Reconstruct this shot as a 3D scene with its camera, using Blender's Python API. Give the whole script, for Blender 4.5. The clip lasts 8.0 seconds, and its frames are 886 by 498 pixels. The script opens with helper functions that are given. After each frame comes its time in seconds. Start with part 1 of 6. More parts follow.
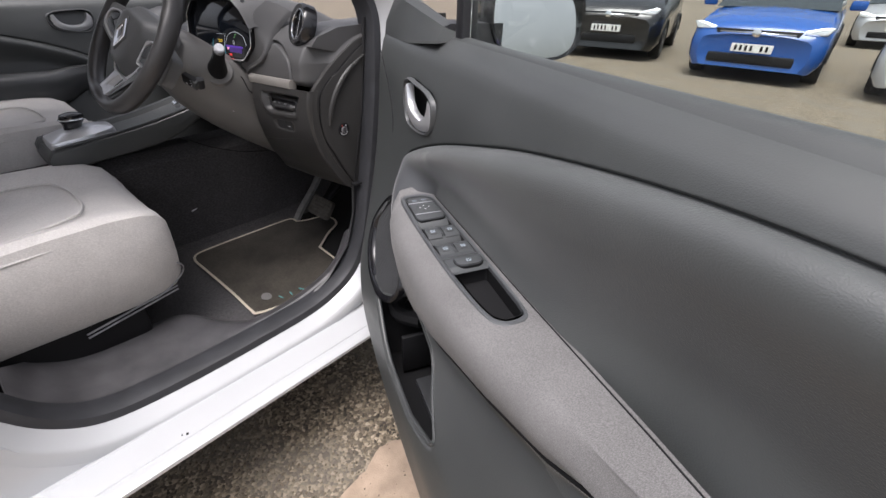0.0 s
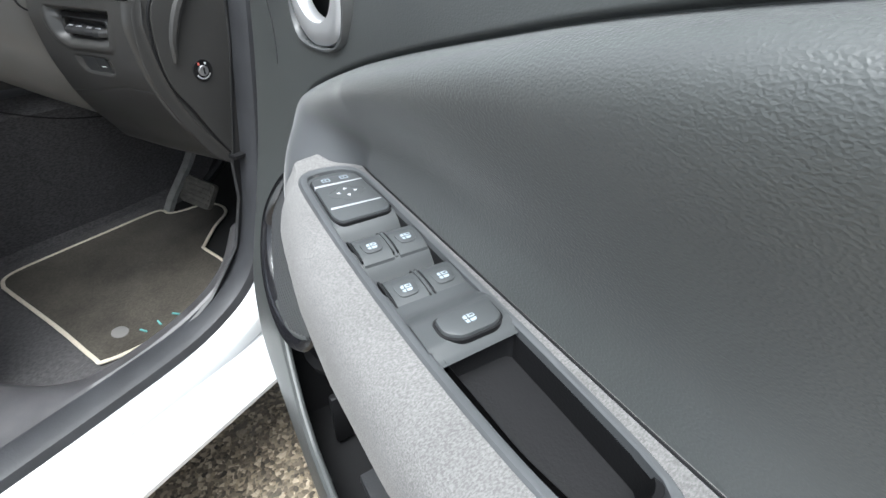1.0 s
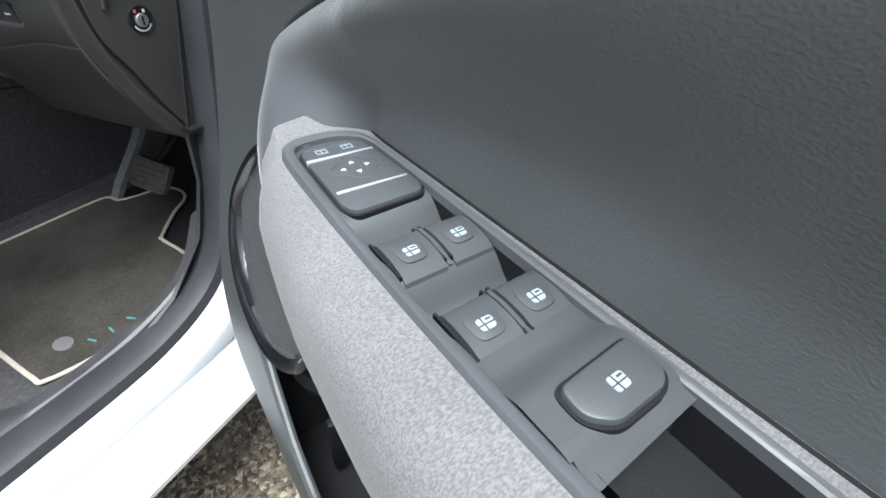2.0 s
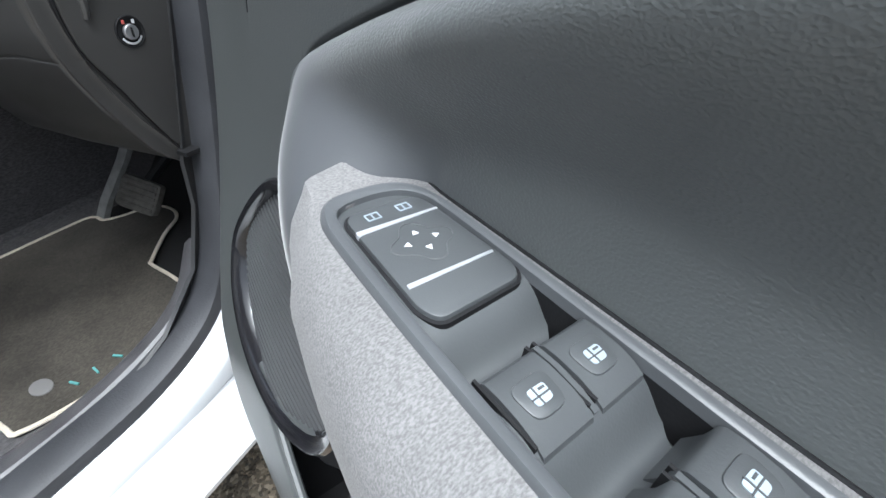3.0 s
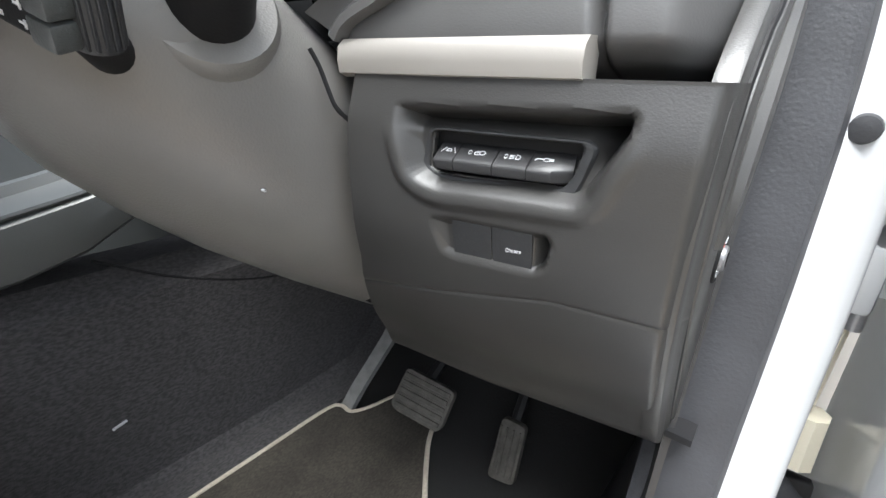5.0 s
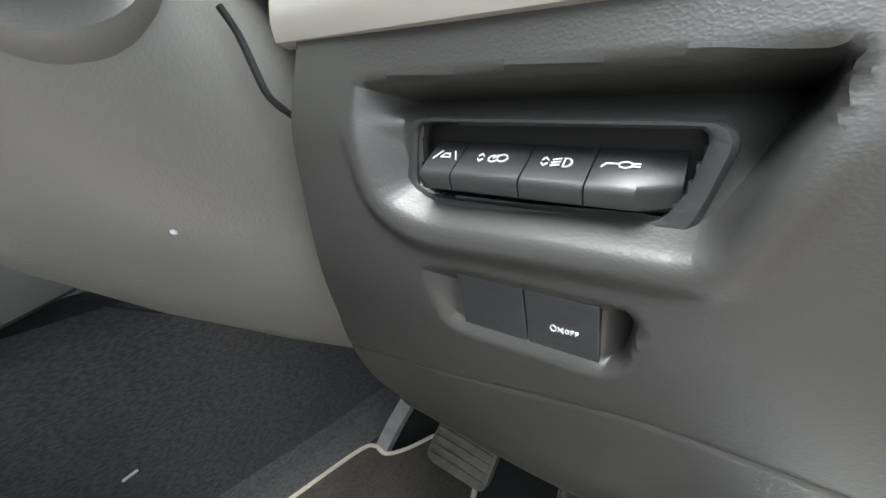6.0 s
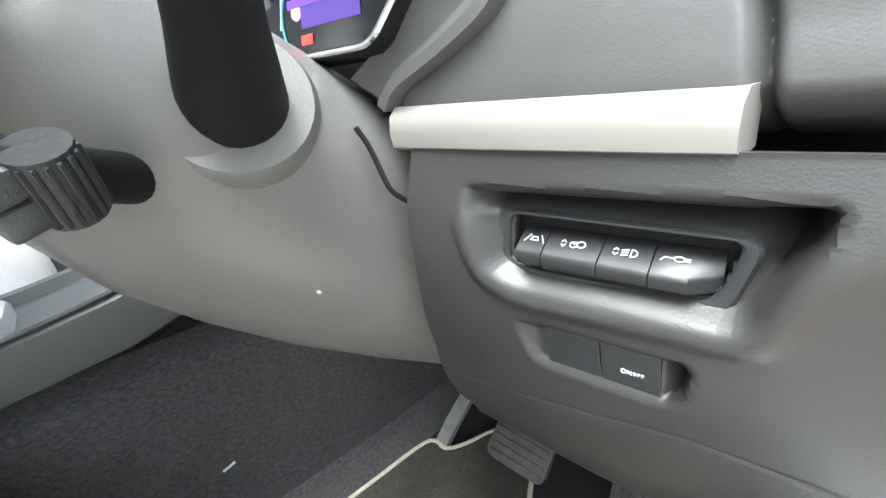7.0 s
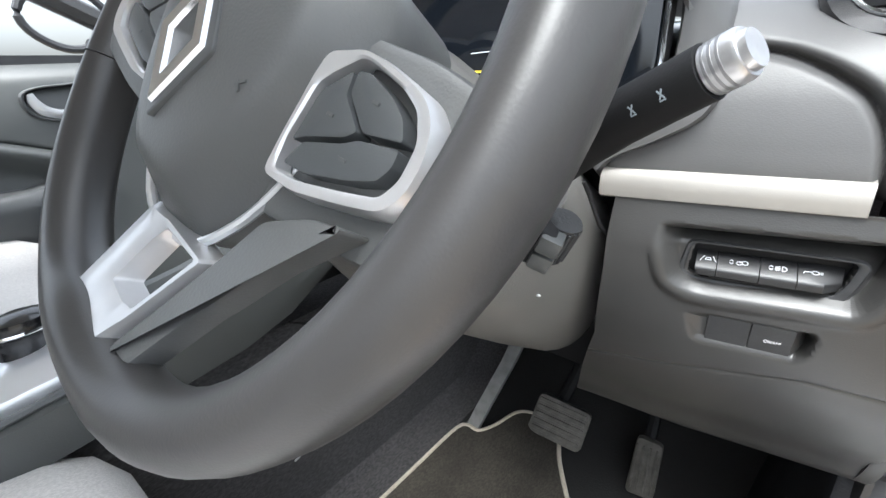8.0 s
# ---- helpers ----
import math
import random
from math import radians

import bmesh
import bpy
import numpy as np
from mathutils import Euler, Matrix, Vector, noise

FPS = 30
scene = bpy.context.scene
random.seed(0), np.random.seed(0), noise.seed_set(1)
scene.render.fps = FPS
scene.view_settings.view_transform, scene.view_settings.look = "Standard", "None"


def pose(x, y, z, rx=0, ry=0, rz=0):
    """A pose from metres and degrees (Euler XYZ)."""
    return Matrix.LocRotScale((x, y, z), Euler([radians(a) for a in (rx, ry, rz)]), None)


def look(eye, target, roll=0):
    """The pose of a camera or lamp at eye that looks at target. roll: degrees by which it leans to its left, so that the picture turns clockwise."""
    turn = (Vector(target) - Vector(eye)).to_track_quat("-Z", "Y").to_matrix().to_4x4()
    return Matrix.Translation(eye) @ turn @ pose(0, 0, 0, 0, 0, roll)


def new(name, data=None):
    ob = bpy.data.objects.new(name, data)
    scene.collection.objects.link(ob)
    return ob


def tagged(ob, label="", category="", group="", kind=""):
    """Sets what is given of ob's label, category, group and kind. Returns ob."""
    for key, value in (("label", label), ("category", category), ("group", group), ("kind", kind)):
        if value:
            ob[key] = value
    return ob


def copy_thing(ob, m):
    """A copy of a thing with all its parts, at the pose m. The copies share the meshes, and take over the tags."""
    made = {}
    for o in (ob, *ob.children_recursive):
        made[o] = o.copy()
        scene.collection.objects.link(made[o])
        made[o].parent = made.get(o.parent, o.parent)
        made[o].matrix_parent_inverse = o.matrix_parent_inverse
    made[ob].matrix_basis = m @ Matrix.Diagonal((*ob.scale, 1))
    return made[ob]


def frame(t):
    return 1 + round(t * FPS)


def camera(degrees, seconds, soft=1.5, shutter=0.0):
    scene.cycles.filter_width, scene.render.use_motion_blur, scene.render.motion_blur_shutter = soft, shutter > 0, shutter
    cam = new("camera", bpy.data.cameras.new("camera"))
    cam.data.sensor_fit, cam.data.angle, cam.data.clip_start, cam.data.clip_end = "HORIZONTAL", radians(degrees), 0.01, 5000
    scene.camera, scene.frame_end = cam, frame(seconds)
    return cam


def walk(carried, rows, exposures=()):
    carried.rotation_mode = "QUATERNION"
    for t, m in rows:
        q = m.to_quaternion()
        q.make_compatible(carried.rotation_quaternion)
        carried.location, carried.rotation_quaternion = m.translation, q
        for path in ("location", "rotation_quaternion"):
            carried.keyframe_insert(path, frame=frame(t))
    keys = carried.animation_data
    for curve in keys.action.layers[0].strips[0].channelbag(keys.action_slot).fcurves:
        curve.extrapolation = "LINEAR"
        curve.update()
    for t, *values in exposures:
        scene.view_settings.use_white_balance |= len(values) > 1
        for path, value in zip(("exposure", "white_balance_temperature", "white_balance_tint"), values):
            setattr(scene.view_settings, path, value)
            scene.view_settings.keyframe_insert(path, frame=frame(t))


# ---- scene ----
cam = camera(91.1, 8.0)
PATH = [
    (0, (0.021, -0.034, 1.198), (-1.101, 1.247, 0.15), 1.4),
    (0.5, (-0.114, 0.126, 1.094), (-1.042, 1.51, -0.012), 1.9),
    (1, (-0.2, 0.191, 1.056), (-0.996, 1.612, -0.105), 2.9),
    (2.5, (-0.323, 0.277, 0.989), (-0.949, 1.706, -0.261), 3.9),
    (3, (-0.362, 0.297, 0.992), (-0.987, 1.754, -0.227), 4.3),
    (3.5, (-0.408, 0.285, 1.01), (-1.09, 1.745, -0.175), 3.0),
    (4, (-0.55, 0.256, 1.036), (-1.458, 1.725, 0.028), 1.4),
    (4.5, (-0.74, 0.288, 1.006), (-1.745, 1.8, 0.168), 2.5),
    (5, (-0.905, 0.326, 0.967), (-2.052, 1.786, 0.224), 1.5),
    (6.5, (-0.961, 0.449, 0.949), (-2.356, 1.68, 0.214), -5.2),
    (7, (-0.95, 0.386, 1.0), (-2.391, 1.556, 0.255), -6.7),
    (7.5, (-0.966, 0.252, 1.064), (-2.419, 1.407, 0.317), -6.7),
    (8, (-1.018, 0.203, 1.064), (-2.264, 1.56, 0.287), -3.8),
]
EXPOSURES = [
    (0.0, 0.32, 6350, 15), (0.5, 0.88, 6100, 9), (1.0, 1.13, 5980, 5), (2.5, 1.02, 5780, 6), (3.5, 1.2, 5850, 4),
    (4.0, 1.38, 5930, 2), (4.5, 1.52, 6000, 4), (5.0, 1.78, 6100, 7), (6.5, 2.02, 6050, 0), (7.0, 2.35, 6000, 2), (7.5, 2.16, 6000, 3), (8.0, 1.92, 6050, 6),
]
walk(cam, [(t, look(eye, target, roll)) for t, eye, target, roll in PATH], EXPOSURES)

# ---- light ----
world = bpy.data.worlds.new("sky")
scene.world = world
world.use_nodes = True
_wn = world.node_tree.nodes
_sky = _wn.new("ShaderNodeTexSky")
_sky.sky_type, _sky.sun_disc = "NISHITA", False
_sky.sun_elevation, _sky.sun_rotation = radians(72), radians(160)
_sky.dust_density = 6.0
_hs = _wn.new("ShaderNodeHueSaturation")
_hs.inputs["Saturation"].default_value = 0.30
world.node_tree.links.new(_sky.outputs[0], _hs.inputs["Color"])
world.node_tree.links.new(_hs.outputs[0], _wn["Background"].inputs[0])
_wn["Background"].inputs[1].default_value = 0.15
_sun = bpy.data.lights.new("sun", "SUN")
_sun.energy, _sun.angle, _sun.color = 2.8, radians(36), (1.0, 0.97, 0.93)
sun = new("sun", _sun)
sun.matrix_world = look((0.05, -1.1, 5.8), (-0.5, 0.4, 0.6))


# ---- materials ----
def mat(name, color, rough=0.6, metal=0.0, grain=0.0, grain_size=0.002, vary=0.12, vary_size=0.08, coat=0.0, spec=0.5, sheen=0.0, stretch=(1, 1, 1)):
    m = bpy.data.materials.new(name)
    m.use_nodes = True
    n, l = m.node_tree.nodes, m.node_tree.links
    b = n["Principled BSDF"]
    b.inputs["Roughness"].default_value, b.inputs["Metallic"].default_value = rough, metal
    b.inputs["Coat Weight"].default_value, b.inputs["Specular IOR Level"].default_value = coat, spec
    b.inputs["Sheen Weight"].default_value = sheen
    co = n.new("ShaderNodeTexCoord")
    mp = n.new("ShaderNodeMapping")
    mp.inputs["Scale"].default_value = stretch
    l.new(co.outputs["Object"], mp.inputs[0])
    nz = n.new("ShaderNodeTexNoise")
    nz.inputs["Scale"].default_value, nz.inputs["Detail"].default_value = 1 / vary_size, 6
    l.new(mp.outputs[0], nz.inputs["Vector"])
    ramp = n.new("ShaderNodeValToRGB")
    ramp.color_ramp.elements[0].position, ramp.color_ramp.elements[1].position = 0.3, 0.7
    ramp.color_ramp.elements[0].color = tuple(c * (1 - vary) for c in color) + (1,)
    ramp.color_ramp.elements[1].color = tuple(min(1, c * (1 + vary)) for c in color) + (1,)
    l.new(nz.outputs[0], ramp.inputs[0])
    l.new(ramp.outputs[0], b.inputs["Base Color"])
    rr = n.new("ShaderNodeMapRange")
    rr.inputs["To Min"].default_value, rr.inputs["To Max"].default_value = max(0.02, rough - 0.06), min(1, rough + 0.06)
    l.new(nz.outputs[0], rr.inputs["Value"])
    l.new(rr.outputs[0], b.inputs["Roughness"])
    if grain:
        g = n.new("ShaderNodeTexNoise")
        g.inputs["Scale"].default_value, g.inputs["Detail"].default_value = 1 / grain_size, 2
        l.new(mp.outputs[0], g.inputs["Vector"])
        bp = n.new("ShaderNodeBump")
        bp.inputs["Strength"].default_value, bp.inputs["Distance"].default_value = grain, grain_size * 0.5
        l.new(g.outputs[0], bp.inputs["Height"])
        l.new(bp.outputs[0], b.inputs["Normal"])
    return m


def weave(name, light, dark, size, rough=0.95, strength=0.6, sheen=0.3, soiled=(0.82, 1.15)):
    """Woven or felted cloth: two tones of yarn, mottled at two scales."""
    m = mat(name, light, rough, sheen=sheen, grain=strength, grain_size=size, spec=0.2)
    n, l = m.node_tree.nodes, m.node_tree.links
    b = n["Principled BSDF"]
    co = n["Texture Coordinate"]
    fine = n.new("ShaderNodeTexNoise")
    fine.inputs["Scale"].default_value, fine.inputs["Detail"].default_value = 1 / (size * 1.6), 3
    mp = n.new("ShaderNodeMapping")
    mp.inputs["Scale"].default_value = (1.0, 0.45, 1.0)
    l.new(co.outputs["Object"], mp.inputs[0])
    l.new(mp.outputs[0], fine.inputs["Vector"])
    ramp = n.new("ShaderNodeValToRGB")
    ramp.color_ramp.elements[0].position, ramp.color_ramp.elements[1].position = 0.36, 0.66
    ramp.color_ramp.elements[0].color, ramp.color_ramp.elements[1].color = (*dark, 1), (*light, 1)
    l.new(fine.outputs[0], ramp.inputs[0])
    big = n["Noise Texture"]
    mx = n.new("ShaderNodeMix")
    mx.data_type, mx.blend_type = "RGBA", "MULTIPLY"
    mx.inputs["Factor"].default_value = 1.0
    tone = n.new("ShaderNodeMapRange")
    tone.inputs["To Min"].default_value, tone.inputs["To Max"].default_value = soiled
    l.new(big.outputs[0], tone.inputs["Value"])
    l.new(ramp.outputs[0], mx.inputs["A"])
    l.new(tone.outputs[0], mx.inputs["B"])
    l.new(mx.outputs["Result"], b.inputs["Base Color"])
    return m


def leather(name, color, rough, cell, strength, vary=0.1, spec=0.5):
    """Moulded plastic or leather with a pebbled grain."""
    m = mat(name, color, rough, vary=vary, vary_size=0.12, spec=spec)
    n, l = m.node_tree.nodes, m.node_tree.links
    v = n.new("ShaderNodeTexVoronoi")
    v.feature, v.distance = "SMOOTH_F1", "EUCLIDEAN"
    v.inputs["Smoothness"].default_value = 0.4
    v.inputs["Scale"].default_value = 1 / cell
    dis = n.new("ShaderNodeTexNoise")
    dis.inputs["Scale"].default_value = 0.6 / cell
    add = n.new("ShaderNodeMix")
    add.data_type = "VECTOR"
    add.inputs["Factor"].default_value = cell * 1.2
    co = n["Texture Coordinate"]
    mp = n.new("ShaderNodeMapping")
    mp.inputs["Scale"].default_value = (0.8, 0.8, 1.1)
    l.new(co.outputs["Object"], mp.inputs[0])
    l.new(mp.outputs[0], dis.inputs["Vector"])
    l.new(mp.outputs[0], add.inputs[4])
    l.new(dis.outputs["Color"], add.inputs[5])
    l.new(add.outputs[1], v.inputs["Vector"])
    bp = n.new("ShaderNodeBump")
    bp.inputs["Strength"].default_value, bp.inputs["Distance"].default_value = strength, cell * 0.28
    l.new(v.outputs["Distance"], bp.inputs["Height"])
    l.new(bp.outputs[0], n["Principled BSDF"].inputs["Normal"])
    return m


def two_tone(name, color, plain, rough, cell, strength):
    """Leather-grained skin that runs into a smooth, paler moulding below a slanting line of the door."""
    m = leather(name, color, rough, cell, strength)
    m.node_tree.nodes["Principled BSDF"].inputs["Sheen Weight"].default_value = 0.50
    m.node_tree.nodes["Principled BSDF"].inputs["Sheen Roughness"].default_value = 0.35
    n, l = m.node_tree.nodes, m.node_tree.links
    b = n["Principled BSDF"]
    sep = n.new("ShaderNodeSeparateXYZ")
    l.new(n["Texture Coordinate"].outputs["Object"], sep.inputs[0])
    slope = n.new("ShaderNodeMath")
    slope.operation, slope.inputs[1].default_value = "MULTIPLY_ADD", 2.3
    l.new(sep.outputs["Z"], slope.inputs[0])
    l.new(sep.outputs["X"], slope.inputs[2])
    mask = n.new("ShaderNodeMapRange")
    mask.interpolation_type = "SMOOTHSTEP"
    mask.inputs["From Min"].default_value, mask.inputs["From Max"].default_value = 2.50, 2.60
    l.new(slope.outputs[0], mask.inputs["Value"])
    l.new(mask.outputs[0], n["Bump"].inputs["Strength"])
    mask.inputs["To Min"].default_value, mask.inputs["To Max"].default_value = 0.05, strength
    tone = n.new("ShaderNodeMix")
    tone.data_type = "RGBA"
    part_of = n.new("ShaderNodeMapRange")
    part_of.inputs["From Min"].default_value, part_of.inputs["From Max"].default_value = 2.50, 2.60
    l.new(slope.outputs[0], part_of.inputs["Value"])
    l.new(part_of.outputs[0], tone.inputs["Factor"])
    gloss = n.new("ShaderNodeMapRange")
    gloss.inputs["To Min"].default_value, gloss.inputs["To Max"].default_value = 0.35, 0.60
    l.new(part_of.outputs[0], gloss.inputs["Value"])
    l.new(gloss.outputs[0], b.inputs["Specular IOR Level"])
    tone.inputs["A"].default_value = (*plain, 1)
    l.new(n["Color Ramp"].outputs[0], tone.inputs["B"])
    l.new(tone.outputs["Result"], b.inputs["Base Color"])
    return m


def glowing(name, color, strength):
    m = bpy.data.materials.new(name)
    m.use_nodes = True
    b = m.node_tree.nodes["Principled BSDF"]
    b.inputs["Base Color"].default_value = (*color, 1)
    b.inputs["Emission Color"].default_value, b.inputs["Emission Strength"].default_value = (*color, 1), strength
    return m


def clear(name, tint=(0.88, 0.95, 0.91)):
    m = bpy.data.materials.new(name)
    m.use_nodes = True
    b = m.node_tree.nodes["Principled BSDF"]
    b.inputs["Base Color"].default_value = (*tint, 1)
    b.inputs["Transmission Weight"].default_value, b.inputs["Roughness"].default_value, b.inputs["IOR"].default_value = 1.0, 0.0, 1.30
    return m


PLASTIC = leather("grained plastic", (0.055, 0.059, 0.059), 0.42, 0.0013, 0.26, spec=0.70)
INSERT = two_tone("leather-grained insert", (0.074, 0.079, 0.079), (0.062, 0.065, 0.070), 0.42, 0.0013, 0.58)
PLASTIC_DEEP = leather("dark grained plastic", (0.028, 0.029, 0.031), 0.50, 0.0022, 0.30)
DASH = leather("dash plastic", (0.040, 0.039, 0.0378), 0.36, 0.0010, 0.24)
# Same dark grey as the dash, made paler to carry the light on the column.
COLUMN_LIT = leather("brightened column plastic", (0.160, 0.155, 0.147), 0.34, 0.0014, 0.30)
SATIN_CHROME = mat("satin chrome", (0.80, 0.81, 0.83), 0.30, metal=0.65, vary=0.03)
DASH_SOFT = leather("soft dash skin", (0.092, 0.091, 0.091), 0.44, 0.0011, 0.18)
SMOOTH = mat("smooth grey plastic", (0.075, 0.078, 0.080), 0.42, grain=0.15, grain_size=0.0012)
SILLTRIM = mat("scuffed sill plastic", (0.070, 0.068, 0.072), 0.40, grain=0.3, grain_size=0.0015, vary=0.25, vary_size=0.05)
BEZEL_SATIN = mat("satin blue-grey plastic", (0.082, 0.086, 0.091), 0.36, grain=0.12, grain_size=0.0012)
GRILLE = mat("speaker grille plastic", (0.040, 0.041, 0.043), 0.45, grain=0.1, grain_size=0.001)
BUTTON = mat("dark button plastic", (0.022, 0.022, 0.023), 0.40, grain=0.12, grain_size=0.0010)
SWITCH = mat("switch plastic", (0.060, 0.064, 0.067), 0.42, grain=0.12, grain_size=0.0010)
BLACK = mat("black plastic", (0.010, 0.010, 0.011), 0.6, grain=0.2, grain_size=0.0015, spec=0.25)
GLOSS = mat("gloss black", (0.010, 0.010, 0.012), 0.20, coat=0.3)
RUBBER = mat("rubber seal", (0.030, 0.031, 0.035), 0.55, grain=0.25, grain_size=0.003, vary=0.2, vary_size=0.05)
PAINT = mat("white car paint", (0.48, 0.49, 0.50), 0.25, coat=0.4, vary=0.03, vary_size=0.25)
SILVER_LINE = mat("silver print", (0.42, 0.43, 0.45), 0.35, metal=0.25, vary=0.03)
SATIN = mat("satin silver trim", (0.30, 0.283, 0.260), 0.42, metal=0.15, grain=0.05, grain_size=0.001, vary=0.04)
CHROME = mat("chrome", (0.80, 0.81, 0.83), 0.10, metal=1.0, vary=0.03)
STEEL = mat("grey metal", (0.32, 0.32, 0.33), 0.45, metal=0.8, vary=0.2, vary_size=0.02)
FABRIC = weave("mottled grey armrest cloth", (0.205, 0.200, 0.199), (0.130, 0.127, 0.126), 0.0005, strength=0.40, sheen=0.10, soiled=(0.66, 1.24))
SEAT_CLOTH = weave("light grey seat cloth", (0.70, 0.675, 0.65), (0.56, 0.54, 0.52), 0.0010, strength=0.4)
CARPET = weave("dark carpet", (0.100, 0.096, 0.098), (0.055, 0.053, 0.055), 0.0020, strength=0.9, sheen=0.1)
MAT_CLOTH = weave("brown grey mat pile", (0.064, 0.057, 0.047), (0.038, 0.034, 0.028), 0.0013, strength=0.5, sheen=0.1, soiled=(0.35, 1.75))
PIPING = weave("cream edge piping", (0.62, 0.56, 0.46), (0.47, 0.42, 0.34), 0.0015)
WHEEL_SKIN = leather("wheel leather", (0.042, 0.0405, 0.0405), 0.36, 0.0010, 0.12)
HUB_SKIN = leather("hub skin", (0.095, 0.097, 0.097), 0.44, 0.0012, 0.25)
ICON = mat("white print", (0.66, 0.67, 0.69), 0.5, vary=0.02)
ICON_BLUE = mat("pale blue print", (0.31, 0.36, 0.40), 0.5, vary=0.05)
RED_PRINT = mat("red print", (0.6, 0.12, 0.10), 0.5)
TEAL_PRINT = mat("teal stitching", (0.10, 0.30, 0.29), 0.8)
GREY_PRINT = mat("grey badge cloth", (0.16, 0.155, 0.15), 0.8, grain=0.4, grain_size=0.002)
PEDAL = mat("worn pedal rubber", (0.085, 0.079, 0.070), 0.7, grain=0.5, grain_size=0.003, vary=0.35, vary_size=0.012)
SCREEN = mat("dark display glass", (0.006, 0.008, 0.012), 0.08, coat=0.4, vary=0.0)
MIRROR = mat("mirror glass", (0.9, 0.9, 0.9), 0.01, metal=1.0, vary=0.0)


# ---- mesh helpers ----
def part(name, bm, material, parent=None, label="", smooth=True):
    bmesh.ops.recalc_face_normals(bm, faces=bm.faces)
    for f in bm.faces:
        f.smooth = smooth
    me = bpy.data.meshes.new(name)
    bm.to_mesh(me)
    bm.free()
    me.materials.append(material)
    ob = new(name, me)
    ob.parent = parent
    if label:
        ob["label"] = label
    if smooth:
        me.set_sharp_from_angle(angle=radians(38))
    return ob


def thing(name, m, label, category, group="", kind=""):
    ob = new(name)
    ob.empty_display_size = 0.05
    ob.matrix_world = m
    return tagged(ob, label, category, group, kind)


def loft(rings, closed=True, caps=True):
    """A skin through rings of equally many points."""
    bm = bmesh.new()
    vs = [[bm.verts.new(p) for p in ring] for ring in rings]
    n = len(rings[0])
    for a, b in zip(vs, vs[1:]):
        for i in range(n if closed else n - 1):
            j = (i + 1) % n
            bm.faces.new((a[i], a[j], b[j], b[i]))
    if caps and closed:
        bm.faces.new(vs[0][::-1])
        bm.faces.new(vs[-1])
    return bm


def spline(points, n):
    """n points along a smooth curve through points of any dimension."""
    p = np.array(points, float)
    p = np.vstack([2 * p[0] - p[1], p, 2 * p[-1] - p[-2]])
    out = []
    for t in np.linspace(0, len(points) - 1, n):
        i = min(int(t), len(points) - 2)
        f = t - i
        a, b, c, d = p[i : i + 4]
        out.append(0.5 * (2 * b + (c - a) * f + (2 * a - 5 * b + 4 * c - d) * f * f + (3 * b - a - 3 * c + d) * f ** 3))
    return np.array(out)


def tube(path, radius, sides=12, squash=1.0, closed=False):
    """A round bar along a path; radius is a number or one number a point."""
    path = [Vector(p) for p in path]
    rings = []
    up = Vector((0.03, 0.1, 1)).normalized()
    for i, p in enumerate(path):
        if closed:
            d = (path[(i + 1) % len(path)] - path[i - 1]).normalized()
        else:
            d = (path[min(i + 1, len(path) - 1)] - path[max(i - 1, 0)]).normalized()
        s = d.cross(up)
        if s.length < 1e-3:
            s = d.orthogonal()
        s.normalize()
        w = s.cross(d)
        r = radius if isinstance(radius, (int, float)) else radius[i]
        rings.append([p + s * (r * math.cos(a)) + w * (r * squash * math.sin(a)) for a in (2 * math.pi * k / sides for k in range(sides))])
    if closed:
        return loft(rings + [rings[0]], caps=False)
    return loft(rings)


def box(sx, sy, sz, bevel=0.0, segs=2, at=(0, 0, 0)):
    bm = bmesh.new()
    bmesh.ops.create_cube(bm, size=1.0)
    bmesh.ops.scale(bm, vec=(sx, sy, sz), verts=bm.verts)
    if bevel:
        bmesh.ops.bevel(bm, geom=list(bm.edges), offset=bevel, segments=segs, affect="EDGES", profile=0.5)
    bmesh.ops.translate(bm, vec=at, verts=bm.verts)
    return bm


def slab(outline, low, high, bevel=0.0, segs=2):
    """A plate with the given outline in x and y, from z low to high, its top edge rounded."""
    bm = bmesh.new()
    bottom = bm.faces.new([bm.verts.new((x, y, low)) for x, y in outline])
    r = bmesh.ops.extrude_face_region(bm, geom=[bottom])
    top = [v for v in r["geom"] if isinstance(v, bmesh.types.BMVert)]
    bmesh.ops.translate(bm, vec=(0, 0, high - low), verts=top)
    if bevel:
        edges = [e for e in bm.edges if all(v in top for v in e.verts)]
        bmesh.ops.bevel(bm, geom=edges, offset=bevel, segments=segs, affect="EDGES", profile=0.5)
    return bm


def moved(bm, m):
    bmesh.ops.transform(bm, matrix=m, verts=bm.verts)
    return bm


def joined(*bms):
    """Several meshes of one part."""
    out = bmesh.new()
    for b in bms:
        me = bpy.data.meshes.new("piece")
        b.to_mesh(me)
        out.from_mesh(me)
        b.free()
        bpy.data.meshes.remove(me)
    return out


def round_poly(points, r, n=4):
    """A polygon with rounded corners."""
    out = []
    k = len(points)
    for i in range(k):
        p, a, b = (Vector(points[j % k]) for j in (i, i - 1, i + 1))
        da, db = (a - p), (b - p)
        rr = min(r, da.length * 0.45, db.length * 0.45)
        s, e = p + da.normalized() * rr, p + db.normalized() * rr
        for f in (j / n for j in range(n + 1)):
            q = s.lerp(p, f).lerp(p.lerp(e, f), f)
            out.append((q.x, q.y))
    return out


def smooth01(a, b, x):
    t = np.clip((x - a) / (b - a), 0, 1)
    return t * t * (3 - 2 * t)


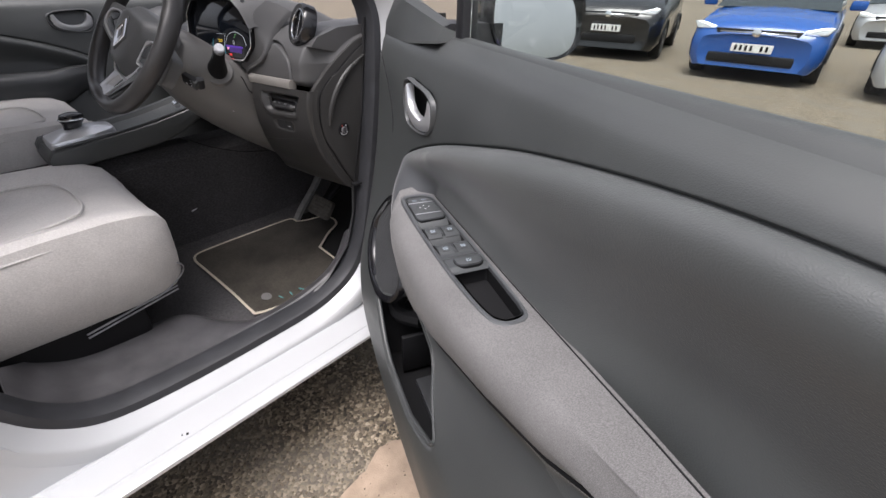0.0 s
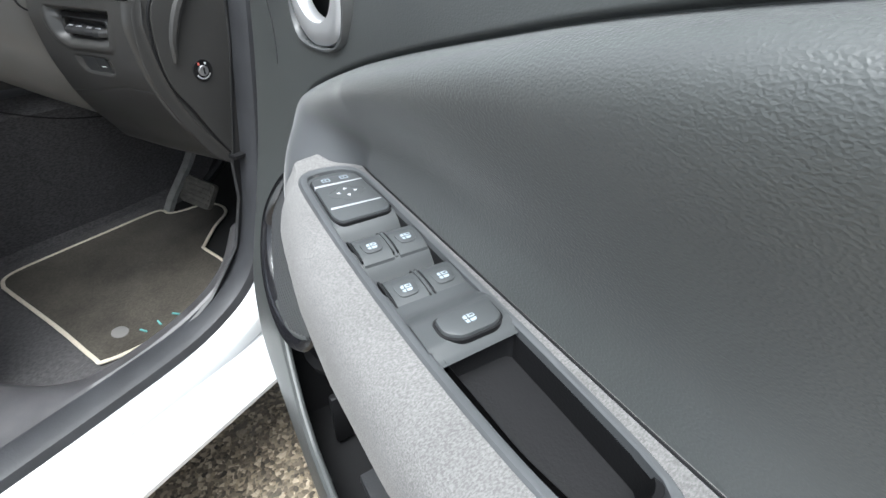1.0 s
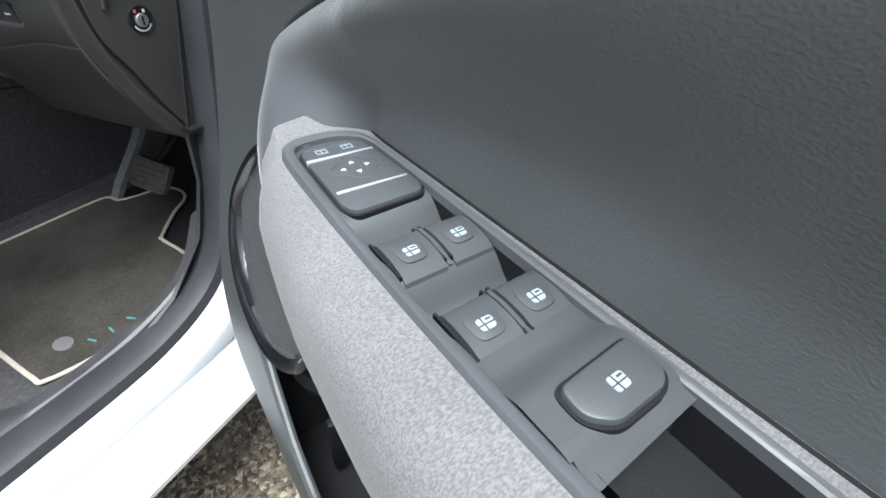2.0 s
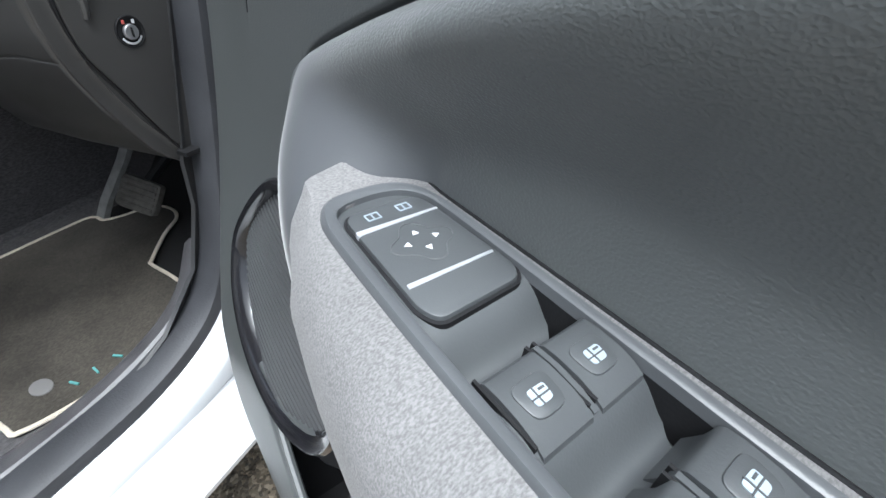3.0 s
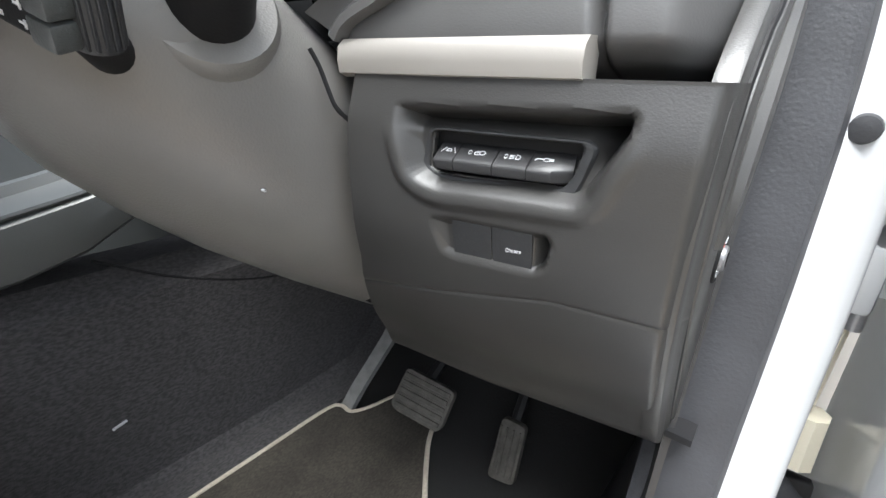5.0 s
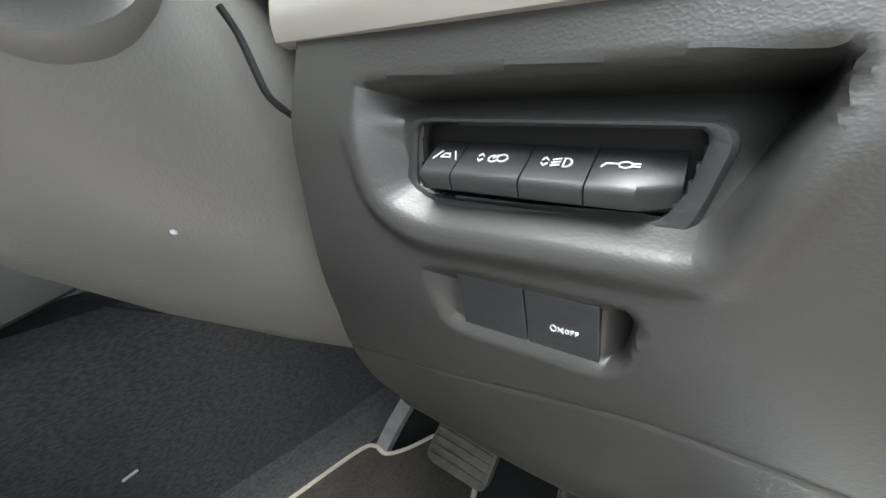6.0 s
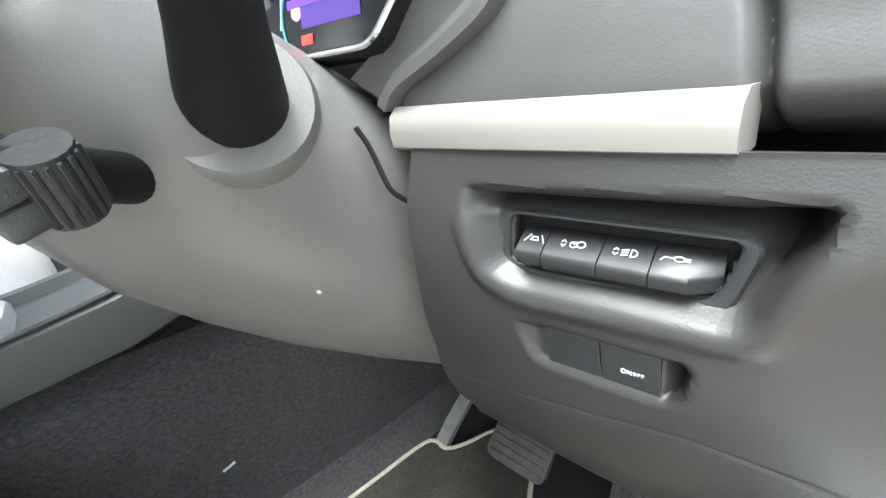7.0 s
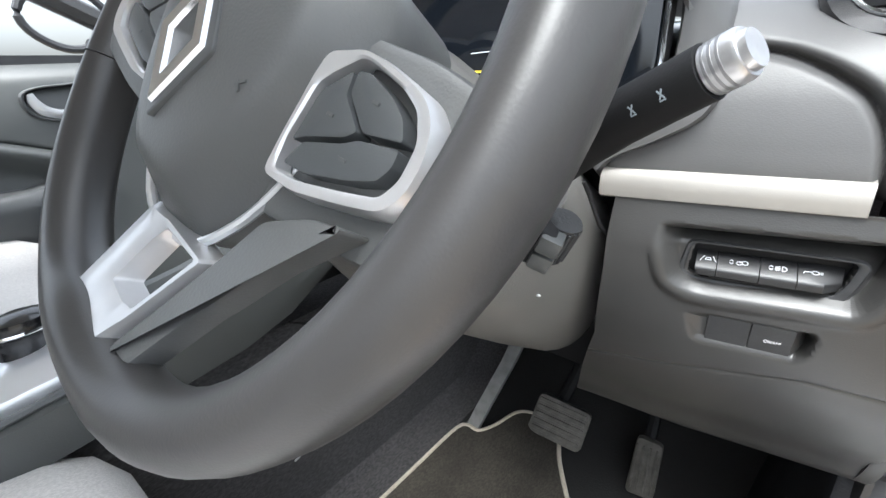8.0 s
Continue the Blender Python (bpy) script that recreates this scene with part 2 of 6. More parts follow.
def inside_distance(poly, X, Y):
    """Signed distance from the edge of a polygon, positive inside."""
    poly = np.array(poly, float)
    d = np.full(X.shape, 1e9)
    inside = np.zeros(X.shape, bool)
    for (ax, ay), (bx, by) in zip(poly, np.roll(poly, -1, 0)):
        ex, ey = bx - ax, by - ay
        t = np.clip(((X - ax) * ex + (Y - ay) * ey) / (ex * ex + ey * ey + 1e-12), 0, 1)
        d = np.minimum(d, np.hypot(X - ax - t * ex, Y - ay - t * ey))
        crosses = ((ay > Y) != (by > Y)) & (X < (bx - ax) * (Y - ay) / (by - ay + 1e-12) + ax)
        inside ^= crosses
    return np.where(inside, d, -d)


def curve_at(x, xs, ys):
    """A smooth curve through the given pairs (cubic between them)."""
    x, xs, ys = np.asarray(x, float), np.asarray(xs, float), np.asarray(ys, float)
    h, dl = np.diff(xs), np.diff(ys) / np.diff(xs)
    m = np.zeros_like(ys)
    same = dl[:-1] * dl[1:] > 0
    w1, w2 = 2 * h[1:] + h[:-1], h[1:] + 2 * h[:-1]
    m[1:-1][same] = ((w1 + w2)[same]) / (w1[same] / dl[:-1][same] + w2[same] / dl[1:][same])
    m[0], m[-1] = dl[0], dl[-1]
    k = np.clip(np.searchsorted(xs, x) - 1, 0, len(h) - 1)
    t = np.clip((x - xs[k]) / h[k], 0, 1)
    return ys[k] * (1 + 2 * t) * (1 - t) ** 2 + m[k] * h[k] * t * (1 - t) ** 2 + ys[k + 1] * t * t * (3 - 2 * t) + m[k + 1] * h[k] * t * t * (t - 1)


def sheet(X, Y, Z, keep=None):
    """A grid mesh from three arrays of one shape; keep: which cells stay."""
    rows, cols = X.shape
    verts = np.stack([X, Y, Z], -1).reshape(-1, 3)
    faces = []
    for i in range(rows - 1):
        for j in range(cols - 1):
            if keep is None or keep[i, j]:
                a = i * cols + j
                faces.append((a, a + 1, a + cols + 1, a + cols))
    me = bpy.data.meshes.new("sheet")
    me.from_pydata([tuple(v) for v in verts], [], faces)
    bm = bmesh.new()
    bm.from_mesh(me)
    bpy.data.meshes.remove(me)
    loose = [v for v in bm.verts if not v.link_faces]
    bmesh.ops.delete(bm, geom=loose, context="VERTS")
    return bm


def thicken(bm, depth):
    """Gives a sheet a back, so that it has thickness."""
    bmesh.ops.recalc_face_normals(bm, faces=bm.faces)
    bmesh.ops.solidify(bm, geom=list(bm.faces), thickness=depth)
    return bm


def sweep(path, profile, side=(1, 0, 0), closed=False):
    """A profile of (out, up) pairs along a path; out runs along side, up is square to path and side."""
    path = [Vector(p) for p in path]
    rings = []
    for i, p in enumerate(path):
        d = (path[min(i + 1, len(path) - 1)] - path[max(i - 1, 0)]).normalized()
        s = Vector(side)
        s = (s - d * s.dot(d)).normalized()
        w = s.cross(d)
        rings.append([p + s * a + w * b for a, b in profile])
    return loft(rings, closed=closed, caps=closed)


# ---- the ground and the body of the car ----
def gravel_ground(name):
    m = bpy.data.materials.new(name)
    m.use_nodes = True
    n, l = m.node_tree.nodes, m.node_tree.links
    b = n["Principled BSDF"]
    b.inputs["Roughness"].default_value = 0.9
    co = n.new("ShaderNodeTexCoord")
    v = n.new("ShaderNodeTexVoronoi")
    v.inputs["Scale"].default_value = 110
    l.new(co.outputs["Object"], v.inputs["Vector"])
    hue = n.new("ShaderNodeValToRGB")
    hue.color_ramp.elements[0].color, hue.color_ramp.elements[1].color = (0.036, 0.030, 0.023, 1), (0.40, 0.335, 0.25, 1)
    for pos, c in ((0.35, (0.105, 0.086, 0.062)), (0.7, (0.21, 0.170, 0.118))):
        hue.color_ramp.elements.new(pos).color = (*c, 1)
    sep = n.new("ShaderNodeSeparateColor")
    l.new(v.outputs["Color"], sep.inputs[0])
    l.new(sep.outputs[0], hue.inputs[0])
    big = n.new("ShaderNodeTexNoise")
    big.inputs["Scale"].default_value, big.inputs["Detail"].default_value = 2.2, 7
    l.new(co.outputs["Object"], big.inputs["Vector"])
    worn = n.new("ShaderNodeValToRGB")
    worn.color_ramp.elements[0].position, worn.color_ramp.elements[1].position = 0.50, 0.58
    l.new(big.outputs[0], worn.inputs[0])
    mx = n.new("ShaderNodeMix")
    mx.data_type = "RGBA"
    mx.inputs["B"].default_value = (0.17, 0.15, 0.12, 1)
    fac = n.new("ShaderNodeMath")
    fac.operation = "MULTIPLY"
    fac.inputs[1].default_value = 0.55
    l.new(worn.outputs[0], fac.inputs[0])
    l.new(fac.outputs[0], mx.inputs["Factor"])
    l.new(hue.outputs[0], mx.inputs["A"])
    l.new(mx.outputs["Result"], b.inputs["Base Color"])
    bp = n.new("ShaderNodeBump")
    bp.inputs["Strength"].default_value, bp.inputs["Distance"].default_value = 0.9, 0.004
    inv = n.new("ShaderNodeMath")
    inv.operation = "SUBTRACT"
    inv.inputs[0].default_value = 1.0
    l.new(v.outputs["Distance"], inv.inputs[1])
    l.new(inv.outputs[0], bp.inputs["Height"])
    l.new(bp.outputs[0], b.inputs["Normal"])
    return m


GROUND = gravel_ground("worn gravelly asphalt")
bm = bmesh.new()
bmesh.ops.create_grid(bm, x_segments=60, y_segments=60, size=400)
tagged(part("ground", bm, GROUND), "worn asphalt car park with loose brown gravel", "ground", kind="structure")

# Loose stones beside the sill.
rng = np.random.default_rng(4)
STONE = mat("gravel stones", (0.120, 0.096, 0.066), 0.9, grain=0.5, grain_size=0.002, vary=0.7, vary_size=0.010)
verts, faces = [], []
for k in range(9000):
    x, y = rng.uniform(-1.15, 0.25), rng.uniform(-0.25, 1.15)
    r = rng.uniform(0.0016, 0.0046)
    base = len(verts)
    turn = rng.uniform(0, 6.28)
    for j in range(5):
        a = turn + j * 1.2566
        rr = r * rng.uniform(0.75, 1.25)
        verts.append((x + rr * math.cos(a), y + rr * math.sin(a), 0.0))
    for j in range(5):
        a = turn + j * 1.2566
        rr = r * rng.uniform(0.4, 0.8)
        verts.append((x + rr * math.cos(a), y + rr * math.sin(a), r * rng.uniform(0.5, 0.95)))
    for j in range(5):
        faces.append((base + j, base + (j + 1) % 5, base + 5 + (j + 1) % 5, base + 5 + j))
    faces.append(tuple(base + 5 + j for j in range(5)))
me = bpy.data.meshes.new("gravel")
me.from_pydata(verts, [], faces)
me.materials.append(STONE)
tagged(new("gravel", me), "loose brown and grey gravel on the asphalt", "gravel", kind="stuff")

PALE = mat("worn pale patch", (0.36, 0.275, 0.205), 0.9, grain=0.8, grain_size=0.004, vary=0.2, vary_size=0.05)
edge_ = spline([(-0.585, 0.20), (-0.602, 0.30), (-0.615, 0.385), (-0.632, 0.470), (-0.55, 0.530), (-0.38, 0.47), (-0.20, 0.44), (0.0, 0.30), (0.05, 0.0), (-0.2, -0.2), (-0.5, -0.15), (-0.57, 0.05), (-0.585, 0.20)], 60)[:-1]
rim_ = [(float(x) + rng.normal() * 0.006, float(y) + rng.normal() * 0.006) for x, y in edge_]
tagged(part("worn_patch", slab(rim_, -0.002, 0.0035, 0.002), PALE), "pale worn patch in the asphalt", "ground", kind="structure")

# The edge of the door opening: up the rear pillar, along the sill and up the front pillar.
OPENING = spline([(-0.945, -0.36, 1.30), (-0.935, -0.32, 1.0), (-0.925, -0.235, 0.66), (-0.92, -0.180, 0.530), (-0.917, -0.125, 0.450), (-0.914, -0.045, 0.402), (-0.912, 0.1, 0.388), (-0.91, 0.3, 0.39), (-0.91, 0.47, 0.402),
                  (-0.912, 0.585, 0.45), (-0.913, 0.645, 0.54), (-0.912, 0.68, 0.68), (-0.91, 0.71, 0.85), (-0.915, 0.735, 1.02), (-0.94, 0.74, 1.16), (-0.99, 0.62, 1.29), (-1.06, 0.30, 1.45), (-1.09, -0.10, 1.50)], 120)
WHITE_EDGE = [(0.015, -0.030), (0.022, -0.012), (0.026, -0.0095), (0.060, -0.0290), (0.0655, -0.0330), (0.0685, -0.0385), (0.069, -0.060), (0.060, -0.085), (0.02, -0.085)]
sill = tagged(part("sill", sweep(OPENING, WHITE_EDGE, closed=True), PAINT), "white painted sill and door pillars round the opening", "car body", kind="structure")
rings = []
for y in np.linspace(-1.6, 1.0, 27):
    out = float(smooth01(0.95, 0.60, np.array(y)))
    rings.append([(x + (x1 - x) * out, y, z) for x, x1, z in ((-0.90, -0.90, 0.33), (-0.860, -0.860, 0.350), (-0.8445, -0.8445, 0.3500), (-0.8415, -0.8415, 0.3475), (-0.8385, -0.8385, 0.3480), (-0.825, -0.776, 0.3395), (-0.823, -0.774, 0.3370), (-0.821, -0.772, 0.3378), (-0.817, -0.752, 0.3335), (-0.810, -0.744, 0.329), (-0.808, -0.744, 0.320), (-0.815, -0.775, 0.290), (-0.84, -0.84, 0.250), (-0.90, -0.90, 0.235))])
bm = loft(rings)
tagged(part("rocker", bm, PAINT), "white painted rocker panel under the doors", "car body", kind="structure")
seal = tagged(part("door_seal", sweep(OPENING, [(0.026, -0.02), (0.030, -0.006), (0.026, 0.008), (0.012, 0.014), (-0.006, 0.012), (-0.022, 0.014), (-0.033, 0.008), (-0.036, -0.006), (-0.03, -0.02)], closed=True), RUBBER),
              "black rubber seal along the door opening", "door seal", kind="structure")
rings = []
for p in spline([(-0.920, -0.165, 0.50), (-0.917, -0.115, 0.440), (-0.914, -0.040, 0.400), (-0.912, 0.1, 0.388), (-0.91, 0.3, 0.388), (-0.91, 0.42, 0.394), (-0.912, 0.53, 0.42), (-0.913, 0.60, 0.465), (-0.913, 0.645, 0.54)], 100):
    w = float(np.interp(p[1], [-0.17, -0.13, -0.09, -0.04, 0.15, 0.185, 0.215, 0.25, 0.31, 0.45, 0.70], [0.11, 0.18, 0.205, 0.216, 0.216, 0.205, 0.165, 0.115, 0.075, 0.065, 0.055]))
    plate = float(smooth01(0.31, 0.20, np.array(p[1])))
    rings.append([(p[0] + a * w - 0.024, p[1], p[2] + h + (g - h) * plate) for a, h, g in ((0.0, -0.004, -0.004), (-0.04, 0.010, 0.006), (-0.14, 0.014, 0.006), (-0.22, 0.012, 0.010), (-0.50, 0.006, 0.015), (-0.80, -0.010, 0.017), (-0.93, -0.024, 0.013), (-0.985, -0.040, 0.002), (-1.0, -0.05, -0.02), (-1.0, -0.08, -0.08))])
trim = tagged(part("sill_trim", thicken(loft(rings, closed=False), 0.003), SILLTRIM), "grey plastic scuff plate inside the sill", "sill trim", kind="structure")
bm = joined(tube([(-0.785, 0.047, 0.3410), (-0.783, 0.051, 0.3407)], 0.0028, 7), tube([(-0.789, 0.039, 0.3416), (-0.7875, 0.041, 0.3414)], 0.0016, 6))
part("scratch", bm, BLACK, sill, "chip in the paint")

side_panel = [(0.10, 0.348), (-0.03, 0.350), (-0.105, 0.380), (-0.175, 0.45), (-0.225, 0.55), (-0.275, 0.72), (-0.345, 1.02), (-0.60, 1.02), (-0.60, 0.30), (0.10, 0.30)]
bm = moved(slab(side_panel, -0.012, 0.0, 0.002), Matrix(((0, 0, 1, -0.850), (1, 0, 0, 0), (0, 1, 0, 0), (0, 0, 0, 1))))
tagged(part("body_side", bm, PAINT), "white painted body side behind the front door", "car body", kind="structure")

# Carpeted floor, toe board, tunnel and kick panels.
ys = [-1.6, -0.5, 0.0, 0.4, 0.62, 0.7, 0.86, 0.93, 1.02, 1.12]
zf = [0.333, 0.333, 0.333, 0.333, 0.333, 0.334, 0.342, 0.40, 0.50, 0.72]
rings = []
for y, z in zip(ys, zf):
    high = max(0.70, z + 0.02)
    row = [(-0.93, y, 0.36), (-0.99, y, 0.35 if z < 0.36 else z), (-1.06, y, z), (-1.3, y, z), (-1.50, y, z), (-1.570, y, z), (-1.590, y, z + 0.02), (-1.594, y, z + 0.08), (-1.572, y, high - 0.03), (-1.60, y, high),
           (-1.67, y, high), (-1.705, y, high - 0.03), (-1.725, y, z + 0.08), (-1.74, y, z + 0.02), (-1.78, y, z), (-2.2, y, z), (-2.26, y, z + 0.06)]
    rings.append(row)
# Front of the floor coloured near black: the footwell's deep shade is in the colour.
TOE_SHADE = mat("shade-black toe board", (0.012, 0.012, 0.012), 0.95, grain=0.5, grain_size=0.003)
tagged(part("toe_board", thicken(loft([row[:5] for row in rings[4:]], closed=False), 0.01), TOE_SHADE), "toe board behind the pedals, coloured black for the shade there", "car floor", kind="structure")
bm = joined(thicken(loft(rings[:5], closed=False), 0.01), thicken(loft([row[4:] for row in rings[4:]], closed=False), 0.01))
floor = tagged(part("floor", bm, CARPET), "black carpeted car floor with a central tunnel", "car floor", kind="structure")
# Kick panel between the sill and the dash.
bm = loft([[(-0.925, 0.40, 0.385), (-0.95, 0.48, 0.375), (-1.00, 0.62, 0.345), (-1.01, 0.80, 0.345), (-1.01, 1.05, 0.345)],
           [(-0.930, 0.53, 0.44), (-0.955, 0.60, 0.44), (-0.985, 0.70, 0.44), (-0.985, 0.84, 0.44), (-0.985, 1.05, 0.44)],
           [(-0.930, 0.61, 0.52), (-0.95, 0.65, 0.52), (-0.968, 0.74, 0.54), (-0.97, 0.85, 0.54), (-0.975, 1.05, 0.54)],
           [(-0.930, 0.645, 0.62), (-0.942, 0.67, 0.62), (-0.955, 0.76, 0.64), (-0.96, 0.86, 0.64), (-0.965, 1.05, 0.64)],
           [(-0.930, 0.650, 0.69), (-0.938, 0.68, 0.69), (-0.945, 0.76, 0.70), (-0.95, 0.86, 0.70), (-0.95, 1.05, 0.70)],
           [(-0.928, 0.70, 0.90), (-0.935, 0.72, 0.90), (-0.94, 0.78, 0.90), (-0.945, 0.88, 0.90), (-0.945, 1.05, 0.90)],
           [(-0.928, 0.73, 1.12), (-0.935, 0.75, 1.12), (-0.94, 0.80, 1.12), (-0.945, 0.9, 1.12), (-0.945, 1.05, 1.12)]], closed=False)
tagged(part("kick_panel", thicken(bm, 0.006), BUTTON), "dark grey plastic kick panel in the footwell", "kick panel", kind="structure")

# Bulkhead, bonnet and front wings ahead of the dash.
bm = box(1.40, 0.03, 0.62, 0.005, 1, at=(-1.62, 1.16, 0.72))
tagged(part("bulkhead", bm, CARPET), "dark carpeted bulkhead behind the dash", "car body", kind="structure")
rings = []
for y, z, half in ((1.02, 1.05, 0.74), (1.3, 1.02, 0.74), (1.6, 0.95, 0.72), (1.85, 0.84, 0.68), (1.98, 0.70, 0.62)):
    rings.append([(-1.62 + half * s, y, z - 0.10 * abs(s) ** 4) for s in np.linspace(-1, 1, 15)])
tagged(part("bonnet", thicken(loft(rings, closed=False), 0.02), PAINT), "white painted bonnet and front wings", "car body", kind="structure")
for side in (-1, 1):
    rings = [[(-1.62 + side * (0.76 + 0.03 * math.sin(3.2 * (z - 0.2))), y, min(z, float(np.interp(y, [1.0, 1.3, 1.6, 1.85, 1.98], [0.96, 0.93, 0.86, 0.75, 0.62])))) for y in (1.0, 1.3, 1.6, 1.85, 1.98)] for z in (0.24, 0.45, 0.65, 0.96)]
    tagged(part("front_wing", thicken(loft(rings, closed=False), 0.01), PAINT), "white painted front wing", "car body", kind="structure")
bm = loft([[(x, 1.98 - 0.1 * ((x + 1.62) / 0.7) ** 2, z) for x in np.linspace(-2.36, -0.88, 11)] for z in (0.22, 0.45, 0.70)], closed=False)
tagged(part("front_bumper", thicken(bm, 0.01), PAINT), "white painted front bumper", "car body", kind="structure")

# Roof, far side, back and windscreen frame, which close the cabin.
LINER = mat("grey headliner", (0.62, 0.61, 0.59), 0.9, grain=0.3, grain_size=0.002)
rings = []
for y, z, half in ((0.28, 1.49, 0.56), (0.1, 1.535, 0.58), (-0.5, 1.56, 0.60), (-1.3, 1.53, 0.58), (-1.75, 1.45, 0.55)):
    rings.append([(-1.62 + half * s, y, z - 0.06 * abs(s) ** 3) for s in np.linspace(-1, 1, 13)])
tagged(part("ceiling", thicken(loft(rings, closed=False), 0.03), LINER), "pale grey cloth headliner of the car roof", "car roof", kind="structure")
rings = [[(-2.33, -1.9, z), (-0.88, -1.9, z)] for z in (0.3, 0.7, 0.9, 1.05)]
tagged(part("wall_rear", thicken(loft(rings, closed=False), 0.03), PLASTIC_DEEP), "dark rear end of the cabin", "car body", kind="structure")
rings = [[(-0.93, -1.9, z), (-0.93, -0.60, z), (-0.94, -0.34, z)] for z in (0.36, 0.7, 0.95, 1.06)]
tagged(part("wall_rear_side", thicken(loft(rings, closed=False), 0.03), PLASTIC_DEEP), "dark inner side behind the front door", "car body", kind="structure")
bm = tube(spline([(-2.30, 0.95, 1.06), (-2.24, 0.62, 1.29), (-2.17, 0.28, 1.46), (-2.14, -0.2, 1.52), (-2.15, -1.2, 1.50), (-2.2, -1.8, 1.35)], 30), 0.035, 8)
tagged(part("far_pillar", bm, PLASTIC_DEEP), "dark windscreen pillar and roof rail", "car body", kind="structure")


# ---- the driver's door ----
CREASE = spline([(0.420, 0.745), (0.392, 0.778), (0.369, 0.815), (0.356, 0.85), (0.350, 0.882), (0.355, 0.904), (0.373, 0.921), (0.426, 0.945), (0.49, 0.969), (0.56, 0.991), (0.65, 1.016), (0.72, 1.034), (0.80, 1.050), (0.90, 1.066), (1.0, 1.077), (1.12, 1.083)], 100)
RECESS = [tuple(p) for p in CREASE] + [(1.30, 1.085), (1.30, 0.66), (0.45, 0.70)]
POCKET = round_poly([(0.326, 0.622), (0.40, 0.622), (0.455, 0.650), (0.478, 0.693), (0.54, 0.694), (0.60, 0.691), (0.655, 0.686), (0.680, 0.674), (0.709, 0.643), (0.760, 0.601), (0.752, 0.586), (0.66, 0.547), (0.60, 0.539), (0.525, 0.540), (0.475, 0.554), (0.43, 0.577), (0.38, 0.602)], 0.010)
SPEAKER = [tuple(p) for p in spline([(0.335, 0.811), (0.298, 0.797), (0.256, 0.754), (0.233, 0.708), (0.247, 0.662), (0.287, 0.629), (0.342, 0.614), (0.402, 0.617), (0.453, 0.641), (0.474, 0.672), (0.466, 0.703), (0.434, 0.750), (0.402, 0.779), (0.366, 0.803), (0.335, 0.811)], 60)[:-1]]
DOOR_EDGE = spline([(0.079, 1.118), (0.060, 1.09), (0.071, 1.05), (0.085, 1.00), (0.094, 0.95), (0.103, 0.90), (0.114, 0.85), (0.126, 0.80), (0.139, 0.75), (0.154, 0.70), (0.173, 0.65), (0.197, 0.60), (0.231, 0.55), (0.281, 0.50), (0.35, 0.458), (0.44, 0.425), (0.58, 0.405), (0.90, 0.395), (1.14, 0.41)], 90)
DOOR_SHAPE = [tuple(p) for p in DOOR_EDGE] + [(1.16, 0.6), (1.16, 1.125), (0.6, 1.118)]


def door_face(u, z):
    """How far the plain door panel stands out from the hinge line."""
    v = curve_at(z, [0.34, 0.37, 0.42, 0.50, 0.58, 0.64, 0.70, 0.80, 0.90, 0.96, 1.02, 1.07, 1.09, 1.105, 1.115, 1.125], [0.172, 0.200, 0.213, 0.212, 0.200, 0.181, 0.160, 0.131, 0.110, 0.101, 0.093, 0.080, 0.072, 0.058, 0.042, 0.020])
    rear = smooth01(0.55, 0.75, u) * smooth01(0.80, 0.70, z) * smooth01(0.42, 0.55, z)
    return v + 0.006 * rear


def recess_depth(u, z):
    d = inside_distance(RECESS, u, z)
    lip = 0.025 - 0.009 * smooth01(0.7, 1.0, u)
    rise = (1 - np.exp(-np.maximum(0.0, d - 0.0004) / (0.0090 - 0.003 * smooth01(0.75, 1.0, u)))) * lip - 0.005 * np.exp(-((d / 0.0020) ** 2))
    fall = smooth01(0.006, 0.072 + 0.075 * smooth01(0.50, 0.85, u), d) * (lip + 0.014 + 0.020 * smooth01(0.86, 1.02, u))
    return np.where(d > -0.012, (rise - fall) * smooth01(0.775, 0.815, z), 0.0)


# How far the armrest stands out and how low its cloth reaches, along the door.
ARM_U = [0.350, 0.356, 0.364, 0.376, 0.39, 0.41, 0.43, 0.46, 0.50, 0.54, 0.58, 0.66, 0.74, 0.86, 0.95, 1.02, 1.10]
ARM_OUT = [0.100, 0.116, 0.128, 0.140, 0.149, 0.158, 0.166, 0.175, 0.186, 0.193, 0.198, 0.203, 0.203, 0.190, 0.171, 0.155, 0.140]
ARM_LOW_U = [0.36, 0.44, 0.47, 0.50, 0.56, 0.63, 0.70, 0.76, 0.80, 0.85, 0.90, 0.95, 1.0, 1.10]
ARM_LOW_Z = [0.800, 0.790, 0.772, 0.760, 0.752, 0.758, 0.772, 0.783, 0.791, 0.799, 0.804, 0.808, 0.824, 0.850]
door = thing("driver_door", pose(-0.84, 0.79, 0, 0, 0, -27), "open car door with dark grained lining and grey cloth armrest", "car door")
us = np.unique(np.concatenate([np.linspace(0.055, 0.30, 140), np.linspace(0.30, 0.36, 30), np.linspace(0.36, 0.53, 130), np.linspace(0.53, 1.16, 130)]))


def door_grid(us, lower, upper):
    """Rows that follow the crease, so that it stays a clean line."""
    first = int(CREASE[:, 0].argmin())
    zc = np.interp(us, np.r_[0.28, CREASE[first:, 0]], np.r_[0.872, CREASE[first:, 1]])
    a = 1 - (1 - np.linspace(0, 1, lower)) ** 1.7
    b = np.linspace(0, 1, upper) ** 1.25
    rows_ = [0.34 + (zc - 0.34) * s for s in a] + [zc + (1.125 - zc) * s for s in b[1:]]
    return np.tile(us, (len(rows_), 1)), np.array(rows_)


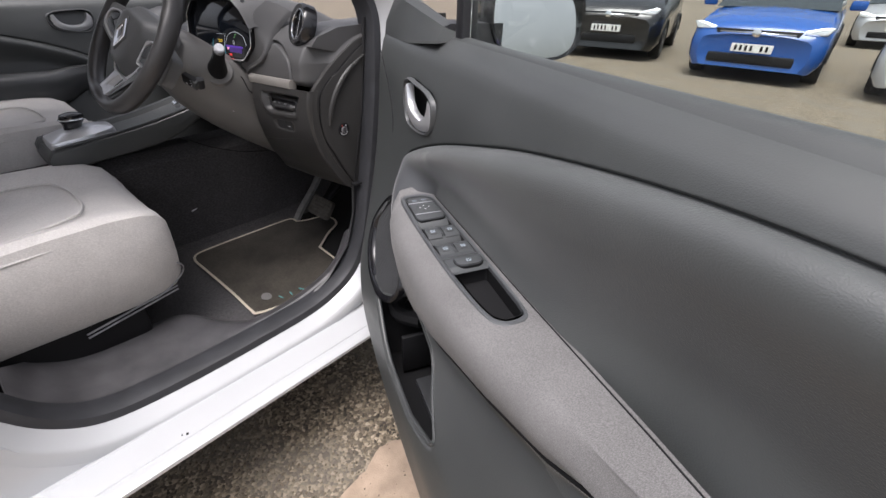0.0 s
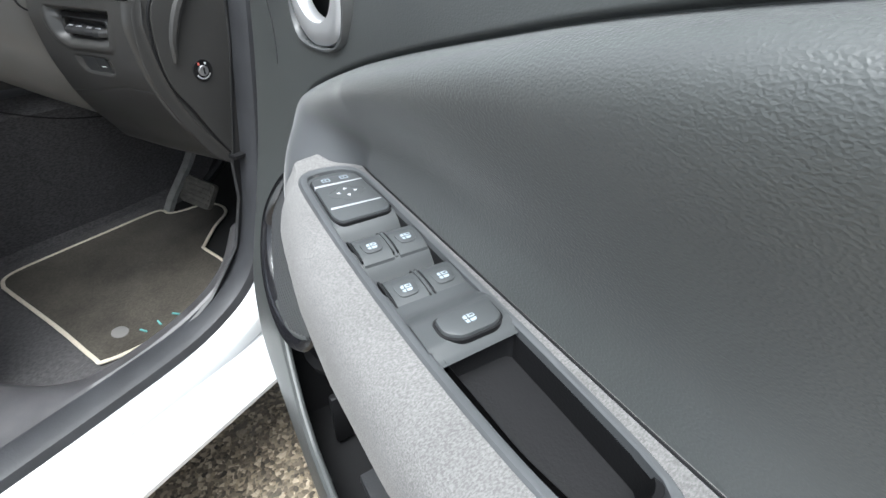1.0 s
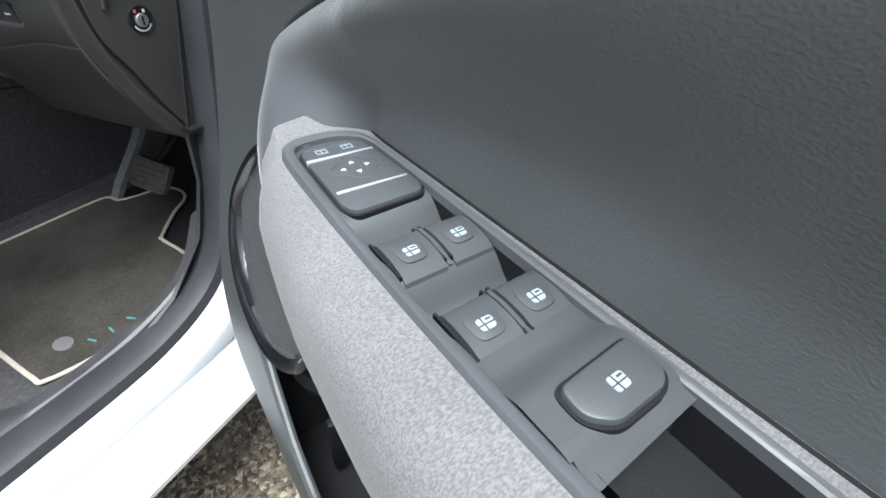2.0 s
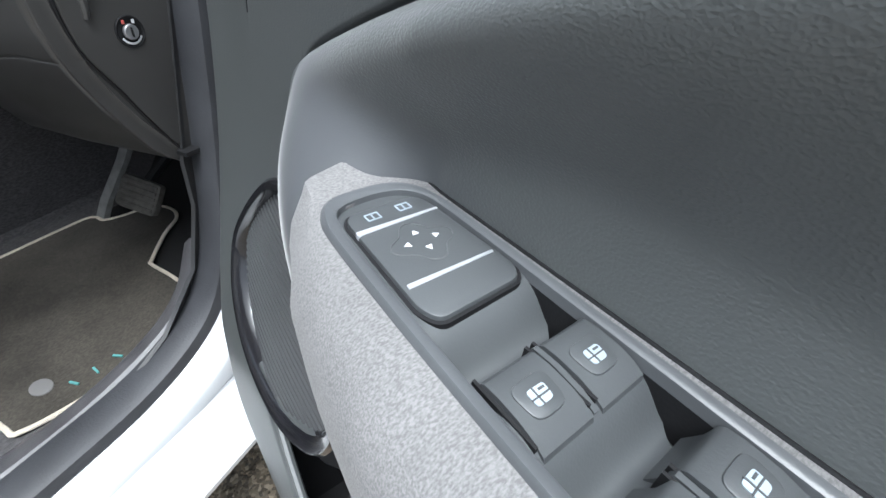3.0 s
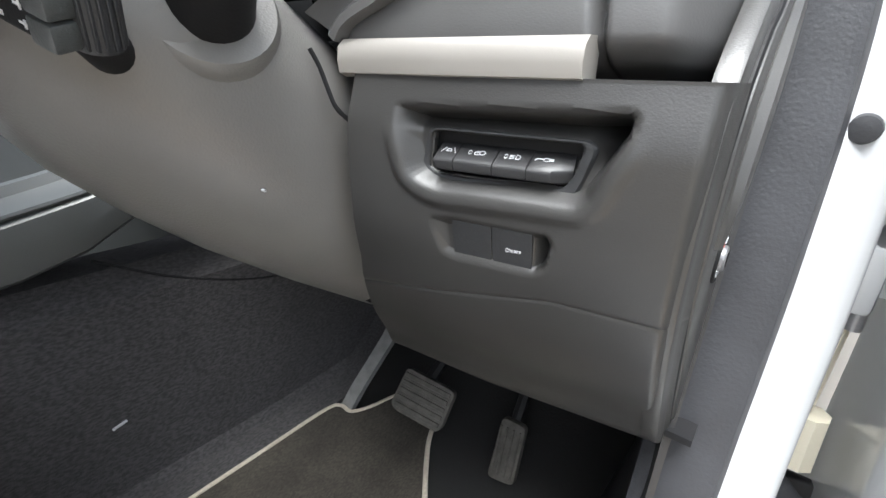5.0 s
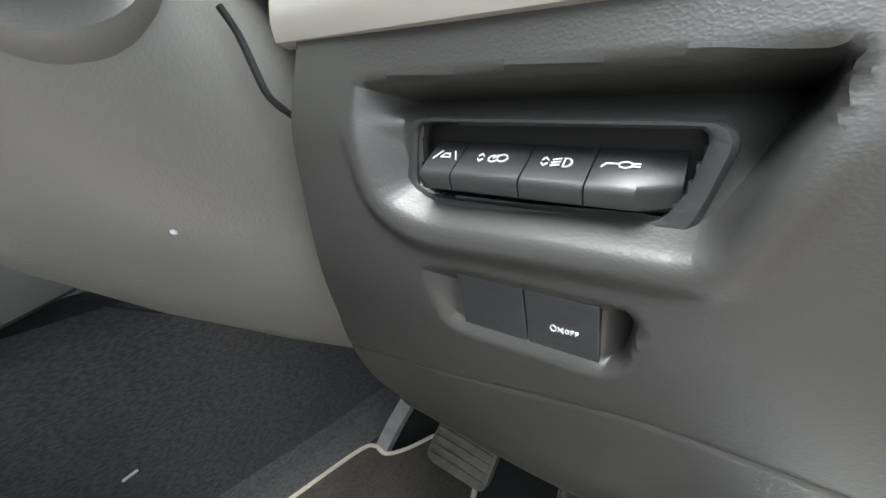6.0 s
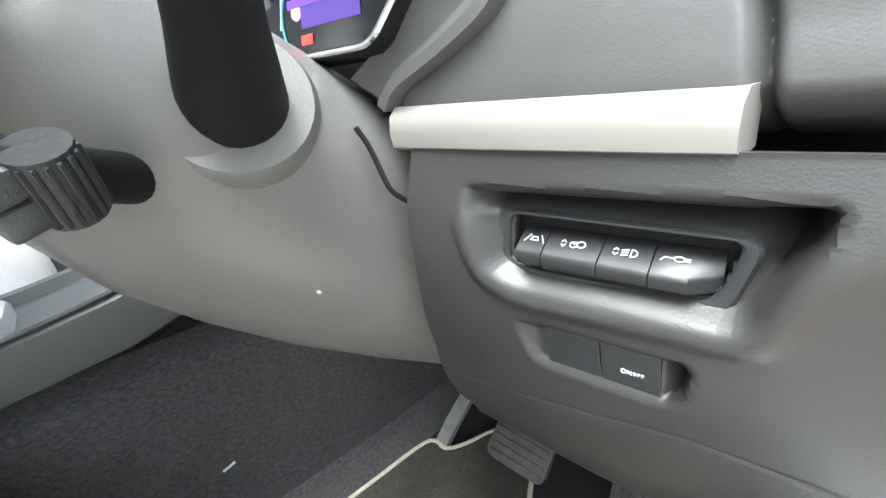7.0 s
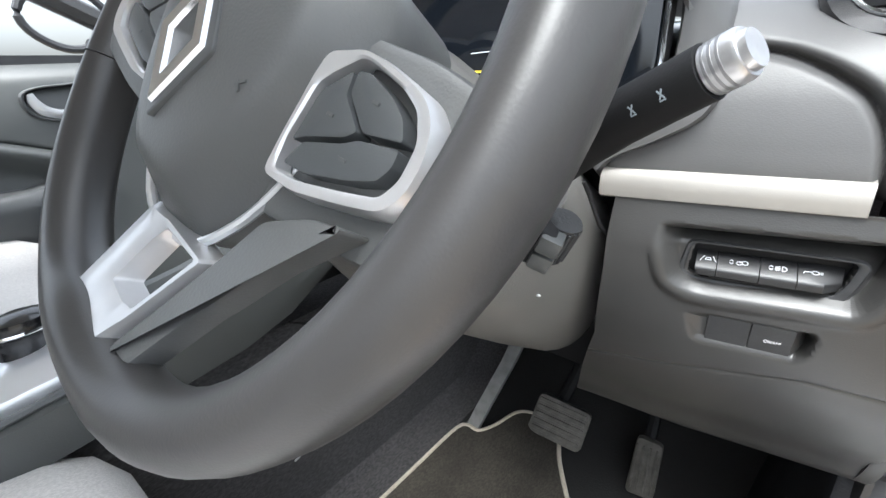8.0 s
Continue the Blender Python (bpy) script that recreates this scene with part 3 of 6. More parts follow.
U, Z = door_grid(us, 280, 150)
v = door_face(U, Z)
in_pocket = inside_distance(POCKET, U, Z)
in_speaker = inside_distance(SPEAKER, U, Z)
body = v + recess_depth(U, Z)
body = body - 0.006 * smooth01(-0.008, 0.0, in_pocket)
body = body - 0.022 * smooth01(0.0, 0.006, in_speaker) * (in_pocket < 0.0)
roof_z = np.interp(U, [0.36, 0.38, 0.40, 0.42, 0.44, 0.47], [0.932, 0.917, 0.904, 0.892, 0.879, 0.862])
arm_low = np.interp(U, ARM_LOW_U, ARM_LOW_Z)
into_recess = inside_distance(RECESS, U, Z)
nose = np.interp(U, ARM_U, ARM_OUT) - 5.8 * np.maximum(0.0, Z - 0.852) ** 2 - 0.020 * smooth01(0.456, 0.470, U)
nose = nose - 0.030 * (np.maximum(0.0, arm_low + 0.030 - Z) / 0.085) ** 2 - 1.5 * np.maximum(0.0, Z - roof_z + 0.012) - 0.12 * smooth01(0.47, 0.50, U) * smooth01(arm_low + 0.012, arm_low + 0.04, Z) - 0.04 * smooth01(1.0, 1.1, U)
nose = nose - 2.5 * np.maximum(0.0, 0.004 - into_recess) * smooth01(0.52, 0.46, U)
soft = 0.5 + 0.5 * np.clip((nose - body) / 0.012, -1, 1)
body = body * (1 - soft) + nose * soft + 0.006 * soft * (1 - soft)
blend = smooth01(0.003, 0.012, into_recess) * smooth01(0.34, 0.37, U) * smooth01(0.50, 0.47, U) * smooth01(0.79, 0.82, Z)
for _ in range(240):
    even = body.copy()
    even[1:-1, 1:-1] = (body[:-2, 1:-1] + body[2:, 1:-1] + body[1:-1, :-2] + body[1:-1, 2:]) / 4
    body = body + (even - body) * blend * 0.8
# Room behind the handle bowl.
BOWL = [(0.388 + 1.155 * a, 1.0 + 1.155 * b) for a, b in ((-0.066, 0.012), (-0.060, 0.034), (-0.040, 0.040), (0.0, 0.038), (0.045, 0.035), (0.068, 0.026), (0.073, 0.010), (0.064, -0.013), (0.036, -0.026), (-0.010, -0.031), (-0.044, -0.029), (-0.060, -0.014))]
body = body - 0.050 * smooth01(0.0, 0.003, inside_distance(BOWL, U, Z))
edge = inside_distance(DOOR_SHAPE, U, Z)
body = body - 0.016 * (1 - smooth01(0.0, 0.018, edge)) ** 2 * smooth01(1.105, 1.085, Z)
# The moulded line that curves down between the hinge edge and the speaker.
LINE = spline([(0.075, 1.060), (0.120, 1.040), (0.170, 1.011), (0.202, 0.984), (0.228, 0.955), (0.240, 0.932), (0.246, 0.905)], 90)
near = np.min([np.hypot(U - a, Z - b) for a, b in LINE], axis=0)
body = body - 0.0010 * np.exp(-((near / 0.0030) ** 2)) * smooth01(0.905, 0.95, Z)
open_ = in_pocket < 0.001
keep = open_[:-1, :-1] & open_[1:, 1:] & (edge[:-1, :-1] > 0) & (edge[1:, 1:] > 0) & (edge[1:, :-1] > 0) & (edge[:-1, 1:] > 0)
mid = lambda q: (q[:-1, :-1] + q[1:, 1:]) / 2
insert = (mid(into_recess) > 0.0004) & (mid(Z) > 0.77) & ((mid(U) > 0.378) | (mid(Z) > 0.918))
part("trim_panel", thicken(sheet(U, -body, Z, keep & ~insert), 0.004), PLASTIC, door, "dark grey grained plastic door lining")
part("leather_insert", thicken(sheet(U, -body, Z, keep & insert), 0.004), INSERT, door, "dark leather-grained insert running into a smooth armrest nose")

# A black bead laid in the moulded line gives the groove its shadow.
joint = [(a, -(float(door_face(np.array(a), np.array(b))) - 0.0009), b) for a, b in LINE[:84:3]]
part("moulded_joint", tube(joint, 0.0013, 6), BLACK, door, "thin black bead for the shade in the moulded groove")

lip = [(a, -(float(door_face(np.array(a), np.array(b))) - 0.0045), b) for a, b in POCKET]
part("pocket_lip", tube(lip, 0.0042, 8, closed=True), PLASTIC, door, "rounded edge of the pocket opening")

# The rim round the front and the bottom of the lining, and the painted shell behind it.
rim = [(u + 0.004, -max(-0.02, float(door_face(np.array(u), np.array(z))) - 0.018), z + 0.003) for u, z in DOOR_EDGE]
part("edge_strip", tube(rim, 0.005, 8), RUBBER, door, "soft black edge strip")
def flange(u, z, f):
    """From the edge of the lining to the hinge side of the painted door."""
    v_ = float(door_face(np.array(u), np.array(z)))
    side = min(u - 0.01, float(np.interp(z, [0.42, 0.6, 0.68, 0.77, 0.86, 0.96, 1.02], [0.16, 0.078, 0.071, 0.067, 0.058, 0.043, 0.036])))
    return [(u + 0.006, -(v_ - 0.020), z), (u, -(v_ - 0.027), z), (side + 0.004, -0.054, z - 0.01), (side, -0.050, z - 0.01), (side - 0.004, -0.040, z - 0.01), (0.004, 0.046, z - 0.01), (0.0, 0.055, z - 0.01)][f]
part("shell_edge", loft([[flange(u, z, f) for u, z in DOOR_EDGE] for f in range(7)], closed=False), PAINT, door, "white painted door edge")
rings = [[(u, 0.055 + 0.02 * math.sin((z - 0.35) * 3.6), z) for u in (0.0, 0.3, 0.7, 1.15)] for z in np.linspace(0.33, 1.10, 12)]
part("outer_skin", thicken(loft(rings, closed=False), 0.004), PAINT, door, "white painted outer door skin")
belt = []
for u in np.linspace(0.07, 1.155, 24):
    top = 1.1165 + 0.0065 * float(smooth01(0.6, 1.16, np.array(u)))
    belt.append([(u, -0.046, top - 0.012), (u, -0.038, top + 0.001), (u, -0.030, top + 0.005), (u, -0.022, top + 0.005), (u, -0.016, top), (u, -0.012, top - 0.03)])
part("belt_seal", loft(belt, closed=False), PLASTIC, door, "dark grey window weatherstrip")
pane = loft([[(u, y, z) for u, z in ((0.435, 1.100), (1.15, 1.110), (1.10, 1.30), (0.98, 1.43), (0.435, 1.43))] for y in (-0.024, -0.020)])
window_pane = part("window_pane", pane, clear("clear door glass"), door, "clear raised door glass", smooth=False)
window_pane.visible_shadow = False

# Armrest: a plastic nose and the cloth-covered rest.
BEZEL = [tuple(p) for p in spline([(0.486, 0.140), (0.4875, 0.153), (0.4985, 0.163), (0.52, 0.1665), (0.60, 0.1695), (0.70, 0.170), (0.78, 0.1665), (0.83, 0.1605), (0.844, 0.152), (0.848, 0.138), (0.845, 0.120), (0.838, 0.112), (0.82, 0.1085), (0.74, 0.106), (0.62, 0.1045), (0.54, 0.1045), (0.508, 0.106), (0.492, 0.114), (0.4865, 0.127), (0.486, 0.140)], 90)[:-1]]


def BEZEL_EDGE(u):
    """The slot that the switch surround leaves in the armrest at this place along the door."""
    w = min(max(u + 0.011, 0.4895), 0.845)
    v_ = [a[1] + (b[1] - a[1]) * (w - a[0]) / (b[0] - a[0]) for a, b in zip(BEZEL, BEZEL[1:] + BEZEL[:1]) if (a[0] > w) != (b[0] > w)]
    return min(v_) + 0.0015, max(v_) - 0.0035, (0.062 if 0.4785 <= u <= 0.834 else 0.0)


def arm_ring(u, grow=0.0):
    out = float(np.interp(u, ARM_U, ARM_OUT))
    low = float(np.interp(u, ARM_LOW_U, ARM_LOW_Z))
    top = float(np.interp(u, [0.42, 0.44, 0.46, 0.50, 0.80, 1.0], [0.888, 0.884, 0.8795, 0.8765, 0.879, 0.884])) + grow
    high = top + 0.002
    back = 0.096
    out += grow
    mid = (top + low) / 2
    lo, hi, deep = BEZEL_EDGE(u)
    hi = min(hi, out - 0.012)
    lo = min(lo, hi - 0.006)
    ring = [(back, high), (0.106, high + (top - high) * 0.35), (lo, top), (lo + 0.0004, top - deep), (hi - 0.0004, top - deep), (hi, top), ((hi + out - 0.010) / 2, top - 0.001), (out - 0.011, top - 0.006), (out - 0.003, top - 0.017), (out, top - 0.030), (out - 0.001, mid), (out - 0.008, low + 0.02), (out - 0.020, low + 0.004), (out - 0.034, low), (back, low - 0.005)]
    return [(u, -a, b) for a, b in ring]


def cloth_ring(u):
    tuck = float(smooth01(0.4455, 0.4395, np.array(u)))
    back_off = 0.021 * float(smooth01(0.52, 0.445, np.array(u)))
    return [(a + back_off * max(0.0, min(1.0, (-b - 0.100) / 0.066)) ** 1.5 + 0.7 * back_off * max(0.0, 1 - abs(-b - 0.094) / 0.022), b, c) for a, b, c in arm_ring(u, 0.001 - 0.006 * tuck ** 2)]


cloth = loft([cloth_ring(u) for u in [0.4385, 0.4395, 0.441, 0.443, 0.446, 0.452, 0.460, 0.468, 0.4783, 0.4787] + list(np.linspace(0.486, 0.825, 34)) + [0.8335, 0.8345] + list(np.linspace(0.85, 1.12, 14))])
part("armrest", cloth, FABRIC, door, "armrest covered in mottled grey felted cloth")
low_line = [(u, arm_ring(u)[12][1] - 0.001, arm_ring(u)[12][2] - 0.003) for u in np.linspace(0.47, 1.1, 30)]
part("armrest_seam", tube(low_line, 0.003, 6), BLACK, door, "dark seam under the cloth")

back_line = [(u, -0.1008, arm_ring(u)[0][2] + 0.0006) for u in np.linspace(0.447, 1.10, 60)]
part("insert_seam", tube(back_line, 0.0010, 6), BLACK, door, "dark seam between cloth and insert")

# Switch bezel with a pull cup.
TOP = 0.8895
CUP = round_poly([(0.727, 0.1575), (0.79, 0.1555), (0.822, 0.1500), (0.832, 0.140), (0.830, 0.118), (0.822, 0.1115), (0.79, 0.1105), (0.729, 0.1095)], 0.008)


def ring_between(outer, inner, z_out, z_mid, z_in, n=70):
    """A raised frame between two outlines that both have n points."""
    def flow(poly, k):
        p = np.array(list(poly) + [poly[0]])
        s = np.r_[0, np.cumsum(np.hypot(*np.diff(p, axis=0).T))]
        return [(float(np.interp(t, s, p[:, 0])), float(np.interp(t, s, p[:, 1]))) for t in np.linspace(0, s[-1], k, endpoint=False)]
    def angle_sorted(poly, centre):
        p = flow(poly, 1200)
        a = np.array([math.atan2(y - centre[1], x - centre[0]) for x, y in p])
        order = np.argsort(a)
        a, p = a[order], np.array(p)[order]
        want = np.linspace(-math.pi, math.pi, n, endpoint=False)
        return [(float(np.interp(w, a, p[:, 0], period=2 * math.pi)), float(np.interp(w, a, p[:, 1], period=2 * math.pi))) for w in want]
    c = np.mean(np.array(inner), axis=0)
    o, i = angle_sorted(outer, c), angle_sorted(inner, c)
    rows = []
    for f, z in ((0.0, z_out), (0.06, z_out + (z_mid - z_out) * 0.7), (0.25, z_mid), (0.7, z_mid), (0.93, z_mid - 0.001), (1.0, z_in)):
        rows.append([(a[0] + (b[0] - a[0]) * f, a[1] + (b[1] - a[1]) * f, z) for a, b in zip(o, i)])
    return loft(rows, caps=False)


def door_top(bm):
    """Brings a part that was drawn in (u, v, z) to the door's axes."""
    return moved(bm, Matrix.Diagonal((1, -1, 1, 1)))


HOLE = [tuple(p) for p in spline([(0.496, 0.140), (0.498, 0.150), (0.506, 0.157), (0.54, 0.1605), (0.62, 0.1635), (0.70, 0.163), (0.78, 0.1595), (0.822, 0.154), (0.834, 0.146), (0.838, 0.136), (0.836, 0.122), (0.829, 0.115), (0.80, 0.113), (0.72, 0.1115), (0.60, 0.1105), (0.54, 0.110), (0.512, 0.111), (0.500, 0.1185), (0.496, 0.130), (0.496, 0.140)], 110)[:-1]]
bezel = part("switch_bezel", door_top(ring_between(BEZEL, HOLE, TOP, TOP + 0.0055, TOP - 0.001, 320)), BEZEL_SATIN, door, "satin grey plastic switch surround")
bezel.location = (-0.011, 0.001, -0.0135)
# The face of the switch panel, with a scooped trough before each switch pair.
pu, pv = np.meshgrid(np.linspace(0.490, 0.735, 160), np.linspace(0.106, 0.167, 44))
dish = -0.016 * np.exp(-(((pu - 0.5985) / 0.0120) ** 2)) - 0.016 * np.exp(-(((pu - 0.6495) / 0.0120) ** 2))
pz = TOP + 0.0015 + dish + 0.0055 * smooth01(0.690, 0.706, pu) - 0.004 * smooth01(0.722, 0.733, pu)
corner = 0.1085 + 0.0095 * (np.exp(-(((pu - 0.6055) / 0.0085) ** 2)) + np.exp(-(((pu - 0.6565) / 0.0085) ** 2)))
into = (inside_distance(HOLE, pu, pv) > -0.002) & (pv > corner - 0.0016)
pv = np.maximum(pv, corner)
part("switch_panel", door_top(sheet(pu, pv, pz, into[:-1, :-1] & into[1:, 1:])), SWITCH, bezel)
part("well", door_top(slab([(a, b) for a, b in HOLE], TOP - 0.021, TOP - 0.019)), BLACK, bezel, "black well under the switches")
part("skirt", door_top(loft([[(a, b, z) for a, b in HOLE] for z in (TOP - 0.0005, TOP - 0.019)], caps=False)), BLACK, bezel, "black inner wall of the surround")
# Pull cup: deep walls and a floor.
rows = [[(a, b, z) for a, b in [((p[0] - 0.78) * s + 0.78, (p[1] - 0.134) * s + 0.134) for p in CUP]] for s, z in ((1.06, TOP + 0.0035), (1.0, TOP + 0.0015), (0.97, TOP - 0.01), (0.93, TOP - 0.045), (0.85, TOP - 0.052))]
cup = loft(rows, caps=False)
cup.faces.new([v for v in cup.verts][-len(CUP):])
part("pull_cup", door_top(cup), BLACK, bezel, "deep black door-pull cup")
part("cup_insert", door_top(box(0.056, 0.015, 0.006, 0.001, 1, at=(0.792, 0.1445, TOP - 0.043))), BEZEL_SATIN, bezel, "rubber insert in the cup")


# Mirror control.
mirror_pad = part("mirror_control", door_top(slab(round_poly([(0.5055, 0.1165), (0.512, 0.1130), (0.572, 0.1105), (0.5795, 0.1150), (0.5805, 0.1550), (0.572, 0.1585), (0.510, 0.1550), (0.5045, 0.1510)], 0.005), TOP - 0.002, TOP + 0.0042, 0.0014)), SWITCH, bezel, "mirror adjuster with four arrows")
part("gap", door_top(slab(round_poly([(0.5040, 0.1156), (0.511, 0.1115), (0.573, 0.1090), (0.5810, 0.1140), (0.5822, 0.1558), (0.573, 0.1602), (0.509, 0.1565), (0.5030, 0.1520)], 0.006), TOP - 0.002, TOP + 0.0019)), BLACK, bezel)
for u0, w in ((0.5195, 0.0032), (0.5595, 0.0026)):
    part("silver_line", door_top(slab(round_poly([(u0 + 0.0012, 0.1130), (u0 + 0.0026, 0.1130), (u0 + w, 0.1560), (u0, 0.1556)], 0.0006), TOP, TOP + 0.0047, 0.0003)), SILVER_LINE, mirror_pad, "white printed line")
for du, dv in ((0.5330, 0.1340), (0.5450, 0.1340), (0.5390, 0.1265), (0.5390, 0.1415)):
    a = 0 if dv == 0.1340 else math.pi / 2
    s = 1 if (du < 0.539 or dv < 0.133) else -1
    tri = [(du - s * 0.0017 * math.cos(a) * 1.0, dv - s * 0.0017 * math.sin(a)), (du + s * 0.0012 * math.cos(a) - 0.0016 * math.sin(a), dv + s * 0.0012 * math.sin(a) + 0.0016 * math.cos(a)), (du + s * 0.0012 * math.cos(a) + 0.0016 * math.sin(a), dv + s * 0.0012 * math.sin(a) - 0.0016 * math.cos(a))]
    part("arrow", door_top(slab(tri, TOP + 0.004, TOP + 0.0046)), ICON, mirror_pad, "white arrow")
part("dial_ring", door_top(ring_between([(0.5395 + 0.0125 * math.cos(a) * (1 + 0.18 * math.cos(4 * a)), 0.1340 + 0.0135 * math.sin(a) * (1 + 0.18 * math.cos(4 * a))) for a in np.linspace(0, 6.283, 48, endpoint=False)],
                                        [(0.5395 + 0.0117 * math.cos(a) * (1 + 0.18 * math.cos(4 * a)), 0.1340 + 0.0127 * math.sin(a) * (1 + 0.18 * math.cos(4 * a))) for a in np.linspace(0, 6.283, 48, endpoint=False)], TOP + 0.0042, TOP + 0.0046, TOP + 0.0042, 64)), SMOOTH, mirror_pad)


def mirror_icon(u, v):
    bms = []
    for a, b, w, h in ((0, 0.0032, 0.0045, 0.0006), (0, -0.0032, 0.0045, 0.0006), (0.0024, 0, 0.0006, 0.0068), (-0.0024, 0, 0.0006, 0.0068), (0, 0, 0.0035, 0.0006)):
        bms.append(box(w, h, 0.0005, at=(u + a, v + b, TOP + 0.0045)))
    return door_top(joined(*bms))


part("icon", mirror_icon(0.5125, 0.1265), ICON_BLUE, mirror_pad, "small white mirror symbol")
part("icon", mirror_icon(0.5125, 0.1430), ICON_BLUE, mirror_pad, "small white mirror symbol")


def window_icon(u, v, z, s=0.82):
    """The little car-window symbol on a switch: a filled pane with dark dividing lines."""
    pane = slab(round_poly([(u - 0.0032 * s, v - 0.0048 * s), (u + 0.0036 * s, v - 0.0040 * s), (u + 0.0036 * s, v + 0.0042 * s), (u - 0.0034 * s, v + 0.0042 * s)], 0.0018 * s), z - 0.0004, z + 0.0002)
    return pane


def window_lines(u, v, z, s=0.82):
    return joined(box(0.0078 * s, 0.0007 * s, 0.0003, at=(u, v + 0.0012 * s, z + 0.0003)), box(0.0007 * s, 0.0088 * s, 0.0003, at=(u + 0.0006 * s, v, z + 0.0003)), box(0.0010 * s, 0.0030 * s, 0.0003, at=(u - 0.0016 * s, v - 0.0022 * s, z + 0.0003)))


def window_switch(u, v):
    """A rocker whose front edge stands up like a paddle."""
    sw = part("window_switch", door_top(loft([[(u + a, v + b, TOP + z) for a, z in ((-0.019, -0.013), (-0.0150, -0.005), (-0.0135, 0.0022), (-0.0118, 0.0037), (-0.006, 0.0043), (0.003, 0.0037), (0.009, 0.0022), (0.0135, -0.0003), (0.0155, -0.006))]
                                               for b in (-0.0110, -0.0106, -0.0097, -0.0075, 0.0075, 0.0097, 0.0106, 0.0110)])), SWITCH, bezel, "window rocker switch with a white symbol")
    ic = window_icon(0, 0, 0)
    part("icon", door_top(moved(ic, Matrix.Translation((u + 0.0005, v, TOP + 0.0046)) @ Matrix.Rotation(radians(5.0), 4, "Y"))), ICON_BLUE, sw, "white window symbol")
    part("icon_line", door_top(moved(window_lines(0, 0, 0), Matrix.Translation((u + 0.0005, v, TOP + 0.0046)) @ Matrix.Rotation(radians(5.0), 4, "Y"))), SWITCH, sw)
    pad = slab(round_poly([(-0.0062, -0.0078), (0.0068, -0.0066), (0.0068, 0.0066), (-0.0062, 0.0078)], 0.0045), -0.0008, 0.0007, 0.0005)
    part("thumb_pad", door_top(moved(pad, Matrix.Translation((u, v, TOP + 0.0038)) @ Matrix.Rotation(radians(5.0), 4, "Y"))), SWITCH, sw, "raised pad under the symbol")


for u in (0.621, 0.672):
    for v in (0.1225, 0.1490):
        window_switch(u, v)
for u in (0.621, 0.672):
    for v, w in ((0.13405, 0.0013), (0.13745, 0.0013), (0.16065, 0.0012)):
        part("slot", door_top(box(0.027, w, 0.012, at=(u - 0.0025, v, TOP - 0.0040))), BLACK, bezel, "black slot beside the switch")
    part("divider", door_top(loft([[(u + a, v, TOP + z) for a, z in ((-0.0155, -0.010), (-0.0150, 0.0005), (-0.0135, 0.0032), (-0.004, 0.0036), (0.006, 0.0022), (0.013, -0.0004), (0.013, -0.010))] for v in (0.1347, 0.1368)])), SWITCH, bezel, "narrow rib between the switches")
lock = part("lock_switch", door_top(slab(round_poly([(0.7075, 0.1145), (0.7235, 0.1155), (0.7275, 0.122), (0.7270, 0.145), (0.720, 0.1525), (0.7085, 0.1515)], 0.004), TOP + 0.003, TOP + 0.0105, 0.0015)), SWITCH, bezel, "window lock switch")
part("gap", door_top(slab(round_poly([(0.7062, 0.1130), (0.7240, 0.1140), (0.7290, 0.1212), (0.7285, 0.1456), (0.721, 0.1540), (0.7072, 0.1530)], 0.005), TOP + 0.003, TOP + 0.0078)), BLACK, bezel)
part("icon", door_top(moved(window_icon(0, 0, 0), Matrix.Translation((0.718, 0.134, TOP + 0.0108)))), ICON_BLUE, lock, "white window symbol")
part("icon_line", door_top(moved(window_lines(0, 0, 0), Matrix.Translation((0.718, 0.134, TOP + 0.0108)))), SWITCH, lock)

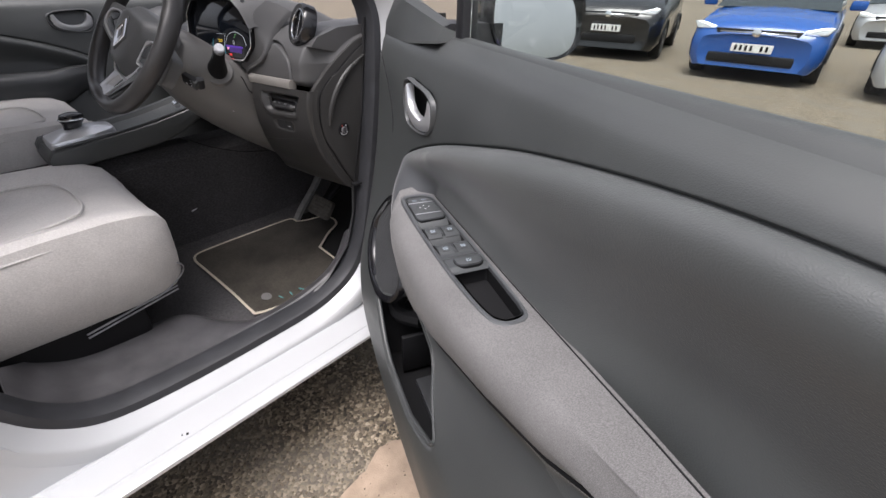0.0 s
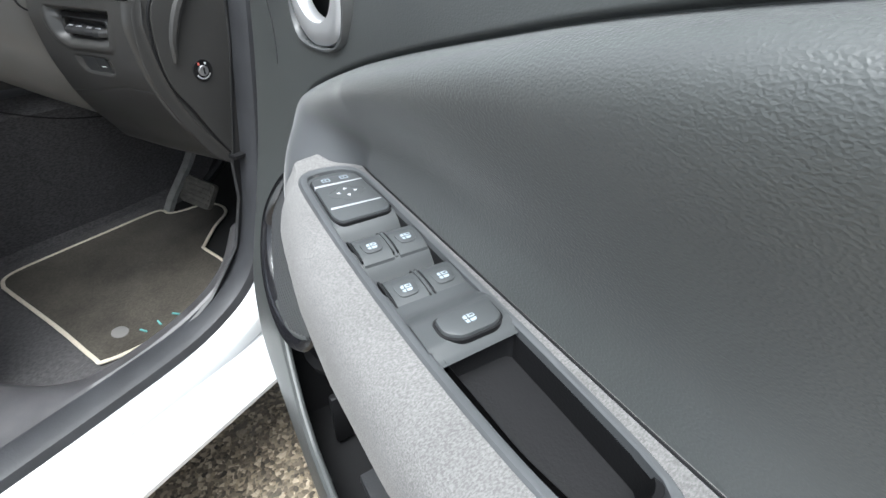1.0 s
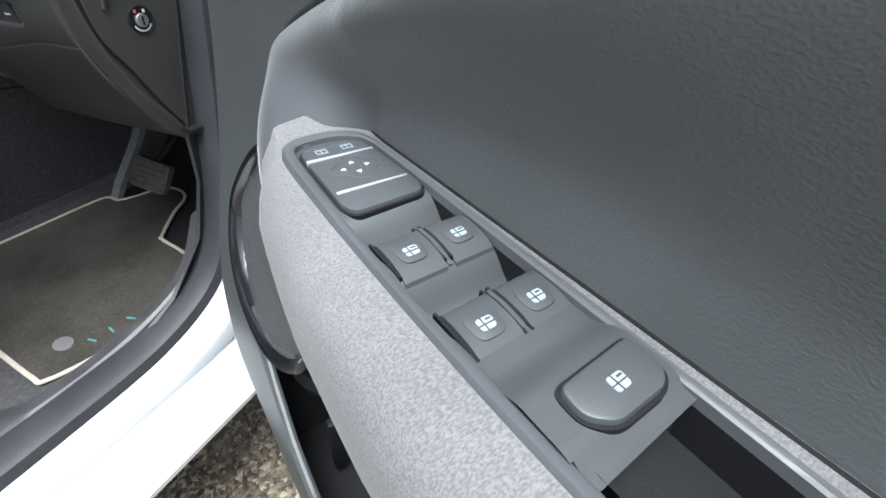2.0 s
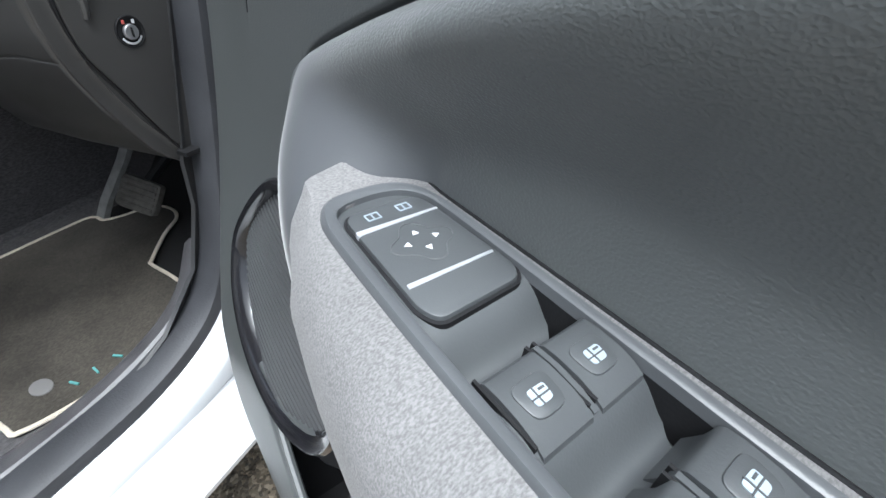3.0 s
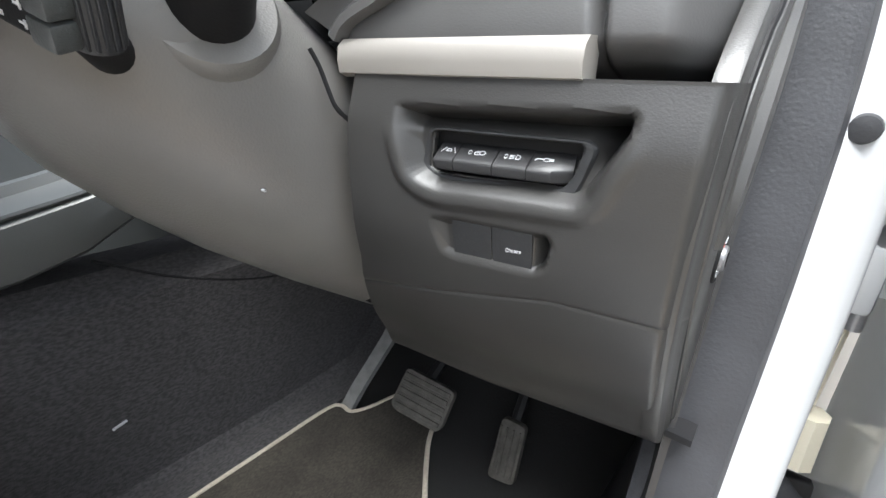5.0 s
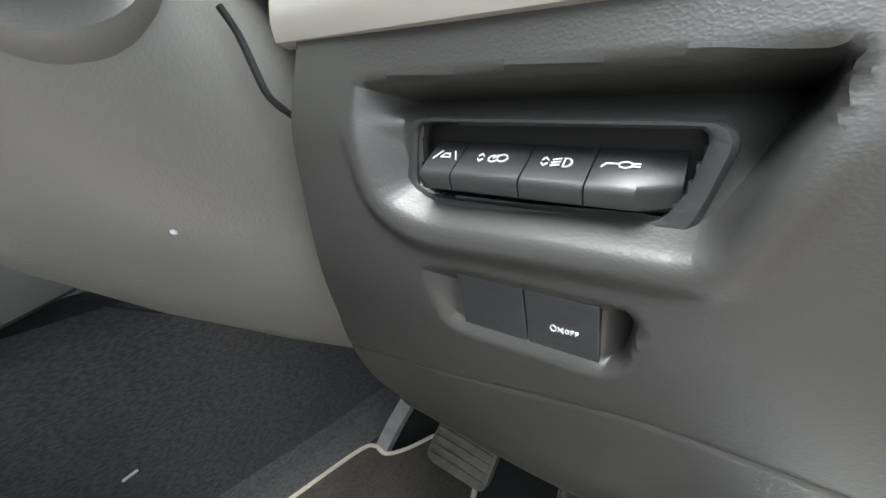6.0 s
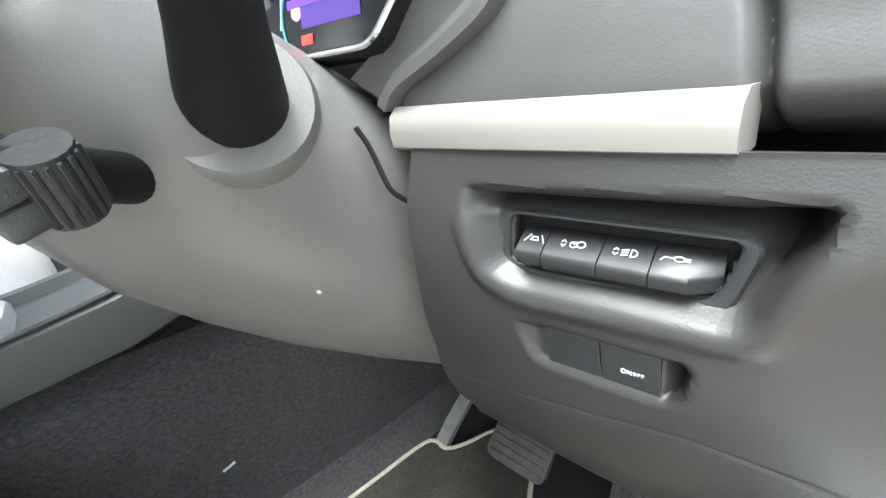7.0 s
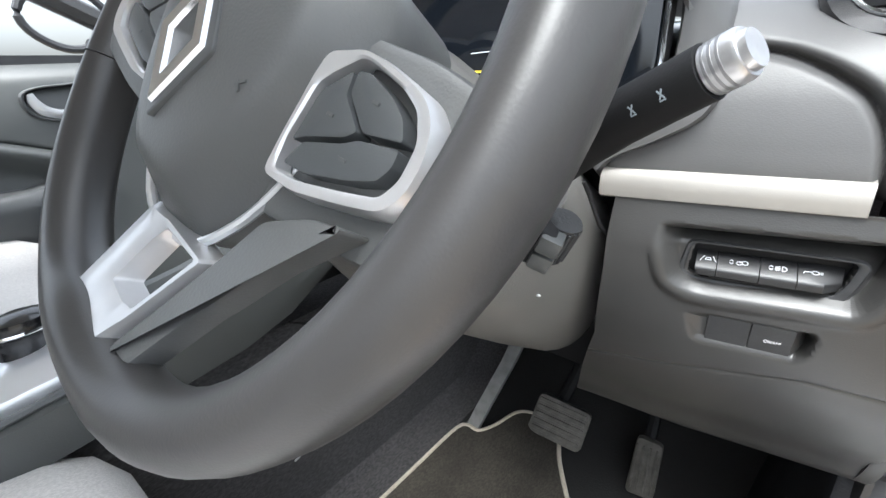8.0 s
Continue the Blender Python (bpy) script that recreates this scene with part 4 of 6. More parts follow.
# Inner door handle in its surround.
def handle(parent, u, z, face, mirrored=1.0):
    """A chrome pull lever in a dark moulded bowl; face: how far out the panel stands there."""
    f = mirrored
    outer = [(u + f * a, z + abs(f) * b) for a, b in spline([(-0.072, 0.012), (-0.066, 0.036), (-0.040, 0.045), (0.0, 0.043), (0.045, 0.040), (0.074, 0.030), (0.080, 0.010), (0.070, -0.016), (0.040, -0.030), (-0.010, -0.036), (-0.048, -0.034), (-0.066, -0.018), (-0.072, 0.012)], 60)[:-1]]
    def scaled(s, dz=0.0):
        return [((a - u) * s + u, (b - z - 0.003) * s + z + 0.003 + dz) for a, b in outer]
    def rings_of(steps):
        return [[(a, -(face + d), b) for a, b in scaled(s)] for s, d in steps]
    sur = part("handle_surround", loft(rings_of(((1.0, -0.001), (0.985, 0.004), (0.955, 0.0072), (0.92, 0.0072), (0.895, 0.004), (0.885, -0.003))), caps=False), SMOOTH, parent, "dark grey moulded handle surround")
    bowl = loft(rings_of(((0.888, 0.0), (0.885, -0.004), (0.75, -0.022), (0.5, -0.030))), caps=False)
    bowl.faces.new(list(bowl.verts)[-len(outer):])
    part("bowl", bowl, BLACK, sur, "black handle bowl")
    rows = []
    low = [(u + f * a, z + abs(f) * b) for a, b in spline([(-0.064, 0.016), (-0.058, -0.014), (-0.024, -0.0305), (0.018, -0.029), (0.054, -0.017), (0.068, 0.008), (0.066, 0.026)], 30)]
    up = [(u + f * a, z + abs(f) * b) for a, b in spline([(-0.050, 0.034), (-0.041, 0.006), (-0.018, -0.008), (0.014, -0.009), (0.036, -0.001), (0.048, 0.013), (0.054, 0.028)], 30)]
    for w, d in ((0.0, -0.003), (0.05, 0.003), (0.25, 0.0055), (0.6, 0.0065), (0.92, 0.0055), (1.0, 0.002), (1.02, -0.008), (0.5, -0.012)):
        rows.append([(a + (c - a) * w, -(face + d), b + (e - b) * w) for (a, b), (c, e) in zip(low, up)])
    part("lever", loft(rows, closed=False), SATIN_CHROME, sur, "polished chrome release lever")


handle(door, 0.388, 1.000, 0.0955, 1.1)

# Speaker grille with fine ribs.
def speaker(parent, shape, v_of):
    c = np.mean(np.array(shape), axis=0)
    def ring(s, d):
        return [(c[0] + (a - c[0]) * s, -(v_of(c[0] + (a - c[0]) * s, c[1] + (b - c[1]) * s) + d), c[1] + (b - c[1]) * s) for a, b in shape]
    sp = part("speaker_rim", loft([ring(1.04, -0.006), ring(1.04, 0.006), ring(1.015, 0.0095), ring(0.955, 0.0085), ring(0.90, 0.001), ring(0.885, -0.006)], caps=False), GLOSS, parent, "gloss black speaker surround")
    inner = [(c[0] + (a - c[0]) * 0.90, c[1] + (b - c[1]) * 0.90) for a, b in shape]
    gu, gz = np.meshgrid(np.linspace(0.2, 0.5, 90), np.linspace(0.55, 0.85, 90))
    ins = inside_distance(inner, gu, gz) > -0.013
    vv = np.vectorize(v_of)(gu, gz) - 0.005
    part("grille_plate", sheet(gu, -vv, gz, ins[:-1, :-1] & ins[1:, 1:]), BLACK, sp)
    poly = np.array(inner)
    z = poly[:, 1].min() + 0.004
    while z < poly[:, 1].max() - 0.003:
        xs = []
        for (ax, az), (bx, bz) in zip(poly, np.roll(poly, -1, 0)):
            if (az > z) != (bz > z):
                xs.append(ax + (bx - ax) * (z - az) / (bz - az))
        if len(xs) >= 2:
            a, b = min(xs), max(xs)
            lean_z = lambda u: z - 0.16 * (u - (a + b) / 2)
            pts = [(u, -(v_of(u, lean_z(u)) - 0.0015 + 0.010 * (1 - ((u - (a + b) / 2) / ((b - a) / 2 + 1e-6)) ** 2) * 0.4), lean_z(u)) for u in np.linspace(a, b, 7)]
            part("rib", tube(pts, 0.0021, 6), GRILLE, sp)
        z += 0.0062


speaker(door, SPEAKER, lambda u, z: float(door_face(np.array(u), np.array(z))) - 0.004)

# Inside the door pocket: a dark bin with a step and a moulded knuckle.
rows = []
for z, u0 in ((0.44, 0.40), (0.52, 0.36), (0.58, 0.31), (0.62, 0.30), (0.66, 0.31), (0.70, 0.33), (0.72, 0.34)):
    f = float(door_face(np.array(0.5), np.array(z))) - 0.014
    rows.append([(u0, -f, z), (u0, -0.06, z), (0.775, -0.06, z), (0.775, -f, z)])
bin_ = loft(rows, closed=False)
bin_.faces.new([v for v in bin_.verts][:4])
pocket = part("pocket_bin", bin_, BLACK, door, "black inside of the door pocket")
part("step", box(0.16, 0.10, 0.012, 0.003, at=(0.66, -0.12, 0.535)), PLASTIC_DEEP, pocket, "grey shelf inside the pocket")
part("knuckle", tube(spline([(0.36, -0.10, 0.60), (0.39, -0.15, 0.585), (0.43, -0.155, 0.58), (0.47, -0.12, 0.585)], 10), 0.018, 8), BLACK, pocket)
part("web", box(0.012, 0.09, 0.10, 0.003, at=(0.47, -0.12, 0.50)), BLACK, pocket)

# Sail panel and quarter-light frame above the front of the door.
sail = loft([[(0.06, -0.07, 1.075), (0.40, -0.07, 1.11), (0.40, 0.0, 1.115), (0.05, 0.0, 1.08)], [(0.07, -0.066, 1.12), (0.22, -0.066, 1.165), (0.40, -0.055, 1.135), (0.06, 0.0, 1.12)], [(0.08, -0.05, 1.16), (0.18, -0.05, 1.18), (0.40, -0.04, 1.14), (0.07, 0.0, 1.17)]])
part("sail_panel", sail, PLASTIC, door, "grey plastic panel at the foot of the quarter light")
part("frame_bar", box(0.03, 0.03, 0.36, 0.004, at=(0.415, -0.02, 1.27)), RUBBER, door, "black quarter-light bar")
part("frame_front", tube([(0.06, -0.03, 1.10), (0.12, -0.03, 1.26), (0.24, -0.03, 1.45)], 0.018, 8), RUBBER, door, "black window frame")


# ---- the dashboard ----
def lean(x):
    """The dash runs forward a little towards the door."""
    return 0.17 * (np.minimum(x, -0.93) + 0.99)


def dash_y(z):
    return curve_at(z, [0.688, 0.705, 0.735, 0.78, 0.83, 0.88, 0.93, 0.965], [0.655, 0.630, 0.610, 0.580, 0.557, 0.545, 0.541, 0.5485])


dash = thing("dashboard", pose(0, 0, 0), "dark grey moulded dashboard with a pale satin trim strip", "dashboard")
SLOT = round_poly([(-1.1045, 0.9505), (-0.9650, 0.9530), (-0.9655, 0.940), (-0.9735, 0.9235), (-0.9810, 0.9030), (-1.025, 0.9020), (-1.072, 0.9000), (-1.0905, 0.9080)], 0.010)
SWITCH_BAY = round_poly([(-1.0765, 0.8840), (-1.062, 0.8868), (-1.000, 0.8872), (-0.9960, 0.8800), (-0.9990, 0.864), (-1.0070, 0.8567), (-1.062, 0.8567), (-1.0700, 0.8595)], 0.005)
xs = np.unique(np.concatenate([np.linspace(-1.138, -1.12, 8), np.linspace(-1.12, -0.95, 170), np.linspace(-0.95, -0.930, 16)]))
zs = np.unique(np.concatenate([np.linspace(0.688, 0.80, 26), np.linspace(0.80, 0.967, 210)]))
X, Z = np.meshgrid(xs, zs)
d = inside_distance(SLOT, X, Z)
left_wall = smooth01(-1.103, -1.087, X)
Y = dash_y(Z) + lean(X)
deep = 0.012 + 0.022 * smooth01(-0.992, -0.974, X) * smooth01(0.905, 0.935, Z) + 0.014 * smooth01(0.934, 0.944, Z)
Y = Y + deep * np.minimum(smooth01(-0.002, 0.009, d), left_wall) - 0.0022 * np.exp(-(((d + 0.004) / 0.004) ** 2)) * smooth01(0.945, 0.92, Z)
HOLE_ROW = [(-1.036 + a * 0.986, 0.9235 + b) for a, b in ((-0.043, 0.0128), (0.0456, 0.0124), (0.047, 0.0095), (0.0436, -0.005), (0.0378, -0.0128), (-0.036, -0.0137), (-0.0455, -0.0105))]
cut = inside_distance(HOLE_ROW, X, Z) < 0.0012
d = inside_distance(SWITCH_BAY, X, Z)
Y = Y + (0.004 + 0.012 * smooth01(-1.012, -1.003, X)) * np.minimum(smooth01(-0.001, 0.006, d), smooth01(-1.077, -1.064, X))
Y = Y + 0.020 * smooth01(-0.940, -0.930, X) ** 2
joint_z = np.minimum(0.8175 + 0.20 * (X + 1.12), 0.842)
Y = Y + 0.0009 * np.exp(-(((Z - joint_z) / 0.0016) ** 2))
wide = np.interp(Z, [0.688, 0.75, 0.84, 0.91, 0.97], [-0.052, -0.032, -0.003, 0.004, 0.006])
X = X + wide * smooth01(-1.07, -1.138, X)
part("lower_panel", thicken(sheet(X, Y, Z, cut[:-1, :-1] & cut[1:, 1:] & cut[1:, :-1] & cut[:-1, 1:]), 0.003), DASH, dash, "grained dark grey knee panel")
# A black sheet behind the column stands in for the shade in the gap.
part("column_bay", loft([[(x, y, z) for y, z in ((0.66, 0.70), (0.60, 0.74), (0.575, 0.85), (0.58, 0.99), (0.68, 1.0))] for x in (-1.42, -1.25, -1.136)], closed=False), BLACK, dash, "black sheet for the shade in the gap round the column")
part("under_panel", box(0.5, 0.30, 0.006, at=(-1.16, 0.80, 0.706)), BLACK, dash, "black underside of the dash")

# The outer end of the dash, with its fuse-panel cover.
END = [tuple(p) for p in spline([(0.755, 1.085), (0.70, 1.068), (0.645, 1.035), (0.600, 1.000), (0.566, 0.966), (0.556, 0.93), (0.555, 0.88), (0.566, 0.83), (0.590, 0.775), (0.625, 0.715), (0.66, 0.685)], 40)] + [(0.80, 0.68), (0.80, 1.085)]
part("end_cap", moved(slab(END, 0.0, 0.012, 0.004), Matrix(((0, 0, 1, -0.942), (1, 0, 0, 0.0), (0, 1, 0, 0.0), (0, 0, 0, 1)))), DASH, dash, "curved end panel of the dash")
cover = [(a + 0.024 + 0.008 * (b > 1.0) + 0.010 * float(smooth01(0.86, 0.80, b)), b - 0.004) for a, b in END[4:-2]] + [(0.80, 0.70), (0.80, 1.02)]
part("end_cover", moved(slab([(min(a, 0.80), b) for a, b in cover], 0.0, 0.005, 0.003), Matrix(((0, 0, 1, -0.931), (1, 0, 0, 0.0), (0, 1, 0, 0.0), (0, 0, 0, 1)))), DASH, dash, "removable end cover")
part("cover_gap", tube([(-0.9300, a - 0.002, b) for a, b in cover[:-2]], 0.0024, 6), BLACK, dash, "dark gap round the end cover")
moulding = tube([(-0.9255, a, b) for a, b in spline([(0.74, 1.045), (0.672, 1.005), (0.630, 0.96), (0.607, 0.915), (0.600, 0.88)], 16)], [0.0065 * math.sin(math.pi * (k + 1) / 18) + 0.001 for k in range(16)], 8, 1.0)
part("moulding", moulding, DASH, dash, "raised moulding")
key = thing("airbag_switch", pose(-0.926, 0.641, 0.862, 0, 90, 0), "round passenger airbag key switch with white print on the dash end", "switch")
part("barrel", moved(loft([[(r * math.cos(a), r * math.sin(a), z) for a in np.linspace(0, 6.2832, 28, endpoint=False)] for r, z in ((0.0175, -0.004), (0.0175, 0.0012), (0.0165, 0.002), (0.0150, 0.0012), (0.0143, 0.0004))]), Matrix()), BLACK, key)
part("key_slot", loft([[(r * math.cos(a), r * math.sin(a), z) for a in np.linspace(0, 6.2832, 20, endpoint=False)] for r, z in ((0.0085, 0.0), (0.0085, 0.0035), (0.0075, 0.0045))]), STEEL, key, "grey metal key barrel")
part("slot", box(0.010, 0.0022, 0.0012, at=(0, 0, 0.0048)), BLACK, key)
arc = [(0.0125 * math.cos(a), 0.0125 * math.sin(a), 0.0016) for a in np.linspace(-1.1, 1.1, 14)]
part("print", tube(arc, 0.0013, 5, 0.4), ICON, key, "white print")
for a, m_ in ((2.6, ICON), (3.6, RED_PRINT)):
    part("print", box(0.004, 0.003, 0.0008, at=(0.0122 * math.cos(a), 0.0122 * math.sin(a), 0.0016)), m_, key)

# Satin strip and the panel above it.
def dash_run(x0, x1, n, profile):
    """A moulding along the dash; profile: (y, z) pairs at x = -0.99."""
    return loft([[(x, y + float(lean(np.array(x))), z) for y, z in profile] for x in np.linspace(x0, x1, n)])


strip = dash_run(-1.143, -0.9935, 14, [(0.562, 0.966), (0.549, 0.9645), (0.5435, 0.967), (0.5425, 0.974), (0.5435, 0.982), (0.548, 0.9865), (0.562, 0.987)])
part("trim_strip", strip, SATIN, dash, "pale satin trim strip")
FACE = [tuple(p) for p in spline([(-1.1450, 0.980), (-1.1440, 0.990), (-1.1368, 0.998), (-1.1085, 1.0110), (-1.0880, 1.025), (-1.0815, 1.045), (-1.0790, 1.060), (-1.0510, 1.0560), (-1.0232, 1.0425), (-1.0055, 1.0280), (-0.9960, 1.0070), (-0.9925, 0.985)], 80)] + [(-0.9920, 0.955), (-1.145, 0.955)]
X, Z = np.meshgrid(np.linspace(-1.150, -0.931, 200), np.concatenate([np.linspace(0.9665, 1.075, 110), np.linspace(1.077, 1.10, 12)]))
Y = curve_at(Z, [0.9665, 0.975, 0.987, 1.005, 1.03, 1.052, 1.07, 1.09, 1.10], [0.586, 0.562, 0.5505, 0.553, 0.560, 0.572, 0.590, 0.625, 0.66]) + lean(X)
d = inside_distance(FACE, X, Z)
Y = Y + 0.010 * np.exp(-(((d + 0.0010) / 0.0028) ** 2)) - 0.004 * smooth01(-0.002, -0.010, d) * smooth01(1.0, 1.03, Z)
end_y = np.interp(Z, [p[1] for p in END[9::-1]], [p[0] for p in END[9::-1]])
Y = Y + np.maximum(0.0, end_y + 0.004 - Y) * smooth01(-0.968, -0.932, X) ** 1.5
hood_x = np.interp(Z, [0.985, 0.997, 1.0105, 1.025, 1.05, 1.09], [-1.150, -1.139, -1.111, -1.088, -1.084, -1.096])
seen = (X > hood_x) | (Z < 0.99)
part("face_panel", thicken(sheet(X, Y, Z, seen[:-1, :-1] & seen[1:, 1:]), 0.004), DASH_SOFT, dash, "soft grey dash face with a grooved outline")
outer = spline([(-1.098, 0.640, 1.125), (-1.092, 0.592, 1.092), (-1.0825, 0.556, 1.051), (-1.086, 0.541, 1.026), (-1.1085, 0.5325, 1.0105), (-1.137, 0.525, 0.997), (-1.1475, 0.524, 0.986)], 24)
inner = spline([(-1.122, 0.590, 1.150), (-1.115, 0.548, 1.125), (-1.1085, 0.540, 1.100), (-1.1090, 0.536, 1.055), (-1.125, 0.530, 1.034), (-1.150, 0.524, 1.016), (-1.175, 0.520, 1.003)], 24)
rows = []
for f, lift in ((-0.02, 0.008), (0.0, 0.0), (0.03, -0.004), (0.09, -0.004), (0.3, 0.002), (0.65, 0.002), (1.0, 0.0)):
    rows.append([(a[0] + (b[0] - a[0]) * f, a[1] + (b[1] - a[1]) * f + lift, a[2] + (b[2] - a[2]) * f) for a, b in zip(outer, inner)])
roof = [[(x, y + 0.17 * (x + 1.242), z - 6.0 * (x + 1.242) ** 4 * 30) for y, z in ((0.500, 1.158), (0.497, 1.164), (0.510, 1.168), (0.60, 1.166), (0.72, 1.140), (0.80, 1.105))] for x in np.linspace(-1.385, -1.100, 12)]
part("display_roof", thicken(loft(roof, closed=False), 0.004), DASH_SOFT, dash, "grey roof over the display")
part("display_hood", thicken(loft(rows, closed=False), 0.003), DASH_SOFT, dash, "grey hood curving round the display")
def pad_row(x):
    back = 0.13 * float(smooth01(-1.07, -1.11, np.array(x)))
    return [(x, y + (0.3 * float(lean(np.array(x))) if y < 0.7 else 0) + (back if y < 0.7 else 0), z - 0.12 * back) for y, z in ((0.58, 1.062), (0.60, 1.082), (0.66, 1.100), (0.86, 1.110), (1.0, 1.09), (1.30, 1.05), (1.30, 1.0), (0.86, 1.0))]


top = loft([pad_row(x) for x in np.concatenate([np.linspace(-2.28, -1.15, 16), np.linspace(-1.13, -1.05, 8), np.linspace(-1.03, -0.94, 5)])])
part("top_pad", top, DASH_SOFT, dash, "soft dash top")
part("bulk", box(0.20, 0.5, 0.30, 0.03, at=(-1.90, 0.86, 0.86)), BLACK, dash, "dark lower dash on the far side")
part("centre_section", loft([[(x, y, z) for y, z in ((0.62, 1.05), (0.57, 1.0), (0.58, 0.93), (0.62, 0.86), (0.80, 0.84), (0.80, 1.05))] for x in np.linspace(-2.26, -1.40, 10)]), PLASTIC_DEEP, dash, "dark centre section of the dash")

# Round air vent in a dark ring.
vent = thing("air_vent", pose(-0.998, 0.600, 1.102, 70, 0, -12) @ Matrix.Scale(0.88, 4), "round dash air vent with chrome ring", "air vent")
part("ring", loft([[(r * math.cos(a), r * math.sin(a), z) for a in np.linspace(0, 6.2832, 36, endpoint=False)] for r, z in ((0.056, -0.02), (0.055, 0.008), (0.050, 0.014), (0.040, 0.012), (0.037, 0.004), (0.036, -0.015))]), GLOSS, vent, "gloss black ring")
part("chrome_ring", loft([[(0.0375 * math.cos(a) + r * math.cos(a) * math.cos(b), 0.0375 * math.sin(a) + r * math.sin(a) * math.cos(b), 0.010 + r * math.sin(b)) for b in np.linspace(0, 6.2832, 8, endpoint=False)] for r in (0.0022,) for a in np.linspace(0, 6.2832, 37)], caps=False), CHROME, vent, "thin chrome ring")
for k in (-0.02, -0.0065, 0.007, 0.02):
    w = math.sqrt(0.036 ** 2 - k * k)
    part("blade", box(2 * w, 0.012, 0.002, 0.0005, at=(0, k, 0.0)), BLACK, vent)
part("spoke", box(0.004, 0.066, 0.004, 0.001, at=(0, 0, 0.006)), CHROME, vent, "chrome bar")

# Row of four push buttons.
row = thing("button_row", pose(-1.036, 0.5415, 0.9235, 0, 0, 9.6), "row of four dark push buttons with white symbols in a bezel", "switches")
bz = [(-0.046, 0.0148), (0.050, 0.0142), (0.0545, 0.0100), (0.0475, -0.0155), (0.0385, -0.0208), (-0.042, -0.0212), (-0.0515, -0.0125)]
holes = [(-0.0430, 0.0128), (0.0456, 0.0124), (0.0470, 0.0095), (0.0436, -0.0050), (0.0378, -0.0128), (-0.0360, -0.0137), (-0.0455, -0.0105)]
STAND = Matrix(((1, 0, 0, 0), (0, 0, -1, 0), (0, 1, 0, 0), (0, 0, 0, 1)))
part("bezel", moved(ring_between(round_poly(bz, 0.0045), round_poly(holes, 0.004), -0.004, 0.0012, -0.008, 110), STAND), PLASTIC_DEEP, row, "dark grey bezel")
part("backing", moved(slab(round_poly([(a * 1.05, b * 1.05) for a, b in holes], 0.004), -0.014, -0.0085), STAND), BLACK, row)


def symbol(kind):
    """White printed symbols, drawn with thin bars."""
    out = []
    def bar(x0, y0, x1, y1, w=0.00048):
        L, a = math.hypot(x1 - x0, y1 - y0), math.atan2(y1 - y0, x1 - x0)
        out.append(moved(box(L + w, w, 0.0004), Matrix.Translation(((x0 + x1) / 2, (y0 + y1) / 2, 0)) @ Matrix.Rotation(a, 4, "Z")))
    def curve(cx, cy, rx, ry, a0=0, a1=360, n=9):
        p = [(cx + rx * math.cos(radians(a)), cy + ry * math.sin(radians(a))) for a in np.linspace(a0, a1, n)]
        for (x0, y0), (x1, y1) in zip(p, p[1:]):
            bar(x0, y0, x1, y1)
    if kind == "lane":
        bar(-0.0052, -0.002, -0.0028, 0.0022), bar(0.0052, -0.002, 0.0030, 0.0022), bar(-0.002, -0.001, 0.002, -0.001), bar(-0.002, -0.001, -0.0012, 0.001), bar(0.002, -0.001, 0.0012, 0.001), bar(-0.0012, 0.001, 0.0012, 0.001)
    if kind in ("dial", "lamp"):
        bar(-0.0056, 0.0008, -0.0046, 0.0019), bar(-0.0046, 0.0019, -0.0036, 0.0008), bar(-0.0056, -0.0008, -0.0046, -0.0019), bar(-0.0046, -0.0019, -0.0036, -0.0008)
    if kind == "dial":
        curve(0.0005, -0.0003, 0.0018, 0.0016), curve(0.0040, 0.0003, 0.0020, 0.0018), bar(0.0005, 0, 0.0018, 0.0014)
    if kind == "lamp":
        for y in (-0.0014, 0.0, 0.0014):
            bar(-0.0020, y - 0.0004, 0.0006, y + 0.0003)
        curve(0.0026, 0, 0.0020, 0.0019, -90, 90), bar(0.0026, -0.0019, 0.0020, -0.0019), bar(0.0020, -0.0019, 0.0020, 0.0019)
    if kind == "plug":
        bar(-0.0056, -0.0006, -0.0046, 0.0009), bar(-0.0046, 0.0009, -0.001, 0.0009), curve(0.0012, 0.0006, 0.0020, 0.0014), bar(0.0032, 0.0012, 0.0052, 0.0012), bar(0.0032, 0.0, 0.0052, 0.0)
    if kind == "horn":
        curve(-0.0042, 0, 0.0014, 0.0018), bar(-0.002, 0.0012, 0.0004, -0.0016), bar(-0.002, -0.0012, 0.0004, 0.0012), bar(0.0004, -0.0016, 0.0004, 0.0012)
        curve(0.0024, 0, 0.0008, 0.0011), bar(0.0042, -0.0011, 0.0042, 0.0011), bar(0.0042, 0.0011, 0.0054, 0.0011), bar(0.0042, 0, 0.0052, 0), bar(0.0064, -0.0011, 0.0064, 0.0011), bar(0.0064, 0.0011, 0.0076, 0.0011), bar(0.0064, 0, 0.0074, 0)
    return joined(*out)


